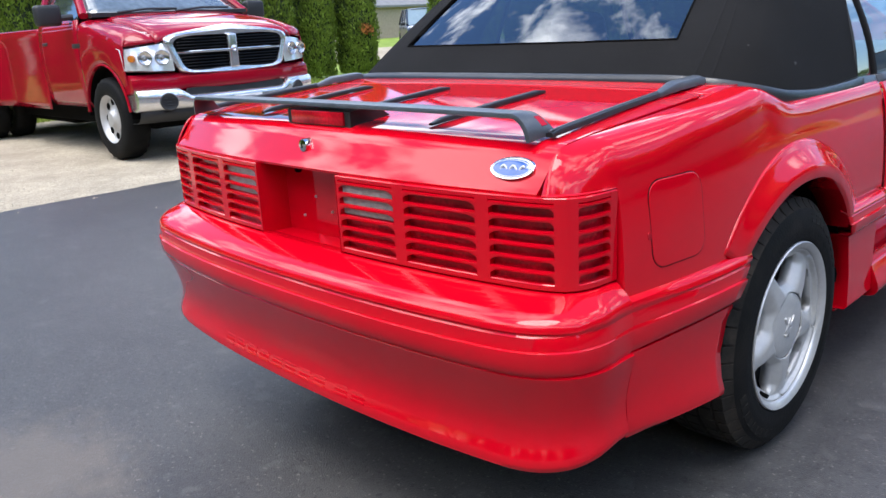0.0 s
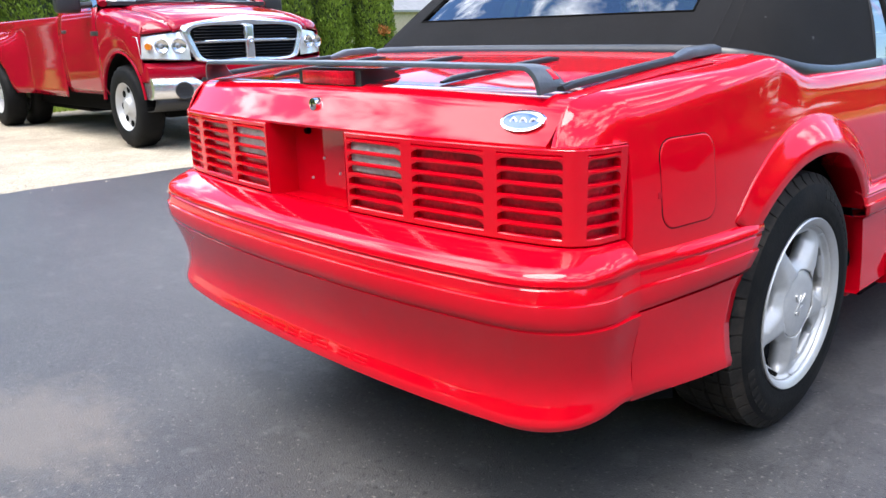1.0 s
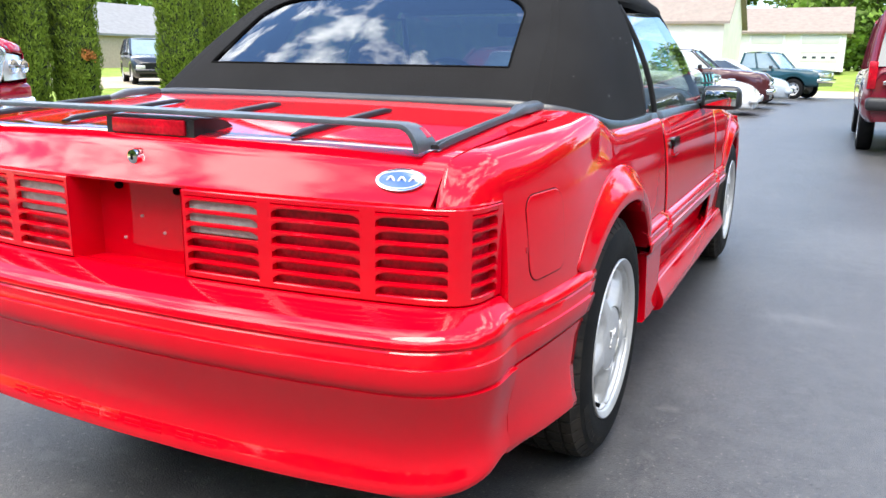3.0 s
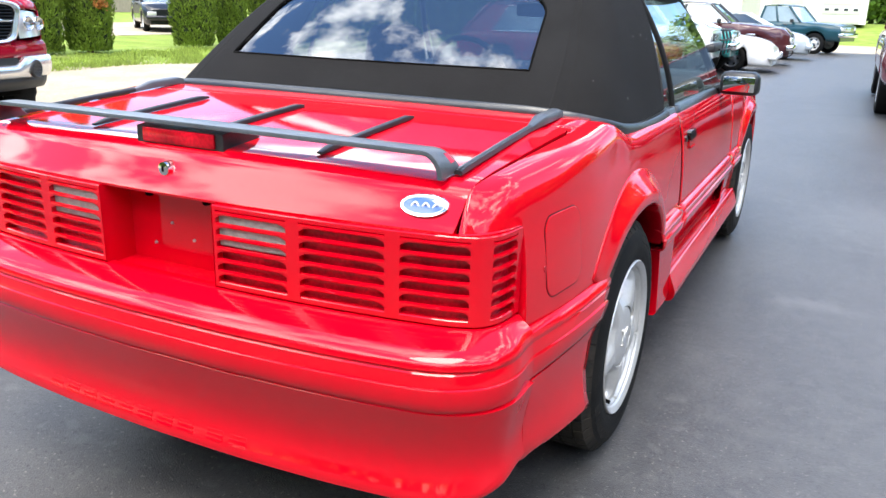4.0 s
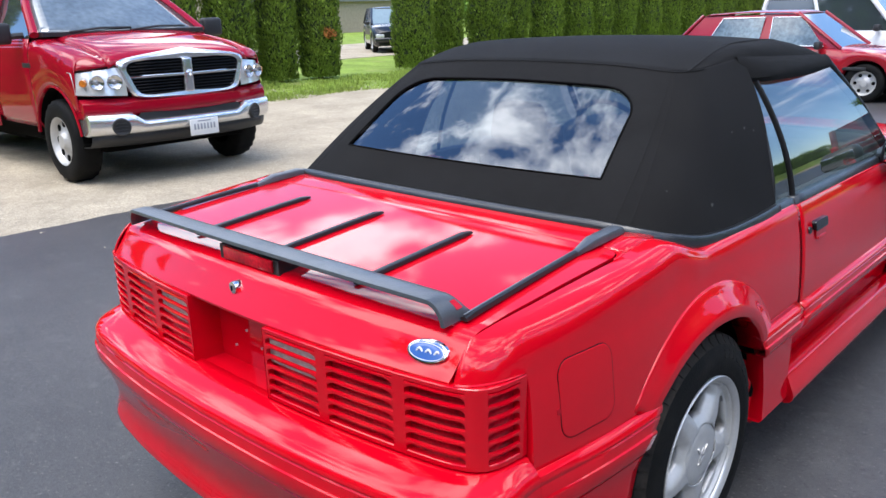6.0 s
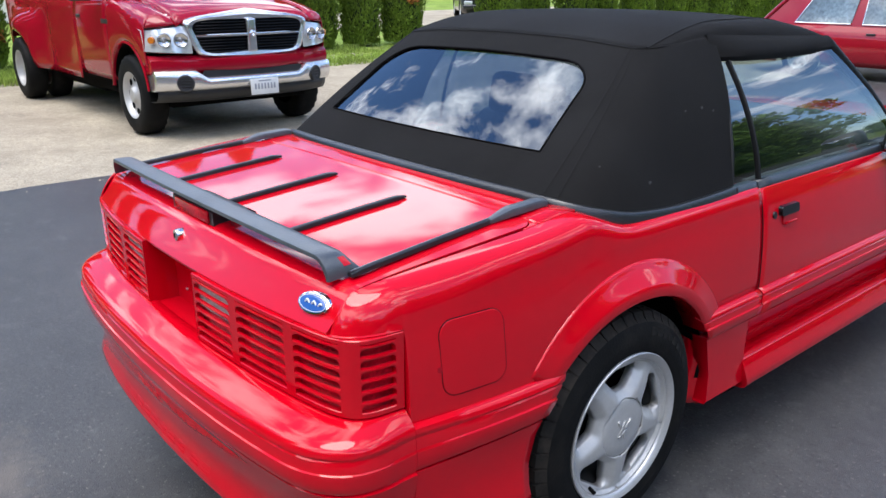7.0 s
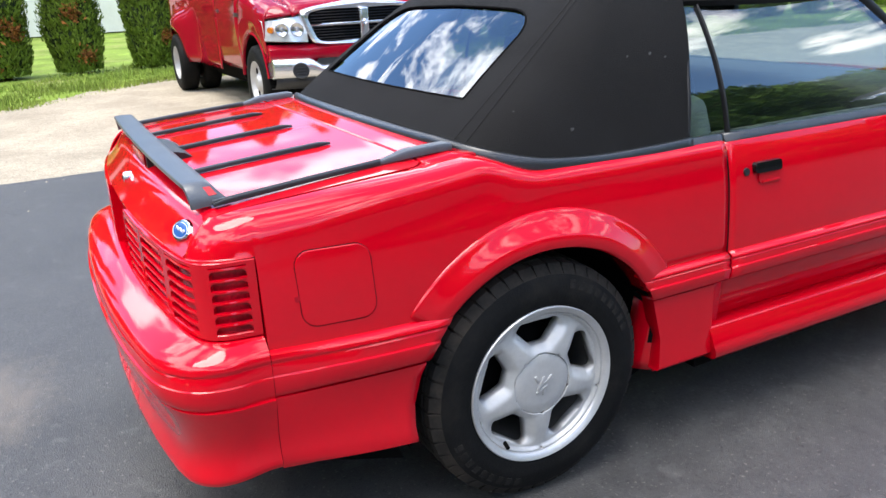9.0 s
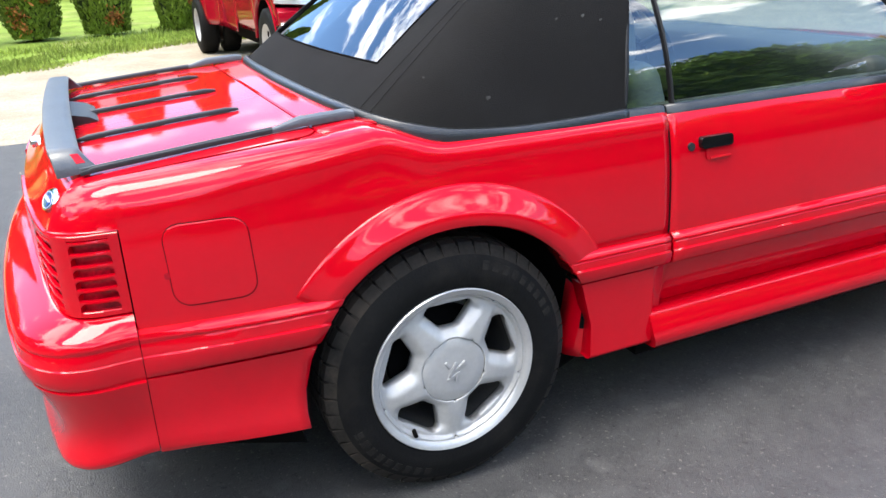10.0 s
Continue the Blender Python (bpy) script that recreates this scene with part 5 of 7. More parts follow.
for sgn in (1, -1):
    rows = []
    for t in span(0, 1, 26):
        x = lerp(0.612, 0.592, t) + 0.012 * math.sin(math.pi * t)
        y, z = lerp(0.600, 1.372, t), lerp(1.279, 1.272, t)
        x -= 0.036 * max(0.0, 1 - t / 0.25) ** 2
        xe, ze = lerp(0.580, 0.590, t) + 0.012 * math.sin(math.pi * t), lerp(1.324, 1.290, t)
        rows.append([(sgn * (xe - 0.03), y, ze - 0.004), (sgn * xe, y, ze + 0.002), (sgn * lerp(xe, x + 0.02, 0.6), y, lerp(ze, z, 0.35)), (sgn * (x + 0.021), y, z - 0.002), (sgn * (x + 0.024), y, z - 0.018), (sgn * (x + 0.016), y, z - 0.030 - 0.006 * math.sin(math.pi * t)), (sgn * (x - 0.02), y, z - 0.022)])
    link_mesh("roof_side_welt", *grid(rows), FABRIC, fabric_top, flip=sgn < 0)
for sgn in (1, -1):
    # the doubled band of cloth beside the rear window
    for p0, p1 in ((2.60, 2.78), (2.97, 3.06)):
        solid("seam", bar([tuple(top_point(sgn * lerp(p0, p1, v), v)) for v in span(0.0, 1, 24)], 0.007, 0.0009), FABRIC, fabric_top)
    pts = []
    for t in span(0, 1, 24):
        a = top_path(RING, sgn * 3.7)
        w = a.x / 0.582 * (1 - 0.10 * min(1, t * 4))
        b = Vector((w * 0.592, 1.445 - 0.075 * abs(w) ** 3, 1.302 - 0.014 * abs(w) ** 2.5))
        q = Vector((lerp(a.x, b.x, min(1, t + 0.1)), lerp(a.y, b.y, t), lerp(a.z, b.z, t)))
        q.z += smooth_table(t, [0, 0.1, 0.2, 0.35, 0.6, 0.85, 1.0], [0, 0.028, 0.050, 0.066, 0.066, 0.038, 0.0]) * (1 - abs(w) ** 30)
        pts.append(tuple(q))
    solid("seam", bar(pts, 0.010, 0.0016), FABRIC, fabric_top)
solid("seam", bar([tuple(top_path(RING, p) + Vector((0, 0.0, -0.002))) for p in span(-5, 5, 50)], 0.012, 0.0018), FABRIC, fabric_top)

# pale lint and bird marks on the fabric
rnm = random.Random(9)
for y, z, size in ((0.372, 1.134, 0.006), (0.448, 1.134, 0.007), (0.495, 1.122, 0.006), (0.158, 0.974, 0.009), (0.020, 1.024, 0.004)):
    best = min(((p, v) for p in span(3.0, 8, 60) for v in span(0, 1, 60)), key=lambda q: (top_point(*q) - Vector((0, y, z))).yz.length)
    c = top_point(*best)
    a, b = (top_point(best[0] + 0.02, best[1]) - c).normalized(), (top_point(best[0], best[1] + 0.01) - c).normalized()
    nn = a.cross(b).normalized()
    if nn.x < 0:
        nn = -nn
    ring = [tuple(c + a * size * rnm.uniform(0.4, 1.0) * math.cos(k * math.tau / 9) + b * size * rnm.uniform(0.4, 0.9) * math.sin(k * math.tau / 9) + nn * 0.0006) for k in range(9)]
    solid("pale_mark", (ring + [tuple(c + nn * 0.0016)] + [tuple(Vector(q) - nn * 0.003) for q in ring], [(k, (k + 1) % 9, 9) for k in range(9)] + [(k, 10 + k, 10 + (k + 1) % 9, (k + 1) % 9) for k in range(9)]), LINT, fabric_top)

# rear window with its dark gasket
rows = []
for t in span(0, 1, 26):
    row = []
    for w in span(-1, 1, 31):
        v = lerp(sill_v(0.51 * w), VT, t)
        row.append(tuple(top_point(p_at(win_half(v) * w, v), v) - Vector((0, -0.004, 0.003))))
    rows.append(row)
rear_window = panel("rear_window", grid(rows), REAR_GLASS, convertible, "tinted glass rear window", 0.002, flip=True)
rear_window.modifiers["thickness"].use_rim = False
rear_window.visible_shadow = False
loop = []
for t in span(0.0, 1, 40):
    v = lerp(sill_v(0.51), VT, t)
    loop.append(top_point(p_at(win_half(v), v), v))
right_side = [tuple(q) for q in loop]
left_side = [(-x, y, z) for x, y, z in reversed(right_side)]
xt = right_side[-1][0]
top_run = [tuple(top_point(p_at(x, VT), VT)) for x in span(xt, -xt, 14)][1:-1]
xb = right_side[0][0]
bot_run = [tuple(top_point(p_at(x, sill_v(x)), sill_v(x))) for x in span(-xb, xb, 20)][1:-1]
solid("window_gasket", tube(right_side + top_run + left_side + bot_run + right_side[:2], 0.0032, 8, caps=False), DARK, fabric_top)

# black belt moulding round the foot of the top
belt = []
for p in span(-8, 8, 110):
    q = top_path(BASE, p)
    n = Vector((q.x * 1.6, q.y - 0.5, 0)).normalized()
    row = []
    k = min(1.0, max(0.0, (abs(p) - 2.2) / 1.6))
    flat = ((-0.004, 0.010), (0.005, 0.0105), (0.010, 0.008), (0.015, 0.001), (0.016, -0.004), (0.013, -0.007))
    side = ((-0.004, 0.004), (0.009, 0.0045), (0.011, 0.002), (0.0135, -0.012), (0.0135, -0.027), (0.004, -0.035))
    for (o0, h0), (o1, h1) in zip(flat, side):
        row.append(tuple(q + n * lerp(o0, o1, k) + Vector((0, 0, lerp(h0, h1, k)))))
    belt.append(row)
panel("belt_moulding", grid(belt), BELT, convertible, "black rubber belt moulding", 0.004)
# dark tube added for the shaded gap under the moulding
solid("belt_seal", tube([tuple(Vector(r[-2]) + Vector((0, 0, -0.006))) for r in belt], 0.005, 6), DARK, convertible)
for sgn in (1, -1):
    # along the quarter glass and the door
    for y0, y1, name in ((0.532, 0.646, "belt_moulding"), (0.652, 1.78, "door_belt_moulding")):
        rows = []
        for y in span(y0, y1, 14):
            z = door_top(y)
            rows.append([(sgn * x, y, z + h) for x, h in ((0.745, 0.018), (0.770, 0.019), (0.774, 0.016), (0.782, -0.004), (0.783, -0.011), (0.776, -0.015))])
        panel(name, grid(rows), BELT, convertible, thick=0.004, flip=sgn > 0)

    # bowed glass and posts
    def side_pt(y, z):
        t = (z - 0.90) / 0.345
        return (sgn * (lerp(0.757, 0.615, t) + 0.088 * max(t, 0) * max(1 - t, 0) * 1.05), y, z)

    for name, words, fore, aft in (("quarter_glass", "clear quarter glass", ((0.90, 0.674), (1.245, 0.672)), ((0.90, 0.533), (1.07, 0.567), (1.245, 0.617))),
                                   ("door_glass", "clear raised door glass", ((0.90, 1.74), (0.93, 1.70), (1.245, 1.36)), ((0.90, 0.690), (1.245, 0.678)))):
        rows = []
        for z in span(0.90, 1.245, 16):
            y0, y1 = table(z, [q[0] for q in aft], [q[1] for q in aft]), table(z, [q[0] for q in fore], [q[1] for q in fore])
            rows.append([side_pt(lerp(y0, y1, u), z) for u in span(0, 1, 8)])
        v, f = grid(rows)
        g = link_mesh(name, v, f, SIDE_GLASS, convertible, words, flip=sgn < 0)
        g.visible_shadow = False
    solid("window_post", tube([side_pt(lerp(0.684, 0.677, t), lerp(0.90, 1.247, t)) for t in span(0, 1, 12)], 0.008, 8, (0.7, 1.2)), SEAL, convertible)
    solid("window_edge", tube([side_pt(table(z, [0.90, 1.07, 1.25], [0.532, 0.566, 0.620]), z) for z in span(0.90, 1.247, 12)], 0.006, 8), SEAL, convertible)
    solid("windscreen_pillar", tube([(sgn * 0.735, 1.79, 0.895), (sgn * 0.672, 1.575, 1.09), (sgn * 0.592, 1.385, 1.262)], 0.0155, 10, (0.8, 1.3)), SEAL, convertible)
    # dark tube laid in the door gap in place of its shade
    solid("door_seam", tube([(sgn * (body_w(0.6435, z) - 0.0030), 0.6435, z) for z in span(0.575, 0.872, 16)], 0.0042, 6), DARK, convertible)
    # inward flange behind the wheel, with the scoop's dark slot
    rows = []
    for z in span(0.246, 0.50, 9):
        k, bw = (0.50 - z) / 0.255, body_w(0.41, z)
        rows.append([(sgn * (bw - dx), y - dy * k, z) for dx, y, dy in ((0.004, 0.4105, 0.0), (0.016, 0.402, 0.012), (0.045, 0.392, 0.025), (0.085, 0.388, 0.028))])
    panel("scoop_flange", grid(rows), RED, convertible, thick=0.003, flip=sgn < 0)
    v = []
    for o in (0.004, -0.0015):
        for z, u in ((0.475, 0.30), (0.475, 0.80), (0.335, 0.95), (0.335, 0.10)):
            k, bw = (0.50 - z) / 0.255, body_w(0.41, z)
            v.append((sgn * (bw - lerp(0.004, 0.020, u) - o * 0.5), lerp(0.4105, 0.400 - 0.014 * k, u) + o, z))
    solid("side_scoop_slot", (v, [(0, 1, 2, 3), (7, 6, 5, 4), (0, 4, 5, 1), (1, 5, 6, 2), (2, 6, 7, 3), (3, 7, 4, 0)]), DARK, convertible, "dark slot of the side scoop")
    # door handle, lock and seam
    side_plate("door_handle", rounded_rect(0.108, 0.030, 0.008, 4), 0.792, 0.802, 0.014, 0.016, GLOSS_BLACK, convertible, "black pull handle", 0.0, sgn, soft=0.004)
    side_plate("handle_cup", rounded_rect(0.092, 0.034, 0.012, 4), 0.806, 0.770, 0.0045, 0.006, RED, convertible, "", 0.0, sgn)
    solid("handle_lip", tube([(sgn * (body_w(y, 0.757) + 0.0030), y, 0.757) for y in span(0.772, 0.842, 6)], 0.0050, 8), RED, convertible)
    side_plate("door_lock", [(0.011 * math.cos(2 * math.pi * k / 14), 0.011 * math.sin(2 * math.pi * k / 14)) for k in range(14)], 0.712, 0.795, 0.005, 0.006, TRIM, convertible, "", 0.0, sgn)
    # mirror
    mb = box_bm((0.165, 0.095, 0.098), (0, 0, 0), 0.028, 3, (0.92, 0.85))
    bmesh.ops.transform(mb, matrix=pose(sgn * 0.868, 1.525, 0.928, 0, 0, sgn * -6), verts=mb.verts)
    mirror = part("door_mirror", mb, TRIM, convertible, "black door mirror")
    mg = box_bm((0.126, 0.006, 0.062), (0, 0, 0), 0.002)
    bmesh.ops.transform(mg, matrix=pose(sgn * 0.868, 1.478, 0.926, 0, 0, sgn * -6), verts=mg.verts)
    part("mirror_glass", mg, MIRROR_GLASS, mirror)
    solid("mirror_stalk", tube([(sgn * 0.775, 1.57, 0.895), (sgn * 0.82, 1.54, 0.91)], 0.03, 10, (1.0, 0.7)), TRIM, mirror)

# windscreen
rows = [[(lerp(-1, 1, u) * lerp(0.725, 0.585, v), lerp(1.80, 1.395, v) + 0.09 * (1 - (2 * u - 1) ** 2) * 1.0, lerp(0.900, 1.262, v)) for v in span(0, 1, 8)] for u in span(0, 1, 15)]
ws = panel("windscreen", grid(rows), SIDE_GLASS, convertible, "clear raked windscreen", 0.003)
ws.visible_shadow = False

# cabin
for sx in (-0.36, 0.36):
    part("seat_cushion", box_bm((0.50, 0.52, 0.16), (sx, 1.12, 0.42), 0.05, 3), GREY_VINYL, convertible, "grey bucket seat")
    part("seat_back", box_bm((0.48, 0.15, 0.56), (sx, 0.82, 0.70), 0.05, 3, (0.86, 0.8), Matrix.Rotation(radians(14), 4, "X")), GREY_VINYL, convertible)
    part("head_restraint", box_bm((0.27, 0.10, 0.17), (sx, 0.745, 1.045), 0.04, 3, (0.85, 0.8)), GREY_VINYL, convertible)
part("rear_bench", box_bm((1.06, 0.18, 0.30), (0, 0.47, 0.735), 0.05, 3), GREY_VINYL, convertible, "grey rear bench")
part("dashboard", box_bm((1.40, 0.42, 0.28), (0, 1.72, 0.81), 0.06, 3), DASH, convertible)
part("floor_tunnel", box_bm((0.24, 1.2, 0.2), (0, 1.1, 0.38), 0.05, 2), DASH, convertible)
for sx in (-0.745, 0.745):
    part("door_card", box_bm((0.03, 1.15, 0.58), (sx * 0.985, 1.22, 0.615), 0.01, 2), DASH, convertible)
sw = [(-0.36 + 0.185 * math.cos(a), 1.46 - 0.185 * math.sin(a) * 0.42, 0.90 + 0.185 * math.sin(a) * 0.9) for a in span(0, 2 * math.pi, 33)]
wheel_ring = solid("steering_wheel", tube(sw, 0.013, 8, caps=False), DASH, convertible)
for a in (20, 160, 270):
    solid("steering_spoke", tube([(-0.36, 1.47, 0.895), (-0.36 + 0.18 * math.cos(radians(a)), 1.46 - 0.18 * math.sin(radians(a)) * 0.42, 0.90 + 0.18 * math.sin(radians(a)) * 0.9)], 0.014, 6), DASH, wheel_ring)
part("rear_view_mirror", box_bm((0.22, 0.03, 0.06), (0, 1.40, 1.20), 0.012, 2), DASH, convertible)

# luggage rack and rear spoiler bar on the boot lid
rack = empty("luggage_rack", label="black luggage rack with a spoiler bar on the boot lid", category="luggage rack")
rack.parent = None


def lid_z(x, y):
    return smooth_table(y, [p[0] for p in LID[6:20]], [p[1] for p in LID[6:20]]) - 0.010 * (x / 0.69) ** 2


for x in (-0.330, 0.0, 0.330):
    pts = [(x, y, lid_z(x, y) + 0.002) for y in span(-0.742, -0.352, 14)]
    solid("deck_strip", bar(pts, [0.013] + [0.018] * 12 + [0.013], [0.005] + [0.011] * 12 + [0.005]), TRIM, rack)
for sx in (-1, 1):
    pts = [(sx * lerp(0.647, 0.634, t), y, lid_z(0.645, y) + 0.002) for t, y in zip(span(0, 1, 16), span(-0.74, -0.337, 16))]
    solid("side_strip", bar(pts, 0.017, [0.009] + [0.012] * 15), TRIM, rack)
    solid("strip_ridge", bar([(x, y, z + 0.0118) for x, y, z in pts], 0.005, 0.002), WEATHERED_SKY, rack)
    pts = [(sx * 0.634, y, lid_z(0.64, min(y, -0.27)) + 0.002 + 0.008 * t) for t, y in zip(span(0, 1, 12), span(-0.338, -0.148, 12))]
    solid("hinge_bracket", bar(pts, [0.018, 0.022, 0.027, 0.032] + [0.036] * 7 + [0.034], [0.010, 0.013, 0.016, 0.019] + [0.021] * 7 + [0.016]), WEATHERED_SKY, rack)
# spoiler bar: a straight flat blade whose ends turn down to feet on the lid
def blade_section(x, drop=0.0):
    """A section of the blade; drop runs from 0 on the flat to 90 degrees at the foot."""
    a, sg = abs(x), math.copysign(1, x)
    q = drop / 90
    ya = -0.808 + 0.014 * (a / 0.62) ** 2 + 0.010 * q
    yb = -0.741 + 0.008 * (a / 0.62) ** 2 + 0.036 * q * q
    top = 0.9550 - 0.004 * (a / 0.62) ** 2
    c, sn = math.cos(radians(drop)), math.sin(radians(drop))
    row = []
    for k, h in ((0.0, -0.004), (0.02, -0.0005), (0.10, 0.0005), (0.40, 0.0012), (0.75, 0.0005), (0.95, -0.0015), (1.0, -0.005), (0.97, -0.009), (0.6, -0.0105), (0.08, -0.0105), (0.0, -0.009)):
        yy = lerp(ya, yb, k)
        foot = lid_z(x, max(yy, -0.80)) + 0.001
        px_, pz_ = a + 0.040 * sn + (h * sn), lerp(foot, top, c) + h * c
        row.append((sg * px_, yy, max(pz_, foot)))
    return row


blade = [blade_section(-0.596, d) for d in (90, 75, 60, 45, 30, 15)] + [blade_section(x) for x in span(-0.596, 0.596, 61)] + [blade_section(0.596, d) for d in (15, 30, 45, 60, 75, 90)]
v, f = grid(blade, closed_v=True)
f += [tuple(range(10, -1, -1)), tuple((len(blade) - 1) * 11 + k for k in range(11))]
solid("spoiler_blade", (v, f), WEATHERED_SKY, rack, "weathered black spoiler blade, sky tint in its colour", 50)
for sx in (-1, 1):
    p0, p1 = blade_section(sx * 0.596, 38), blade_section(sx * 0.596, 66)
    v = []
    for r in (p0, p1):
        for k in (0.58, 0.86):
            q = Vector(r[2]).lerp(Vector(r[5]), k)
            v.append((q.x + sx * 0.0016, q.y, q.z + 0.0020))
    v += [(x - sx * 0.004, y, z - 0.004) for x, y, z in v]
    solid("foot_opening", (v, [(0, 1, 3, 2), (4, 6, 7, 5), (0, 4, 5, 1), (1, 5, 7, 3), (3, 7, 6, 2), (2, 6, 4, 0)]), RED, rack, "red opening in the spoiler foot")
# high brake lamp under the blade
net = prism([(-0.798, 0.899), (-0.798, 0.935), (-0.775, 0.938), (-0.735, 0.937), (-0.700, 0.929), (-0.678, 0.916)], -0.124, 0.124, "x")
lamp = solid("high_brake_lamp", net, TRIM, rack, "black high brake lamp with a red lens", bevel=0.006)
part("brake_lens", box_bm((0.206, 0.008, 0.032), (0, -0.800, 0.918), 0.003), RED_LENS, lamp)

# ---------------------------------------------------------------- pickup truck on the gravel
CLEAR_PLASTIC = material("clear_headlamp", (0.72, 0.72, 0.71), rough=0.10, metal=0.35, vary=0.15, scale=18, coat=0.8)
AMBER = material("amber_lens", (0.55, 0.16, 0.015), rough=0.2, vary=0.1, coat=0.6)
PLATE_WHITE = material("plate_white", (0.72, 0.72, 0.70), rough=0.4, vary=0.05)
PLATE_INK = material("plate_ink", (0.30, 0.31, 0.34), rough=0.5, vary=0.05)
AUTO_GLASS = material("dark_car_glass", (0.035, 0.045, 0.05), rough=0.03, vary=0.05, coat=1.0, spec=0.8)
# opaque screen; the bright sky reflection is put into its pale base colour
TRUCK_SCREEN = material("sky_lit_windscreen", (0.13, 0.155, 0.165), rough=0.04, vary=0.3, scale=2.0, coat=1.0, spec=0.9)
DULL_CHROME = material("brushed_chrome", (0.74, 0.74, 0.75), rough=0.24, metal=0.9, vary=0.04, scale=5)
LAMP_BOWL = material("lamp_reflector", (0.50, 0.50, 0.50), rough=0.10, metal=0.9, vary=0.1, scale=30)
BLACK_PLASTIC = material("black_plastic", (0.02, 0.02, 0.021), rough=0.5, vary=0.15, scale=8)


def road_wheel(parent, m, r, width, rim_r, dish=0.0, holes=8, knobs=True, rim_mat=None, sides=48):
    """A wheel about the local y axis, its outer face towards -y."""
    w = new("wheel")
    w.parent = parent
    prof = [(width * 0.5, rim_r), (width * 0.5, r * 0.86), (width * 0.42, r * 0.97), (width * 0.25, r), (-width * 0.25, r), (-width * 0.42, r * 0.97), (-width * 0.5, r * 0.86), (-width * 0.5, rim_r * 1.12), (-width * 0.46, rim_r)]
    rows = []
    for k in range(sides):
        a = math.tau * k / sides
        row = []
        for j, (h, q) in enumerate(prof):
            q2 = q - (0.014 if knobs and k % 2 and j in (2, 3, 4, 5) else 0)
            row.append((q2 * math.cos(a), h, q2 * math.sin(a)))
        rows.append(row)
    solid("tyre", grid(rows, closed_u=True), RUBBER, w, "", 50, matrix=m)
    mat = rim_mat or DULL_CHROME
    o = -width * 0.46
    prof = [(o + 0.02, rim_r * 1.01), (o - 0.004, rim_r), (o + 0.004, rim_r * 0.94), (o + 0.05 + dish, rim_r * 0.84), (o + 0.05 + dish, rim_r * 0.60), (o + 0.035 + dish * 0.7, rim_r * 0.40), (o + 0.015 + dish * 0.5, rim_r * 0.33), (o + 0.002 + dish * 0.4, rim_r * 0.27), (o - 0.002 + dish * 0.4, 0.001)]
    solid("rim", lathe(prof, "y", 40), mat, w, matrix=m)
    for k in range(holes):
        a = math.tau * k / holes
        c = (rim_r * 0.71 * math.cos(a), o + 0.048 + dish, rim_r * 0.71 * math.sin(a))
        solid("rim_opening", lathe([(-0.004, 0.0), (-0.004, rim_r * 0.145), (0.01, rim_r * 0.15)], "y", 12, c), DARK, w, matrix=m)
    return w


YC = 2.17
truck = empty("pickup_truck", pose(0, 0, 0), label="deep red dual-wheel pickup with a chrome grille on gravel", category="truck")
GZ = -0.012


def tp(x, y, z):
    return (x, YC + y, z + GZ)


def truck_panel(name, rows, mat=TRUCK_RED, flip=False, mirror=True, thick=0.012):
    v, f = grid(rows)
    panel(name, ([tp(*p) for p in v], f), mat, truck, thick=thick, flip=flip)
    if mirror:
        panel(name, ([tp(p[0], -p[1], p[2]) for p in v], [tuple(reversed(q)) for q in f]), mat, truck, thick=thick, flip=flip)


FA, RA, TR = -6.20, -9.80, 0.400        # axles and tyre radius


def arch_z(x, low, cx, r):
    d = abs(x - cx)
    return max(low, 0.42 + math.sqrt(max(0, r * r - d * d))) if d < r else low


# wings: side (towards -y is the truck's right, which is seen)
def hood_z(x):
    return smooth_table(x, [-6.95, -6.6, -6.1, -5.8, -5.62, -5.52], [1.395, 1.375, 1.315, 1.255, 1.20, 1.15])


rows = []
for x in span(-6.655, -5.685, 36):
    near = min(1.0, max(0.0, (-5.50 - x) / 0.45)) ** 0.55
    w = 0.985 * (0.965 + 0.035 * near)
    lo = arch_z(x, 0.52 if x < FA else 0.66, FA, 0.50)
    top = hood_z(x) - 0.10
    lo = min(lo, top - 0.06)
    row = [(x, -w * 0.985, lo)] + [(x, -w * (0.985 + 0.018 * math.sin(math.pi * t)), lerp(lo, top, t)) for t in (0.15, 0.35, 0.55, 0.75, 0.9)]
    row += [(x, -w * 0.965, top + 0.015), (x, -w * 0.92, top + 0.045), (x, -w * 0.84, top + 0.062), (x, -0.735, top + 0.066)]
    rows.append(row)
nose_rows = [rows[-1][5:]]
for t in (0.35, 0.7, 1.0):
    row = []
    for p, y in zip(rows[-1][5:], (0.975, 0.945, 0.89, 0.80, 0.655)):
        u = (y - 0.602) / 0.383
        q = (-5.515 - 0.045 * u - 0.17 * u**3, -y, lerp(1.105, 1.060, u) + 0.008)
        row.append((lerp(p[0], q[0], t), lerp(p[1], q[1], t), lerp(p[2], q[2], t**1.4)))
    nose_rows.append(row)
v, f = weld(merged(grid(rows), grid(nose_rows)))
for sg in (1, -1):
    panel("front_wing", ([tp(p[0], sg * p[1], p[2]) for p in v], f if sg > 0 else [tuple(reversed(q)) for q in f]), TRUCK_RED, truck, thick=0.008, flip=True)
rows = []
for y in span(-0.73, 0.73, 31):
    u = abs(y) / 0.73
    rows.append([(x, y, hood_z(x) - 0.032 + 0.055 * math.sqrt(max(0.0, 1 - u**2.6)) - (0.03 if x > -5.54 else 0)) for x in span(-6.67, -5.52, 24)])
truck_panel("bonnet", rows, mirror=False, flip=True)
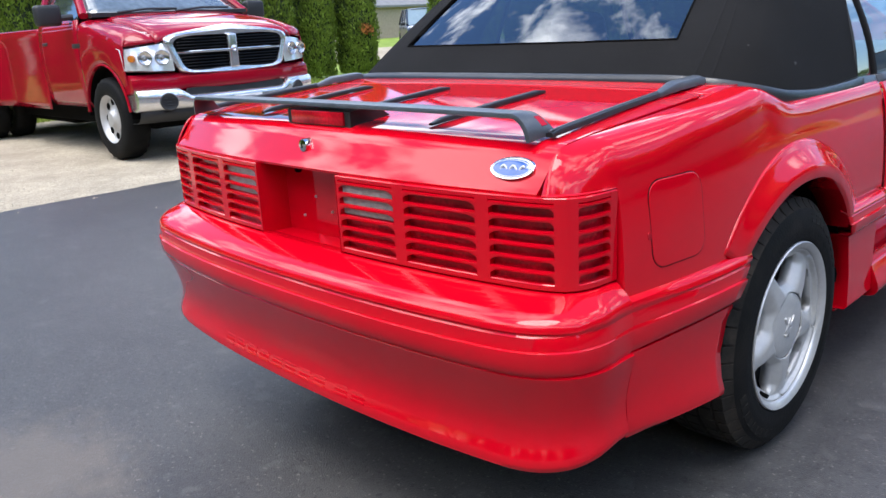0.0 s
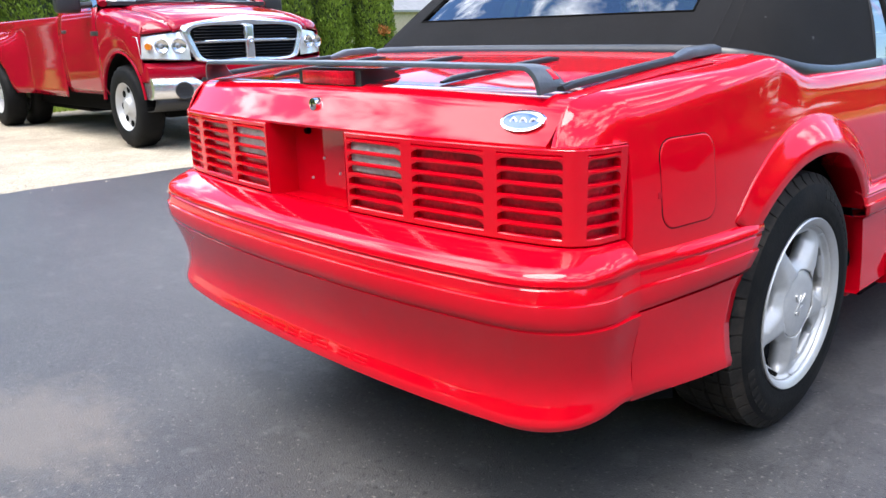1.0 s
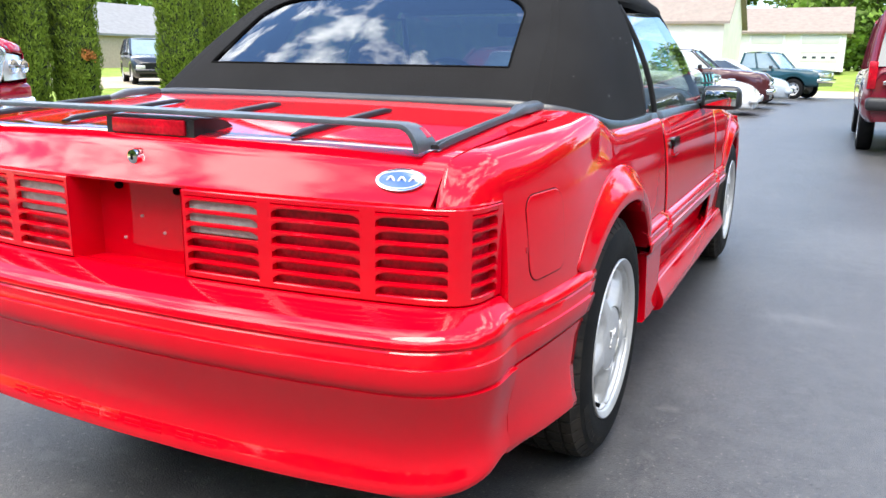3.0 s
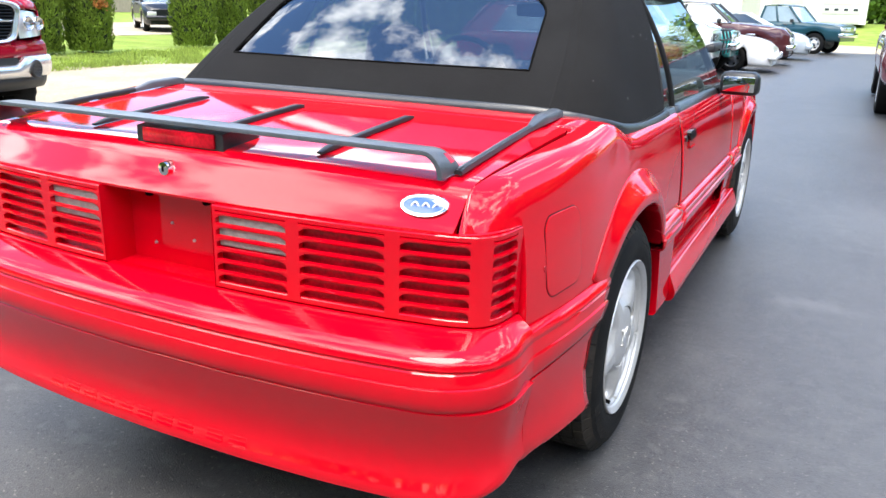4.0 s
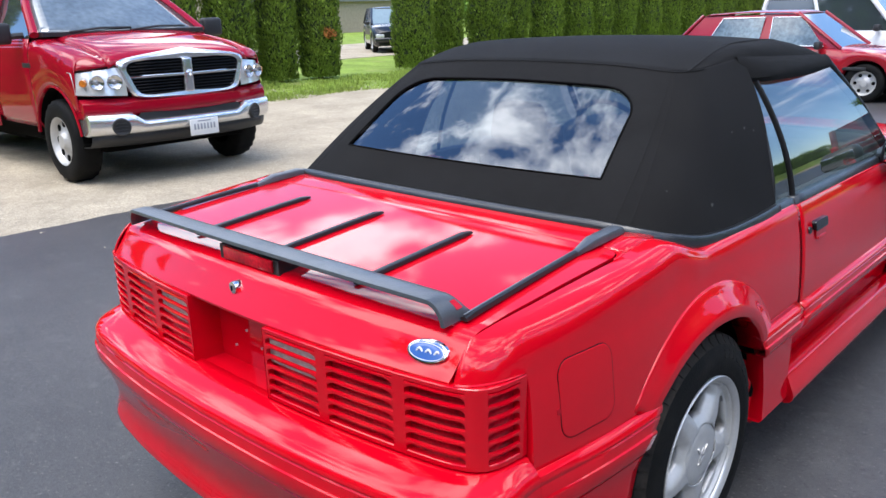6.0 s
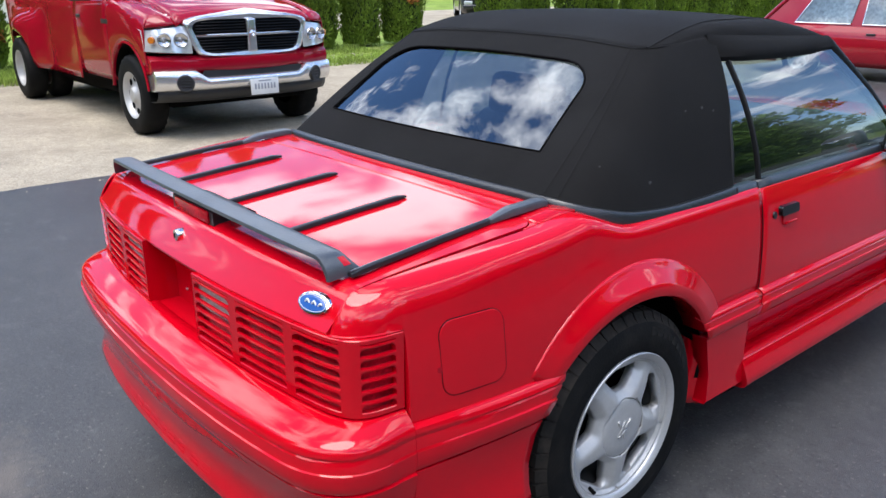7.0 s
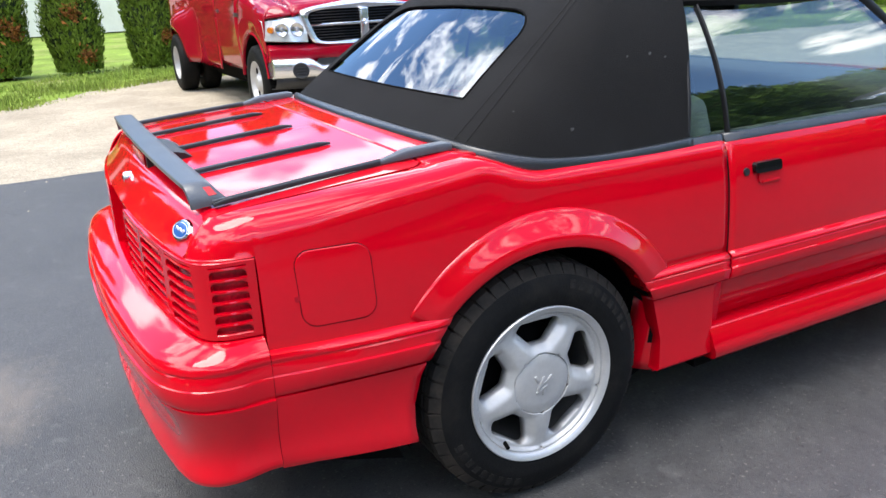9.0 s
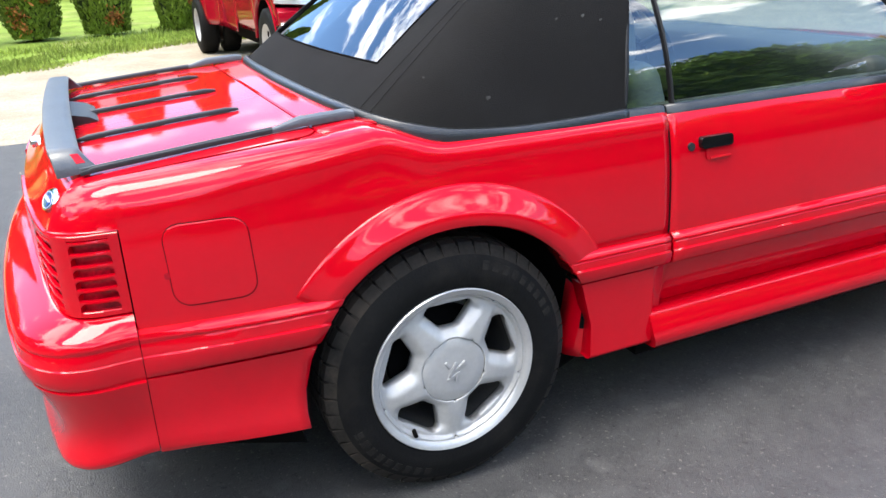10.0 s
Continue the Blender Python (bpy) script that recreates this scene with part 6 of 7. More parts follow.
# arch lips
for sgn in (-1, 1):
    rows = []
    for a in span(8, 176, 30):
        c, s = math.cos(radians(a)), math.sin(radians(a))
        rows.append([tp(FA + q * c, sgn * yy, 0.42 + q * s) for q, yy in ((0.487, 0.955), (0.487, 0.978), (0.491, 0.986), (0.503, 0.986), (0.519, 0.976))])
    link_mesh("arch_lip", *grid(rows), TRUCK_RED, truck, flip=sgn > 0)
    rows = [[tp(FA + 0.49 * math.cos(radians(a)), sgn * yy, 0.42 + 0.49 * math.sin(radians(a))) for yy in (0.45, 0.968)] for a in span(0, 180, 18)]
    link_mesh("wheel_well", *grid(rows), DARK, truck)
# doors and cab
def cab(x, y, z):
    return tp(x + 0.28, y, z)


rows = [[(x, -w, z) for w, z in ((0.92, 0.50), (0.955, 0.56), (0.972, 0.75), (0.985, 0.95), (0.982, 1.10), (0.965, 1.24), (0.94, 1.345))] for x in span(-7.735, -6.66, 10)]
truck_panel("cab_door", rows, flip=True)
# glasshouse
LOWER = [(-6.90, 0.90, 1.38), (-7.05, 0.93, 1.345), (-7.98, 0.93, 1.345), (-8.06, 0.86, 1.345)]
UPPER = [(-7.62, 0.66, 1.865), (-7.70, 0.70, 1.86), (-8.00, 0.72, 1.86), (-8.03, 0.66, 1.86)]
for sgn in (-1, 1):
    for a, b in ((0, 0), (2, 2)):
        p, q = LOWER[a], UPPER[b]
        solid("cab_pillar", tube([cab(p[0], sgn * p[1], p[2]), cab((p[0] + q[0]) / 2, sgn * ((p[1] + q[1]) / 2 + 0.015), (p[2] + q[2]) / 2), cab(q[0], sgn * q[1], q[2])], 0.045, 8, (1.0, 0.8)), TRUCK_RED, truck)
    link_mesh("door_glass", [cab(-6.98, sgn * 0.925, 1.35), cab(-7.95, sgn * 0.925, 1.345), cab(-7.98, sgn * 0.71, 1.855), cab(-7.66, sgn * 0.685, 1.86)], [(0, 1, 2, 3)], AUTO_GLASS, truck, flip=sgn < 0)
    mb = box_bm((0.12, 0.24, 0.20), cab(-7.13, sgn * 1.16, 1.40), 0.035, 3)
    mirror = part("door_mirror", mb, BLACK_PLASTIC, truck, "black tow mirror")
    solid("mirror_arm", tube([cab(-7.10, sgn * 0.93, 1.38), cab(-7.12, sgn * 1.08, 1.37)], 0.03, 8), BLACK_PLASTIC, mirror)
    part("door_handle", box_bm((0.14, 0.03, 0.035), cab(-7.83, sgn * 0.985, 1.13), 0.01), BLACK_PLASTIC, truck)
    part("side_badge", box_bm((0.20, 0.012, 0.045), cab(-6.98, sgn * 0.99, 1.10), 0.004), BLACK_PLASTIC, truck)
rows = [[cab(x, y, z + 0.03 * (1 - (y / 0.72) ** 2)) for x, z in ((-7.60, 1.855), (-7.64, 1.885), (-7.8, 1.90), (-8.0, 1.895), (-8.05, 1.86))] for y in span(-0.72, 0.72, 13)]
panel("cab_roof", grid(rows), TRUCK_RED, truck, flip=True)
rows = [[cab(lerp(-6.90, -7.62, t) + 0.12 * (1 - u * u) * (1 - t * 0.4), u * lerp(0.88, 0.66, t), lerp(1.375, 1.862, t)) for t in span(0, 1, 7)] for u in span(-1, 1, 13)]
panel("windscreen", grid(rows), TRUCK_SCREEN, truck, thick=0.006)
link_mesh("rear_glass", [cab(-8.06, -0.8, 1.36), cab(-8.06, 0.8, 1.36), cab(-8.03, 0.66, 1.85), cab(-8.03, -0.66, 1.85)], [(0, 1, 2, 3)], AUTO_GLASS, truck)
solid("cowl", prism([(-6.71, 1.34), (-6.52, 1.35), (-6.52, 1.388), (-6.71, 1.40)], YC - 0.86, YC + 0.86, "y"), BLACK_PLASTIC, truck)
for y0, y1 in ((-0.60, 0.05), (0.02, 0.66)):
    solid("wiper", tube([cab(-6.80, y0, 1.40), cab(-6.83, (y0 + y1) / 2, 1.43), cab(-6.84, y1, 1.425)], 0.012, 6), BLACK_PLASTIC, truck)
# load bed with wide rear wings
for sgn in (-1, 1):
    rows = []
    for x in span(-10.85, -7.75, 40):
        d = abs(x - (RA + 0.03))
        bulge = 0.19 * (0.5 + 0.5 * math.cos(math.pi * min(1, d / 0.80))) ** 0.55 if d < 0.80 else 0.0
        lo = arch_z(x, 0.44, RA, 0.47)
        row = []
        for t in span(0, 1, 12):
            z = lerp(lo, 1.27, t)
            k = 1.0 if z < 0.98 else max(0.0, 1 - ((z - 0.98) / 0.16)) ** 0.5
            row.append(tp(x, sgn * (0.965 + bulge * k), z))
        row += [tp(x, sgn * 0.95, 1.29), tp(x, sgn * 0.87, 1.29), tp(x, sgn * 0.87, 0.85)]
        rows.append(row)
    panel("bed_side", grid(rows), TRUCK_RED, truck, flip=sgn < 0)
part("bed_floor", box_bm((3.0, 1.75, 0.06), tp(-9.32, 0, 0.85), 0.01), BLACK_PLASTIC, truck)
part("tailgate", box_bm((0.07, 1.90, 0.55), tp(-10.87, 0, 1.02), 0.02), TRUCK_RED, truck)
part("bed_front", box_bm((0.05, 1.86, 0.5), tp(-7.80, 0, 1.05), 0.01), TRUCK_RED, truck)
part("chassis", box_bm((4.9, 1.50, 0.40), tp(-8.2, 0, 0.50), 0.02), DARK, truck)
part("rear_axle_housing", box_bm((2.7, 1.35, 0.26), tp(-9.35, 0, 0.36), 0.05), DARK, truck)
part("engine_bay", box_bm((1.15, 1.66, 0.46), tp(-6.30, 0, 0.86), 0.04), DARK, truck)
part("cab_inner", box_bm((1.0, 1.8, 0.85), tp(-7.2, 0, 0.92), 0.04), DARK, truck)
# nose: red fascia under the lamps
def nose_x(y):
    return -5.385 - 0.20 * abs(y / 0.96) ** 2.6


rows = []
for y in span(-0.965, 0.965, 41):
    x = nose_x(y)
    rows.append([tp(x - 0.06, y, 0.645), tp(x - 0.028, y, 0.675), tp(x - 0.020, y, 0.72), tp(x - 0.03, y, 0.775), tp(x - 0.08, y, 0.815), tp(x - 0.20, y, 0.83)])
ends = [[(-5.74, YC + sg * 0.978, p[2]) for p in rows[k]] for k, sg in ((0, -1), (-1, 1))]
panel("nose_fascia", grid([ends[0]] + rows + [ends[1]]), TRUCK_RED, truck)
rows = []
for y in span(-0.955, 0.955, 61):
    x = nose_x(y) + 0.035
    cut = 0.055 * min(1, max(0, (0.60 - abs(y)) / 0.10))
    zt = 0.682 - cut * 1.35
    zb = 0.488
    rows.append([tp(x - 0.10, y, zb - 0.005), tp(x - 0.055, y, zb), tp(x - 0.022, y, lerp(zb, zt, 0.14)), tp(x - 0.004, y, lerp(zb, zt, 0.34)), tp(x + 0.004, y, lerp(zb, zt, 0.58)), tp(x - 0.002, y, lerp(zb, zt, 0.80)), tp(x - 0.014, y, lerp(zb, zt, 0.94)), tp(x - 0.034, y, zt), tp(x - 0.09, y, zt + 0.003)])
ends = [[(-5.75 + (p[0] + 5.6) * 0.2, YC + sg * 0.968, lerp(p[2], 0.60, 0.12)) for p in rows[k]] for k, sg in ((0, -1), (-1, 1))]
panel("chrome_bumper", grid([ends[0]] + rows + [ends[1]]), DULL_CHROME, truck, "chrome bumper with round fog lamp openings")
rows = []
for y in span(-0.93, 0.93, 31):
    x = nose_x(y) - 0.0
    rows.append([tp(x - 0.24, y, 0.365), tp(x - 0.15, y, 0.37), tp(x - 0.09, y, 0.385), tp(x - 0.05, y, 0.43), tp(x - 0.03, y, 0.490)])
panel("air_dam", grid(rows), BLACK_PLASTIC, truck)
solid("bumper_slot", prism([(-0.56, 0.60), (0.56, 0.60), (0.52, 0.672), (-0.52, 0.672)], 0, 0.02, "x"), BLACK_PLASTIC, truck, matrix=Matrix.Translation((-5.45, YC, GZ)))
for sgn in (-1, 1):
    y = sgn * 0.715
    x = nose_x(y) + 0.037
    fog = solid("fog_lamp", lathe([(0.006, 0.0), (0.006, 0.058), (0.010, 0.072), (0.004, 0.082), (-0.03, 0.082)], "x", 24), BLACK_PLASTIC, truck, "", matrix=pose(x, YC + y, 0.565 + GZ, 0, 0, sgn * 22))
    for k in range(3):
        bm = box_bm((0.01, 0.10, 0.006), (0, 0, 0))
        bmesh.ops.transform(bm, matrix=pose(x + 0.010, YC + y, 0.565 + GZ + (k - 1) * 0.03, 0, 0, sgn * 22), verts=bm.verts)
        part("fog_slat", bm, TRIM, fog)
# headlamps
for sgn in (-1, 1):
    rows = []
    for u in span(0, 1, 10):
        y = lerp(0.602, 0.985, u)
        x = -5.475 - 0.045 * u - 0.17 * u**3
        z0, z1 = lerp(0.825, 0.850, u), lerp(1.105, 1.060, u)
        rows.append([tp(x - 0.06, sgn * y, z0), tp(x, sgn * y, z0 + 0.012), tp(x + 0.004 - 0.02, sgn * y, lerp(z0, z1, 0.5)), tp(x - 0.05, sgn * y, z1 - 0.012), tp(x - 0.12, sgn * y, z1)])
    hl = link_mesh("headlamp", *grid(rows), CLEAR_PLASTIC, truck, "clear headlamp with two bright reflectors", flip=sgn < 0)
    for y, r in ((0.70, 0.062), (0.84, 0.060)):
        u = (y - 0.602) / 0.383
        x = -5.475 - 0.045 * u - 0.17 * u**3 - 0.012
        solid("reflector", lathe([(0.0, 0.001), (0.012, r * 0.35), (0.022, r * 0.9), (0.030, r), (0.02, r * 1.08)], "x", 24), LAMP_BOWL, hl, matrix=pose(x + 0.008, YC + sgn * y, 0.965 + GZ, 0, 0, sgn * 18))
        solid("bulb", lathe([(0.01, 0.0), (0.03, 0.009), (0.0, 0.014)], "x", 12), CLEAR_PLASTIC, hl, matrix=pose(x + 0.006, YC + sgn * y, 0.965 + GZ, 0, 0, sgn * 18))
    solid("turn_lens", lathe([(0.004, 0.0), (0.006, 0.03), (-0.02, 0.035)], "x", 12), AMBER, hl, matrix=pose(-5.60, YC + sgn * 0.945, 0.965 + GZ, 0, 0, sgn * 40))
# grille: black slats in a chrome frame with a cross
gx = -5.43
part("grille_back", box_bm((0.04, 1.16, 0.30), tp(gx - 0.07, 0, 0.985), 0.01), DARK, truck)
def signed_power(a, p):
    return math.copysign(abs(a) ** p, a)


loop = []
for k in range(88):
    a = math.tau * k / 88
    up = math.sin(a) > 0
    z = 0.982 + (0.158 if up else 0.170) * signed_power(math.sin(a), 0.30)
    y = lerp(0.520, 0.612, min(1, max(0, (z - 0.812) / 0.25))) * signed_power(math.cos(a), 0.24)
    loop.append((y, z + (0.026 * (1 - abs(y / 0.6) ** 1.5) if up else 0.0)))
n = len(loop)
rows = []
for k in range(n):
    y, z = loop[k]
    cy, cz = y * 0.0, 0.98
    d = Vector((y - cy, (z - cz))).normalized() if True else None
    top = max(0.0, (z - 1.05) / 0.1)
    wo = 0.046 + 0.026 * min(1.0, top)
    x = gx - 0.028 * abs(y / 0.6) ** 2 - (z - 0.81) * 0.08
    rows.append([tp(x - 0.06, y + d.x * wo, z + d.y * wo), tp(x - 0.005, y + d.x * wo * 0.8, z + d.y * wo * 0.8), tp(x + 0.012, y + d.x * wo * 0.3, z + d.y * wo * 0.3), tp(x + 0.006, y - d.x * 0.026, z - d.y * 0.026), tp(x - 0.06, y - d.x * 0.036, z - d.y * 0.036)])
link_mesh("grille_frame", *grid(rows, closed_u=True), DULL_CHROME, truck, "broad chrome grille frame")
for k in range(11):
    z = 0.838 + k * 0.0275
    half = 0.555 if 0.89 < z < 1.10 else 0.50
    part("grille_slat", box_bm((0.02, 2 * half, 0.010), tp(gx - 0.045, 0, z), 0.003), GLOSS_BLACK, truck)
part("grille_post", box_bm((0.05, 0.095, 0.32), tp(gx - 0.005, 0, 0.985), 0.018, 3), DULL_CHROME, truck)
for sgn in (-1, 1):
    bm = box_bm((0.03, 0.54, 0.028), (0, 0, 0), 0.009, 2)
    bmesh.ops.transform(bm, matrix=pose(*tp(gx - 0.03, sgn * 0.31, 0.995), 0, 0, sgn * 8), verts=bm.verts)
    part("grille_bar", bm, DULL_CHROME, truck)
solid("nose_emblem", lathe([(0.0, 0.001), (0.012, 0.02), (0.006, 0.034), (-0.01, 0.036)], "x", 8), CHROME, truck, matrix=Matrix.Translation(tp(gx + 0.02, 0, 1.0)))
plate = part("number_plate", box_bm((0.012, 0.305, 0.155), tp(-5.335, 0.055, 0.49), 0.004), PLATE_WHITE, truck, "white number plate with plain dark bars")
for k in range(7):
    part("plate_bar", box_bm((0.004, 0.018, 0.055), tp(-5.328, -0.05 + k * 0.035, 0.495), 0.001), PLATE_INK, plate)
part("plate_line", box_bm((0.004, 0.14, 0.012), tp(-5.328, 0.055, 0.548), 0.001), PLATE_INK, plate)
# wheels: single in front, paired behind
for x, ys in ((FA, (0.86,)), (RA, (1.035, 0.72))):
    for k, yy in enumerate(ys):
        for sgn in (-1, 1):
            m = Matrix.Translation((x, YC + sgn * yy, TR + GZ)) @ (Matrix.Identity(4) if sgn < 0 else Matrix.Rotation(math.pi, 4, "Z"))
            road_wheel(truck, m, TR, 0.25, 0.232, 0.10 if x == RA else 0.0, 8, rim_mat=ALLOY)

# ---------------------------------------------------------------- other parked vehicles
def paint(name, c, metal=0.0):
    return material(name, c, rough=0.35, vary=0.05, scale=2, coat=1.0, metal=metal, spec=0.1)


def parked_car(name, label, m, L, W, deck, roof, body, wheel_r, axles, clear=0.24, bumper=None, glass_mat=None, splits=(), roof_mat=None, belt_in=0.04, roof_in=0.20, box=False, grille=None, lamps="square", category="car", trim=None, side_strip=None, rim_mat=None, solid_tail=False, post=0.045):
    """A parked car. Local x ahead, y left, z up. deck: (x, z) along the top of the body from tail to nose;
    roof: (x, z) at the foot of the rear glass, the roof's rear and front, and the foot of the windscreen."""
    car = empty(name, m, label=label, category=category)
    bumper = bumper or body
    h = W / 2
    x_t, x_n = deck[0][0], deck[-1][0]
    dx, dz = [p[0] for p in deck], [p[1] for p in deck]
    rows = []
    for x in span(x_t, x_n, 64):
        e = min((x - x_t), (x_n - x)) / 0.45
        w = h * (1 - (0.10 if box else 0.22) * max(0.0, 1 - e) ** 2.2)
        top = smooth_table(x, dx, dz)
        lo = clear
        for ax in axles:
            lo = arch_z2(x, lo, ax, wheel_r)
        lo = min(lo, top - 0.08)
        half = [(w * 0.93, lo), (w * 0.985, lerp(lo, top, 0.14)), (w, lerp(lo, top, 0.42)), (w * 0.992, lerp(lo, top, 0.66)), (w * 0.965, lerp(lo, top, 0.86)), (w * 0.92, top - 0.018), (w * 0.84, top), (w * 0.45, top + 0.018), (0.0, top + 0.024)]
        rows.append([(x, -y, z) for y, z in half] + [(x, y, z) for y, z in reversed(half[:-1])])
    b = link_mesh("body", *grid(rows), body, car)
    sm = b.modifiers.new("thickness", "SOLIDIFY")
    sm.thickness, sm.offset = 0.02, -1
    b.data.flip_normals()
    # door gaps and sill line
    for sgn in (-1, 1):
        (xa, _), (_, _), (_, _), (xb, _) = roof
        cuts = [lerp(xa, xb, a) for a in splits] + [xb - 0.12]
        for cx in cuts:
            if any(abs(cx - ax) < wheel_r * 1.25 for ax in axles):
                continue
            top = smooth_table(cx, dx, dz)
            e = min((cx - x_t), (x_n - cx)) / 0.45
            w = h * (1 - (0.10 if box else 0.22) * max(0.0, 1 - e) ** 2.2)
            pts = [(cx, sgn * w * q, lerp(clear, top, u)) for q, u in ((0.972, 0.08), (0.986, 0.14), (1.0, 0.42), (0.992, 0.66), (0.965, 0.86), (0.935, 0.95))]
            solid("door_gap", tube(pts, 0.006, 6), DARK, car)
        low = clear + 0.10
        solid("sill_line", tube([(x, sgn * h * 0.984, low) for x in (axles[0] + wheel_r * 1.25, axles[1] - wheel_r * 1.25)], 0.010, 6), DARK, car)
    # close the ends
    for x, r in ((x_t, rows[0]), (x_n, rows[-1])):
        link_mesh("end_panel", r, [tuple(range(len(r)))], body, car, flip=x < 0)
    part("underbody", box_bm((L * 0.93, W * 0.80, 0.30), ((x_t + x_n) / 2, 0, clear + 0.18), 0.03), DARK, car)
    # glasshouse
    (x0, z0), (x1, z1), (x2, z2), (x3, z3) = roof
    yb, yt = h - belt_in - 0.03, h - roof_in
    gm = glass_mat or AUTO_GLASS
    P = lambda x, y, z: (x, y, z)
    link_mesh("rear_glass", [P(x0, -yb, z0), P(x0, yb, z0), P(x1, yt, z1), P(x1, -yt, z1)], [(3, 2, 1, 0)], gm, car)
    link_mesh("windscreen", [P(x3, -yb, z3), P(x3, yb, z3), P(x2, yt, z2), P(x2, -yt, z2)], [(0, 1, 2, 3)], gm, car)
    edges = [0.0] + list(splits) + [1.0]
    for sgn in (-1, 1):
        for a, c in zip(edges, edges[1:]):
            lo_a, lo_c = lerp(x0, x3, a), lerp(x0, x3, c)
            hi_a, hi_c = lerp(x1, x2, a), lerp(x1, x2, c)
            link_mesh("tail_panel" if solid_tail and a == 0.0 else "side_window", [(lo_a + 0.05, sgn * (yb + 0.002), lerp(z0, z3, a)), (lo_c - 0.05, sgn * (yb + 0.002), lerp(z0, z3, c)), (hi_c - 0.03, sgn * (yt + 0.002), lerp(z1, z2, c) - 0.02), (hi_a + 0.03, sgn * (yt + 0.002), lerp(z1, z2, a) - 0.02)], [(0, 1, 2, 3)], body if solid_tail and a == 0.0 else gm, car, flip=sgn < 0)
        for a in edges:
            lo_x, hi_x = lerp(x0, x3, a), lerp(x1, x2, a)
            solid("pillar", tube([(lo_x, sgn * yb, lerp(z0, z3, a)), (lerp(lo_x, hi_x, 0.5), sgn * (lerp(yb, yt, 0.5) + 0.012), lerp(lerp(z0, z3, a), lerp(z1, z2, a), 0.5)), (hi_x, sgn * yt, lerp(z1, z2, a))], post if a in (0.0, 1.0) else post * 0.78, 8), roof_mat or body, car)
        if trim:
            solid("window_trim", tube([(x0, sgn * (yb + 0.045), z0 + 0.01), (x1, sgn * (yt + 0.045), z1 - 0.01), (x2, sgn * (yt + 0.045), z2 - 0.01), (x3, sgn * (yb + 0.045), z3 + 0.01), (x0, sgn * (yb + 0.045), z0 + 0.01)], 0.007, 6), trim, car)
        mb = box_bm((0.10, 0.18, 0.12), (x3 - 0.30, sgn * (h + 0.07), z3 + 0.05), 0.03, 2)
        part("door_mirror", mb, BLACK_PLASTIC, car)
        if side_strip:
            part("side_strip", box_bm((L * 0.62, 0.02, 0.05), ((x_t + x_n) / 2, sgn * (h + 0.002), side_strip[0]), 0.008), side_strip[1], car)
        for x in (lerp(x0, x3, 0.30), lerp(x0, x3, 0.66)):
            part("door_handle", box_bm((0.14, 0.025, 0.03), (x, sgn * (h + 0.004), min(z0, z3) - 0.10), 0.008), trim or BLACK_PLASTIC, car)
    rr = []
    for y in span(-yt - 0.02, yt + 0.02, 13):
        u = abs(y) / (yt + 0.02)
        rr.append([(x, y, z + 0.035 * (1 - u**3)) for x, z in ((x1 - 0.03, z1 - 0.03), (lerp(x1, x2, 0.06), z1 + 0.005), (lerp(x1, x2, 0.5), (z1 + z2) / 2 + 0.03), (lerp(x1, x2, 0.94), z2 + 0.005), (x2 + 0.03, z2 - 0.03))])
    panel("roof", grid(rr), roof_mat or body, car, flip=True)
    # bumpers, lamps, grille
    zb = clear + 0.22
    part("front_bumper", box_bm((0.20, W * 0.97, 0.16), (x_n + 0.02, 0, zb), 0.05, 3), bumper, car)
    part("rear_bumper", box_bm((0.20, W * 0.97, 0.16), (x_t - 0.02, 0, zb), 0.05, 3), bumper, car)
    top_n = dz[-1]
    for sgn in (-1, 1):
        if lamps == "round":
            solid("headlamp", lathe([(0.02, 0.0), (0.015, 0.06), (0.0, 0.09), (-0.08, 0.095)], "x", 20, (x_n + 0.01, sgn * h * 0.70, top_n - 0.10)), CLEAR_PLASTIC, car)
        else:
            part("headlamp", box_bm((0.10, W * 0.17, 0.13), (x_n - 0.02, sgn * h * 0.74, top_n - 0.10), 0.025, 2), CLEAR_PLASTIC, car)
        part("marker_lens", box_bm((0.16, 0.03, 0.05), (x_n - 0.35, sgn * (h * 0.93), top_n - 0.14), 0.008), AMBER, car)
        part("tail_lamp", box_bm((0.06, W * 0.14, 0.20), (x_t + 0.0, sgn * h * 0.80, dz[0] - 0.16), 0.015), RED_LENS, car)
    if grille:
        part("grille", box_bm((0.06, W * 0.52, 0.15), (x_n + 0.005, 0, top_n - 0.11), 0.015), grille, car)
        for k in range(4):
            part("grille_bar", box_bm((0.02, W * 0.50, 0.012), (x_n + 0.04, 0, top_n - 0.16 + k * 0.034), 0.003), CHROME, car)
    for ax in axles:
        for sgn in (-1, 1):
            mm = Matrix.Translation((ax, sgn * (h - 0.11), wheel_r)) @ (Matrix.Identity(4) if sgn < 0 else Matrix.Rotation(math.pi, 4, "Z"))
            road_wheel(car, mm, wheel_r, 0.20, wheel_r * 0.62, 0.0, 6, False, rim_mat or ALLOY, 32)
    return car


def arch_z2(x, low, cx, r):
    q = r * 1.16
    d = abs(x - cx)
    return max(low, r + math.sqrt(max(0, q * q - d * d))) if d < q else low


def spot(x, y, turn=0.0):
    return pose(x, y, ground_z(x, y), 0, 0, turn)


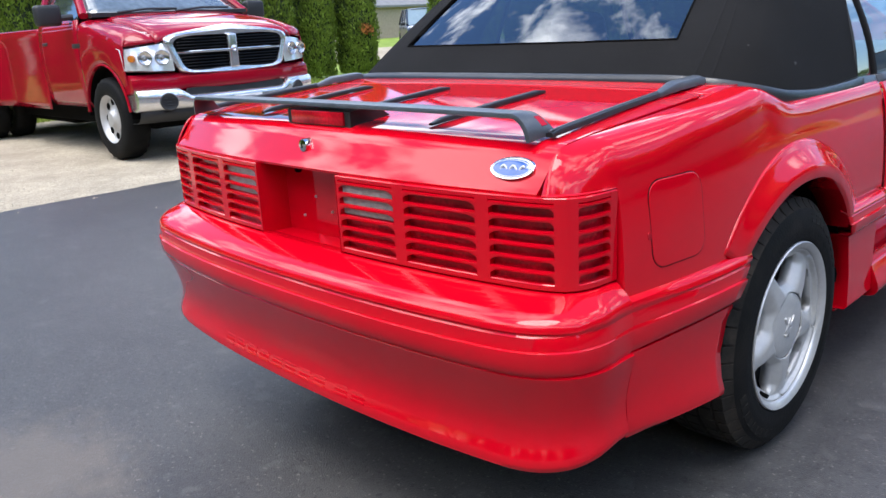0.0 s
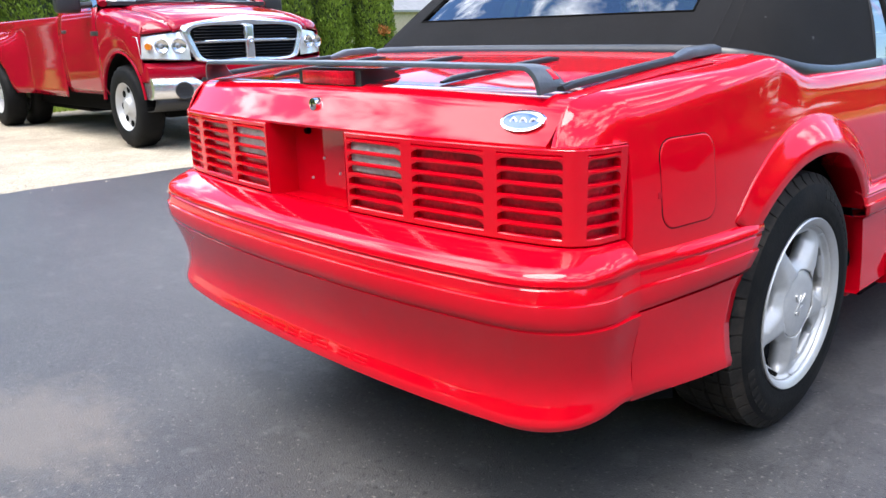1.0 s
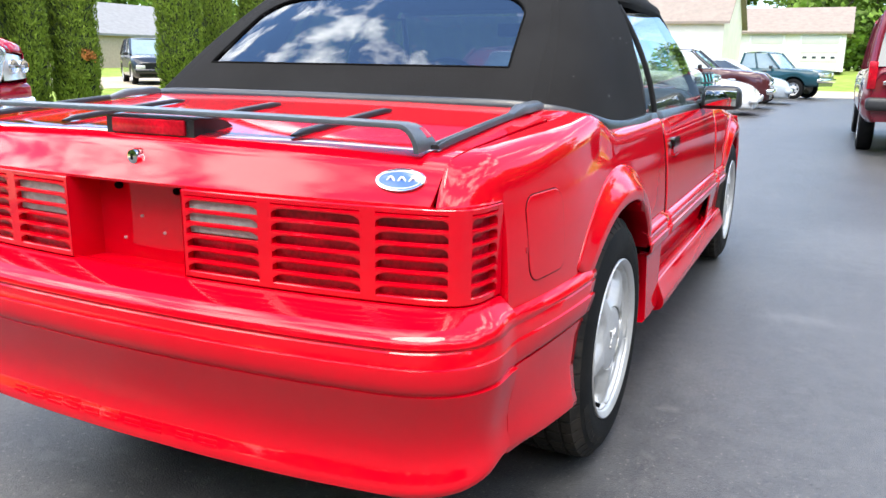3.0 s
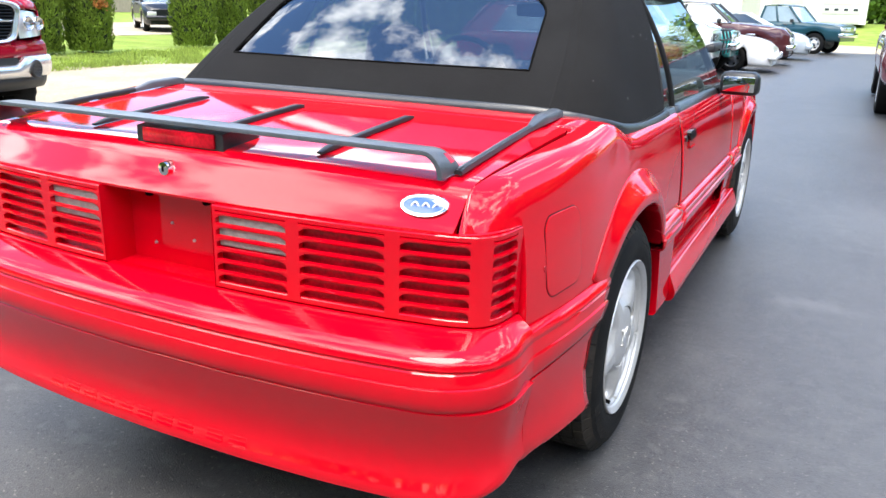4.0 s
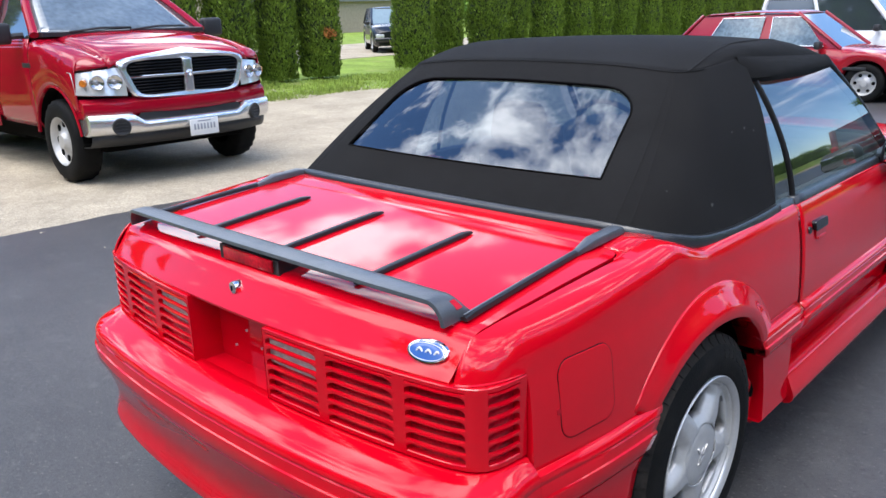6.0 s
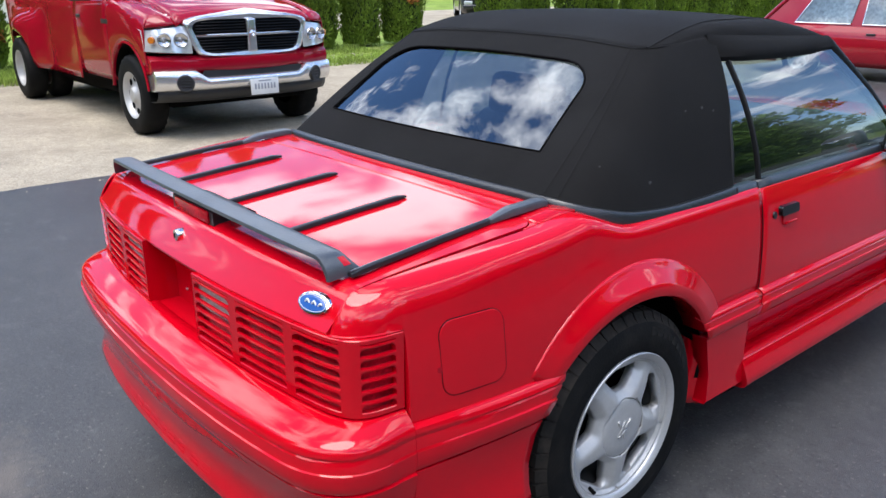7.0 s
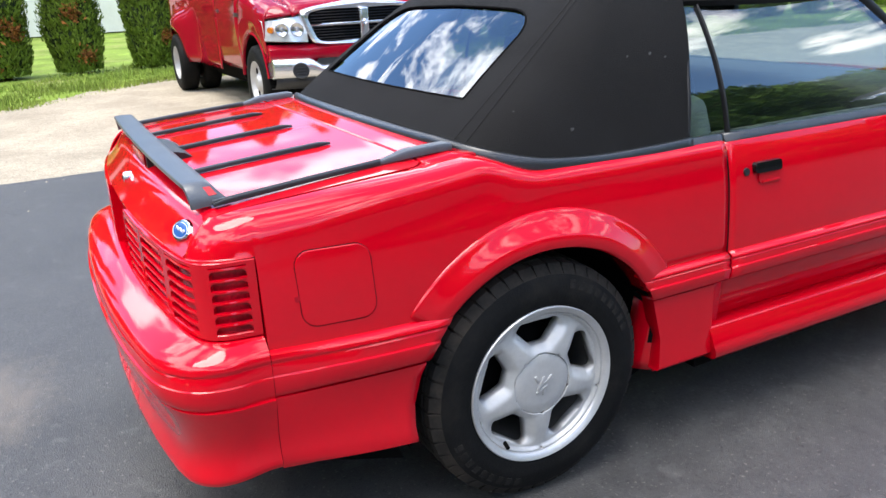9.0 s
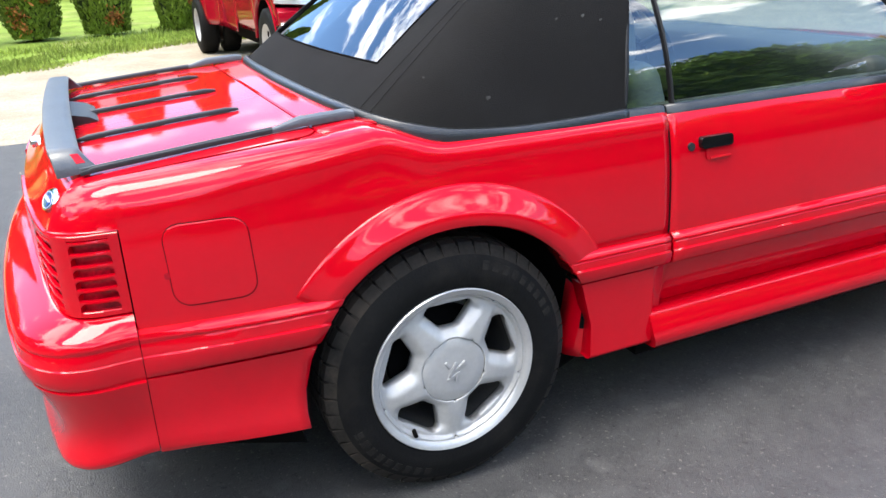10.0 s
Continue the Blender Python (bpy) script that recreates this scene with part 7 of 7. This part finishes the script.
P_RED = paint("faded_red_paint", (0.30, 0.006, 0.015))
P_WHITE = paint("white_paint", (0.78, 0.78, 0.77))
P_TEAL = paint("teal_paint", (0.02, 0.26, 0.25))
P_DARKTEAL = paint("dark_teal_paint", (0.008, 0.048, 0.062))
P_BURG = paint("burgundy_paint", (0.060, 0.014, 0.017))
P_MAROON = paint("maroon_paint", (0.16, 0.008, 0.020))
P_BLACK = paint("black_paint", (0.012, 0.013, 0.016))
P_SILVER = paint("pale_blue_grey_paint", (0.45, 0.50, 0.54), 0.3)
HATCH_GLASS = material("blue_grey_car_glass", (0.14, 0.18, 0.19), rough=0.03, vary=0.5, scale=2.2, coat=1.0, spec=0.8)
PALE_GLASS = material("pale_car_glass", (0.22, 0.28, 0.28), rough=0.03, vary=0.1, scale=1.2, coat=1.0, spec=0.8)

# red hatchback, its nose towards the drive
hatch = parked_car("hatchback", "faded red four-door hatchback with black bumpers on the drive", spot(-3.36, 12.55), 4.15, 1.67,
    [(-2.08, 0.70), (-1.98, 0.815), (-1.2, 0.835), (0.4, 0.82), (0.8, 0.81), (1.6, 0.745), (1.98, 0.70), (2.06, 0.65)], [(-1.97, 0.84), (-1.50, 1.35), (0.12, 1.37), (0.86, 0.82)], P_RED, 0.30, (-1.22, 1.26), 0.22, BLACK_PLASTIC, AUTO_GLASS, (), None, solid_tail=True, post=0.030, side_strip=(0.52, BLACK_PLASTIC), grille=BLACK_PLASTIC, lamps="round", box=True)
part("bumper_insert", box_bm((0.02, 1.60, 0.025), (2.135, 0, 0.50), 0.006), CHROME, hatch)
for sgn in (-1, 1):
    part("bumper_insert", box_bm((0.42, 0.02, 0.025), (1.90, sgn * 0.815, 0.50), 0.006), CHROME, hatch)
    part("bumper_end", box_bm((0.46, 0.05, 0.16), (1.88, sgn * 0.795, 0.44), 0.02, 2), BLACK_PLASTIC, hatch)
    # panes in bright frames on the two side doors
    for ring in (((-1.37, 0.06), (-0.46, 0.06), (-0.40, 0.90), (-1.12, 0.88)), ((-0.28, 0.06), (0.60, 0.04), (0.20, 0.90), (-0.27, 0.90))):
        quad = []
        for x, up in ring:
            y, z = lerp(0.765, 0.635, up), lerp(0.83, 1.36, up)
            quad.append((x, sgn * (y + 0.012), z))
        pane = [(x, y - sgn * 0.02, z) for x, y, z in quad] + quad
        solid("side_pane", (pane, [(0, 1, 2, 3), (7, 6, 5, 4), (0, 4, 5, 1), (1, 5, 6, 2), (2, 6, 7, 3), (3, 7, 4, 0)]), HATCH_GLASS, hatch)
        solid("window_frame", tube([(x, y + sgn * 0.004, z) for x, y, z in quad + quad[:1]], 0.011, 6), DULL_CHROME, hatch)
    solid("door_gap", tube([(-0.37, sgn * q, z) for q, z in ((0.822, 0.34), (0.836, 0.48), (0.826, 0.66), (0.80, 0.78))], 0.006, 6), DARK, hatch)
# white boxy off-roader
white_suv = parked_car("off_roader", "white boxy two-door off-roader with a black grille guard", spot(-3.15, 15.35), 3.75, 1.62,
    [(-1.85, 0.98), (-1.6, 1.02), (0.3, 1.02), (0.75, 1.0), (1.6, 0.95), (1.85, 0.93)], [(-1.80, 1.03), (-1.70, 1.62), (0.20, 1.62), (0.72, 1.02)], P_WHITE, 0.36, (-1.05, 1.20), 0.40, BLACK_PLASTIC, None, (0.48,), None, box=True, belt_in=0.02, roof_in=0.13, grille=BLACK_PLASTIC, lamps="round")
guard = []
for y in (-0.45, 0.0, 0.45):
    guard.append(tube([(2.05, y, 0.50), (2.08, y, 0.80), (2.02, y, 1.0)], 0.022, 8))
for z in (0.60, 0.78, 0.97):
    guard.append(tube([(2.03, -0.62, z), (2.09, -0.45, z), (2.09, 0.45, z), (2.03, 0.62, z)], 0.020, 8))
solid("grille_guard", merged(*guard), BLACK_PLASTIC, white_suv)
# teal open four-wheel drive behind it
parked_car("open_off_roader", "teal small off-roader with a black soft top", spot(-2.85, 17.05), 3.5, 1.50,
    [(-1.7, 0.95), (-1.5, 0.98), (0.4, 0.98), (0.75, 0.98), (1.5, 0.93), (1.72, 0.90)], [(-1.62, 0.99), (-1.55, 1.64), (0.25, 1.64), (0.62, 0.99)], P_TEAL, 0.36, (-1.0, 1.15), 0.40, CHROME, PALE_GLASS, (0.55,), P_TEAL, box=True, belt_in=0.02, roof_in=0.10, grille=CHROME, lamps="round")
# white low coupe
parked_car("sports_coupe", "low white sports coupe with dark alloy wheels", spot(-2.58, 18.75), 4.35, 1.74,
    [(-2.15, 0.72), (-2.05, 0.86), (-1.3, 0.90), (0.2, 0.86), (0.9, 0.83), (1.6, 0.76), (2.0, 0.66), (2.17, 0.52)], [(-1.75, 0.90), (-0.75, 1.24), (0.05, 1.24), (0.95, 0.83)], P_WHITE, 0.315, (-1.25, 1.30), 0.16, P_WHITE, AUTO_GLASS, (0.42,), None, rim_mat=WEATHERED_SKY, roof_in=0.26)
# 1940s saloon
old = parked_car("vintage_saloon", "burgundy vintage saloon with a dark roof and white wheels", spot(-2.75, 22.6), 5.0, 1.85,
    [(-2.45, 0.62), (-2.3, 0.85), (-1.5, 1.05), (0.0, 1.08), (0.55, 1.08), (1.6, 1.03), (2.2, 0.96), (2.42, 0.78)], [(-1.9, 1.03), (-1.10, 1.59), (0.25, 1.59), (0.85, 1.09)], P_BURG, 0.36, (-1.45, 1.50), 0.26, CHROME, PALE_GLASS, (0.5,), P_BLACK, trim=CHROME, side_strip=(0.80, CHROME), grille=CHROME, lamps="round", roof_in=0.26, rim_mat=WHITE)
# small pale car
parked_car("compact_car", "pale blue-grey compact car parked in the row", spot(-2.05, 26.6), 4.1, 1.66,
    [(-2.0, 0.82), (-1.9, 0.90), (0.3, 0.92), (0.8, 0.90), (1.7, 0.76), (2.0, 0.60)], [(-1.6, 0.92), (-0.9, 1.38), (0.0, 1.38), (0.95, 0.90)], P_SILVER, 0.30, (-1.2, 1.25), 0.2, P_SILVER, AUTO_GLASS, (0.5,))
# dark teal full-size off-roader
parked_car("full_size_off_roader", "dark teal full-size off-roader with chrome bumper", spot(-1.0, 33.4, -16), 3.2, 1.9,
    [(-1.25, 1.10), (-1.12, 1.16), (0.2, 1.16), (0.6, 1.15), (1.75, 1.10), (2.02, 1.05)], [(-1.10, 1.17), (-0.98, 1.76), (-0.05, 1.76), (0.50, 1.16)], P_DARKTEAL, 0.39, (-0.66, 1.10), 0.50, CHROME, PALE_GLASS, (0.45,), None, box=True, grille=CHROME, roof_in=0.18)
# dark crossover beyond the hedge
parked_car("crossover", "black compact crossover parked on a far drive", pose(-21.3, 19.9, ground_z(-22, 19.6) - 0.03, 0, 0, -36), 4.2, 1.78,
    [(-2.0, 0.95), (-1.9, 1.02), (0.4, 1.02), (0.85, 1.0), (1.7, 0.90), (2.05, 0.70)], [(-1.9, 1.03), (-1.55, 1.56), (-0.1, 1.56), (0.95, 1.0)], P_BLACK, 0.33, (-1.25, 1.28), 0.24, P_BLACK, PALE_GLASS, (0.3, 0.62), None)
slab("far_drive", lambda y: -27.0, lambda y: -19.0, steps((10, 30, 20),), -0.015, 0.03, GRAVEL, "pale far drive beyond the hedge", "drive", 0.2)
# maroon estate seen from behind
wagon = parked_car("large_estate", "maroon large sport-utility vehicle parked on the drive", pose(2.62, 11.95, ground_z(2.6, 12), 0, 0, 90), 5.2, 2.0,
    [(-2.6, 1.05), (-2.5, 1.12), (0.8, 1.12), (1.3, 1.10), (2.3, 1.04), (2.55, 0.98)], [(-2.55, 1.13), (-2.42, 1.80), (0.45, 1.80), (1.2, 1.11)], P_MAROON, 0.37, (-1.55, 1.75), 0.45, BLACK_PLASTIC, None, (0.3, 0.62), None, box=True, roof_in=0.16, category="car")
for o in [c for c in wagon.children if c.name.startswith(("door_mirror", "tail_lamp"))]:
    bpy.data.objects.remove(o)
for sgn in (-1, 1):
    part("tail_lamp", box_bm((0.06, 0.10, 0.34), (-2.60, sgn * 0.925, 1.02), 0.015), RED_LENS, wagon)
part("tailgate_strip", box_bm((0.03, 1.6, 0.05), (-2.63, 0, 0.93), 0.01), CHROME, wagon)
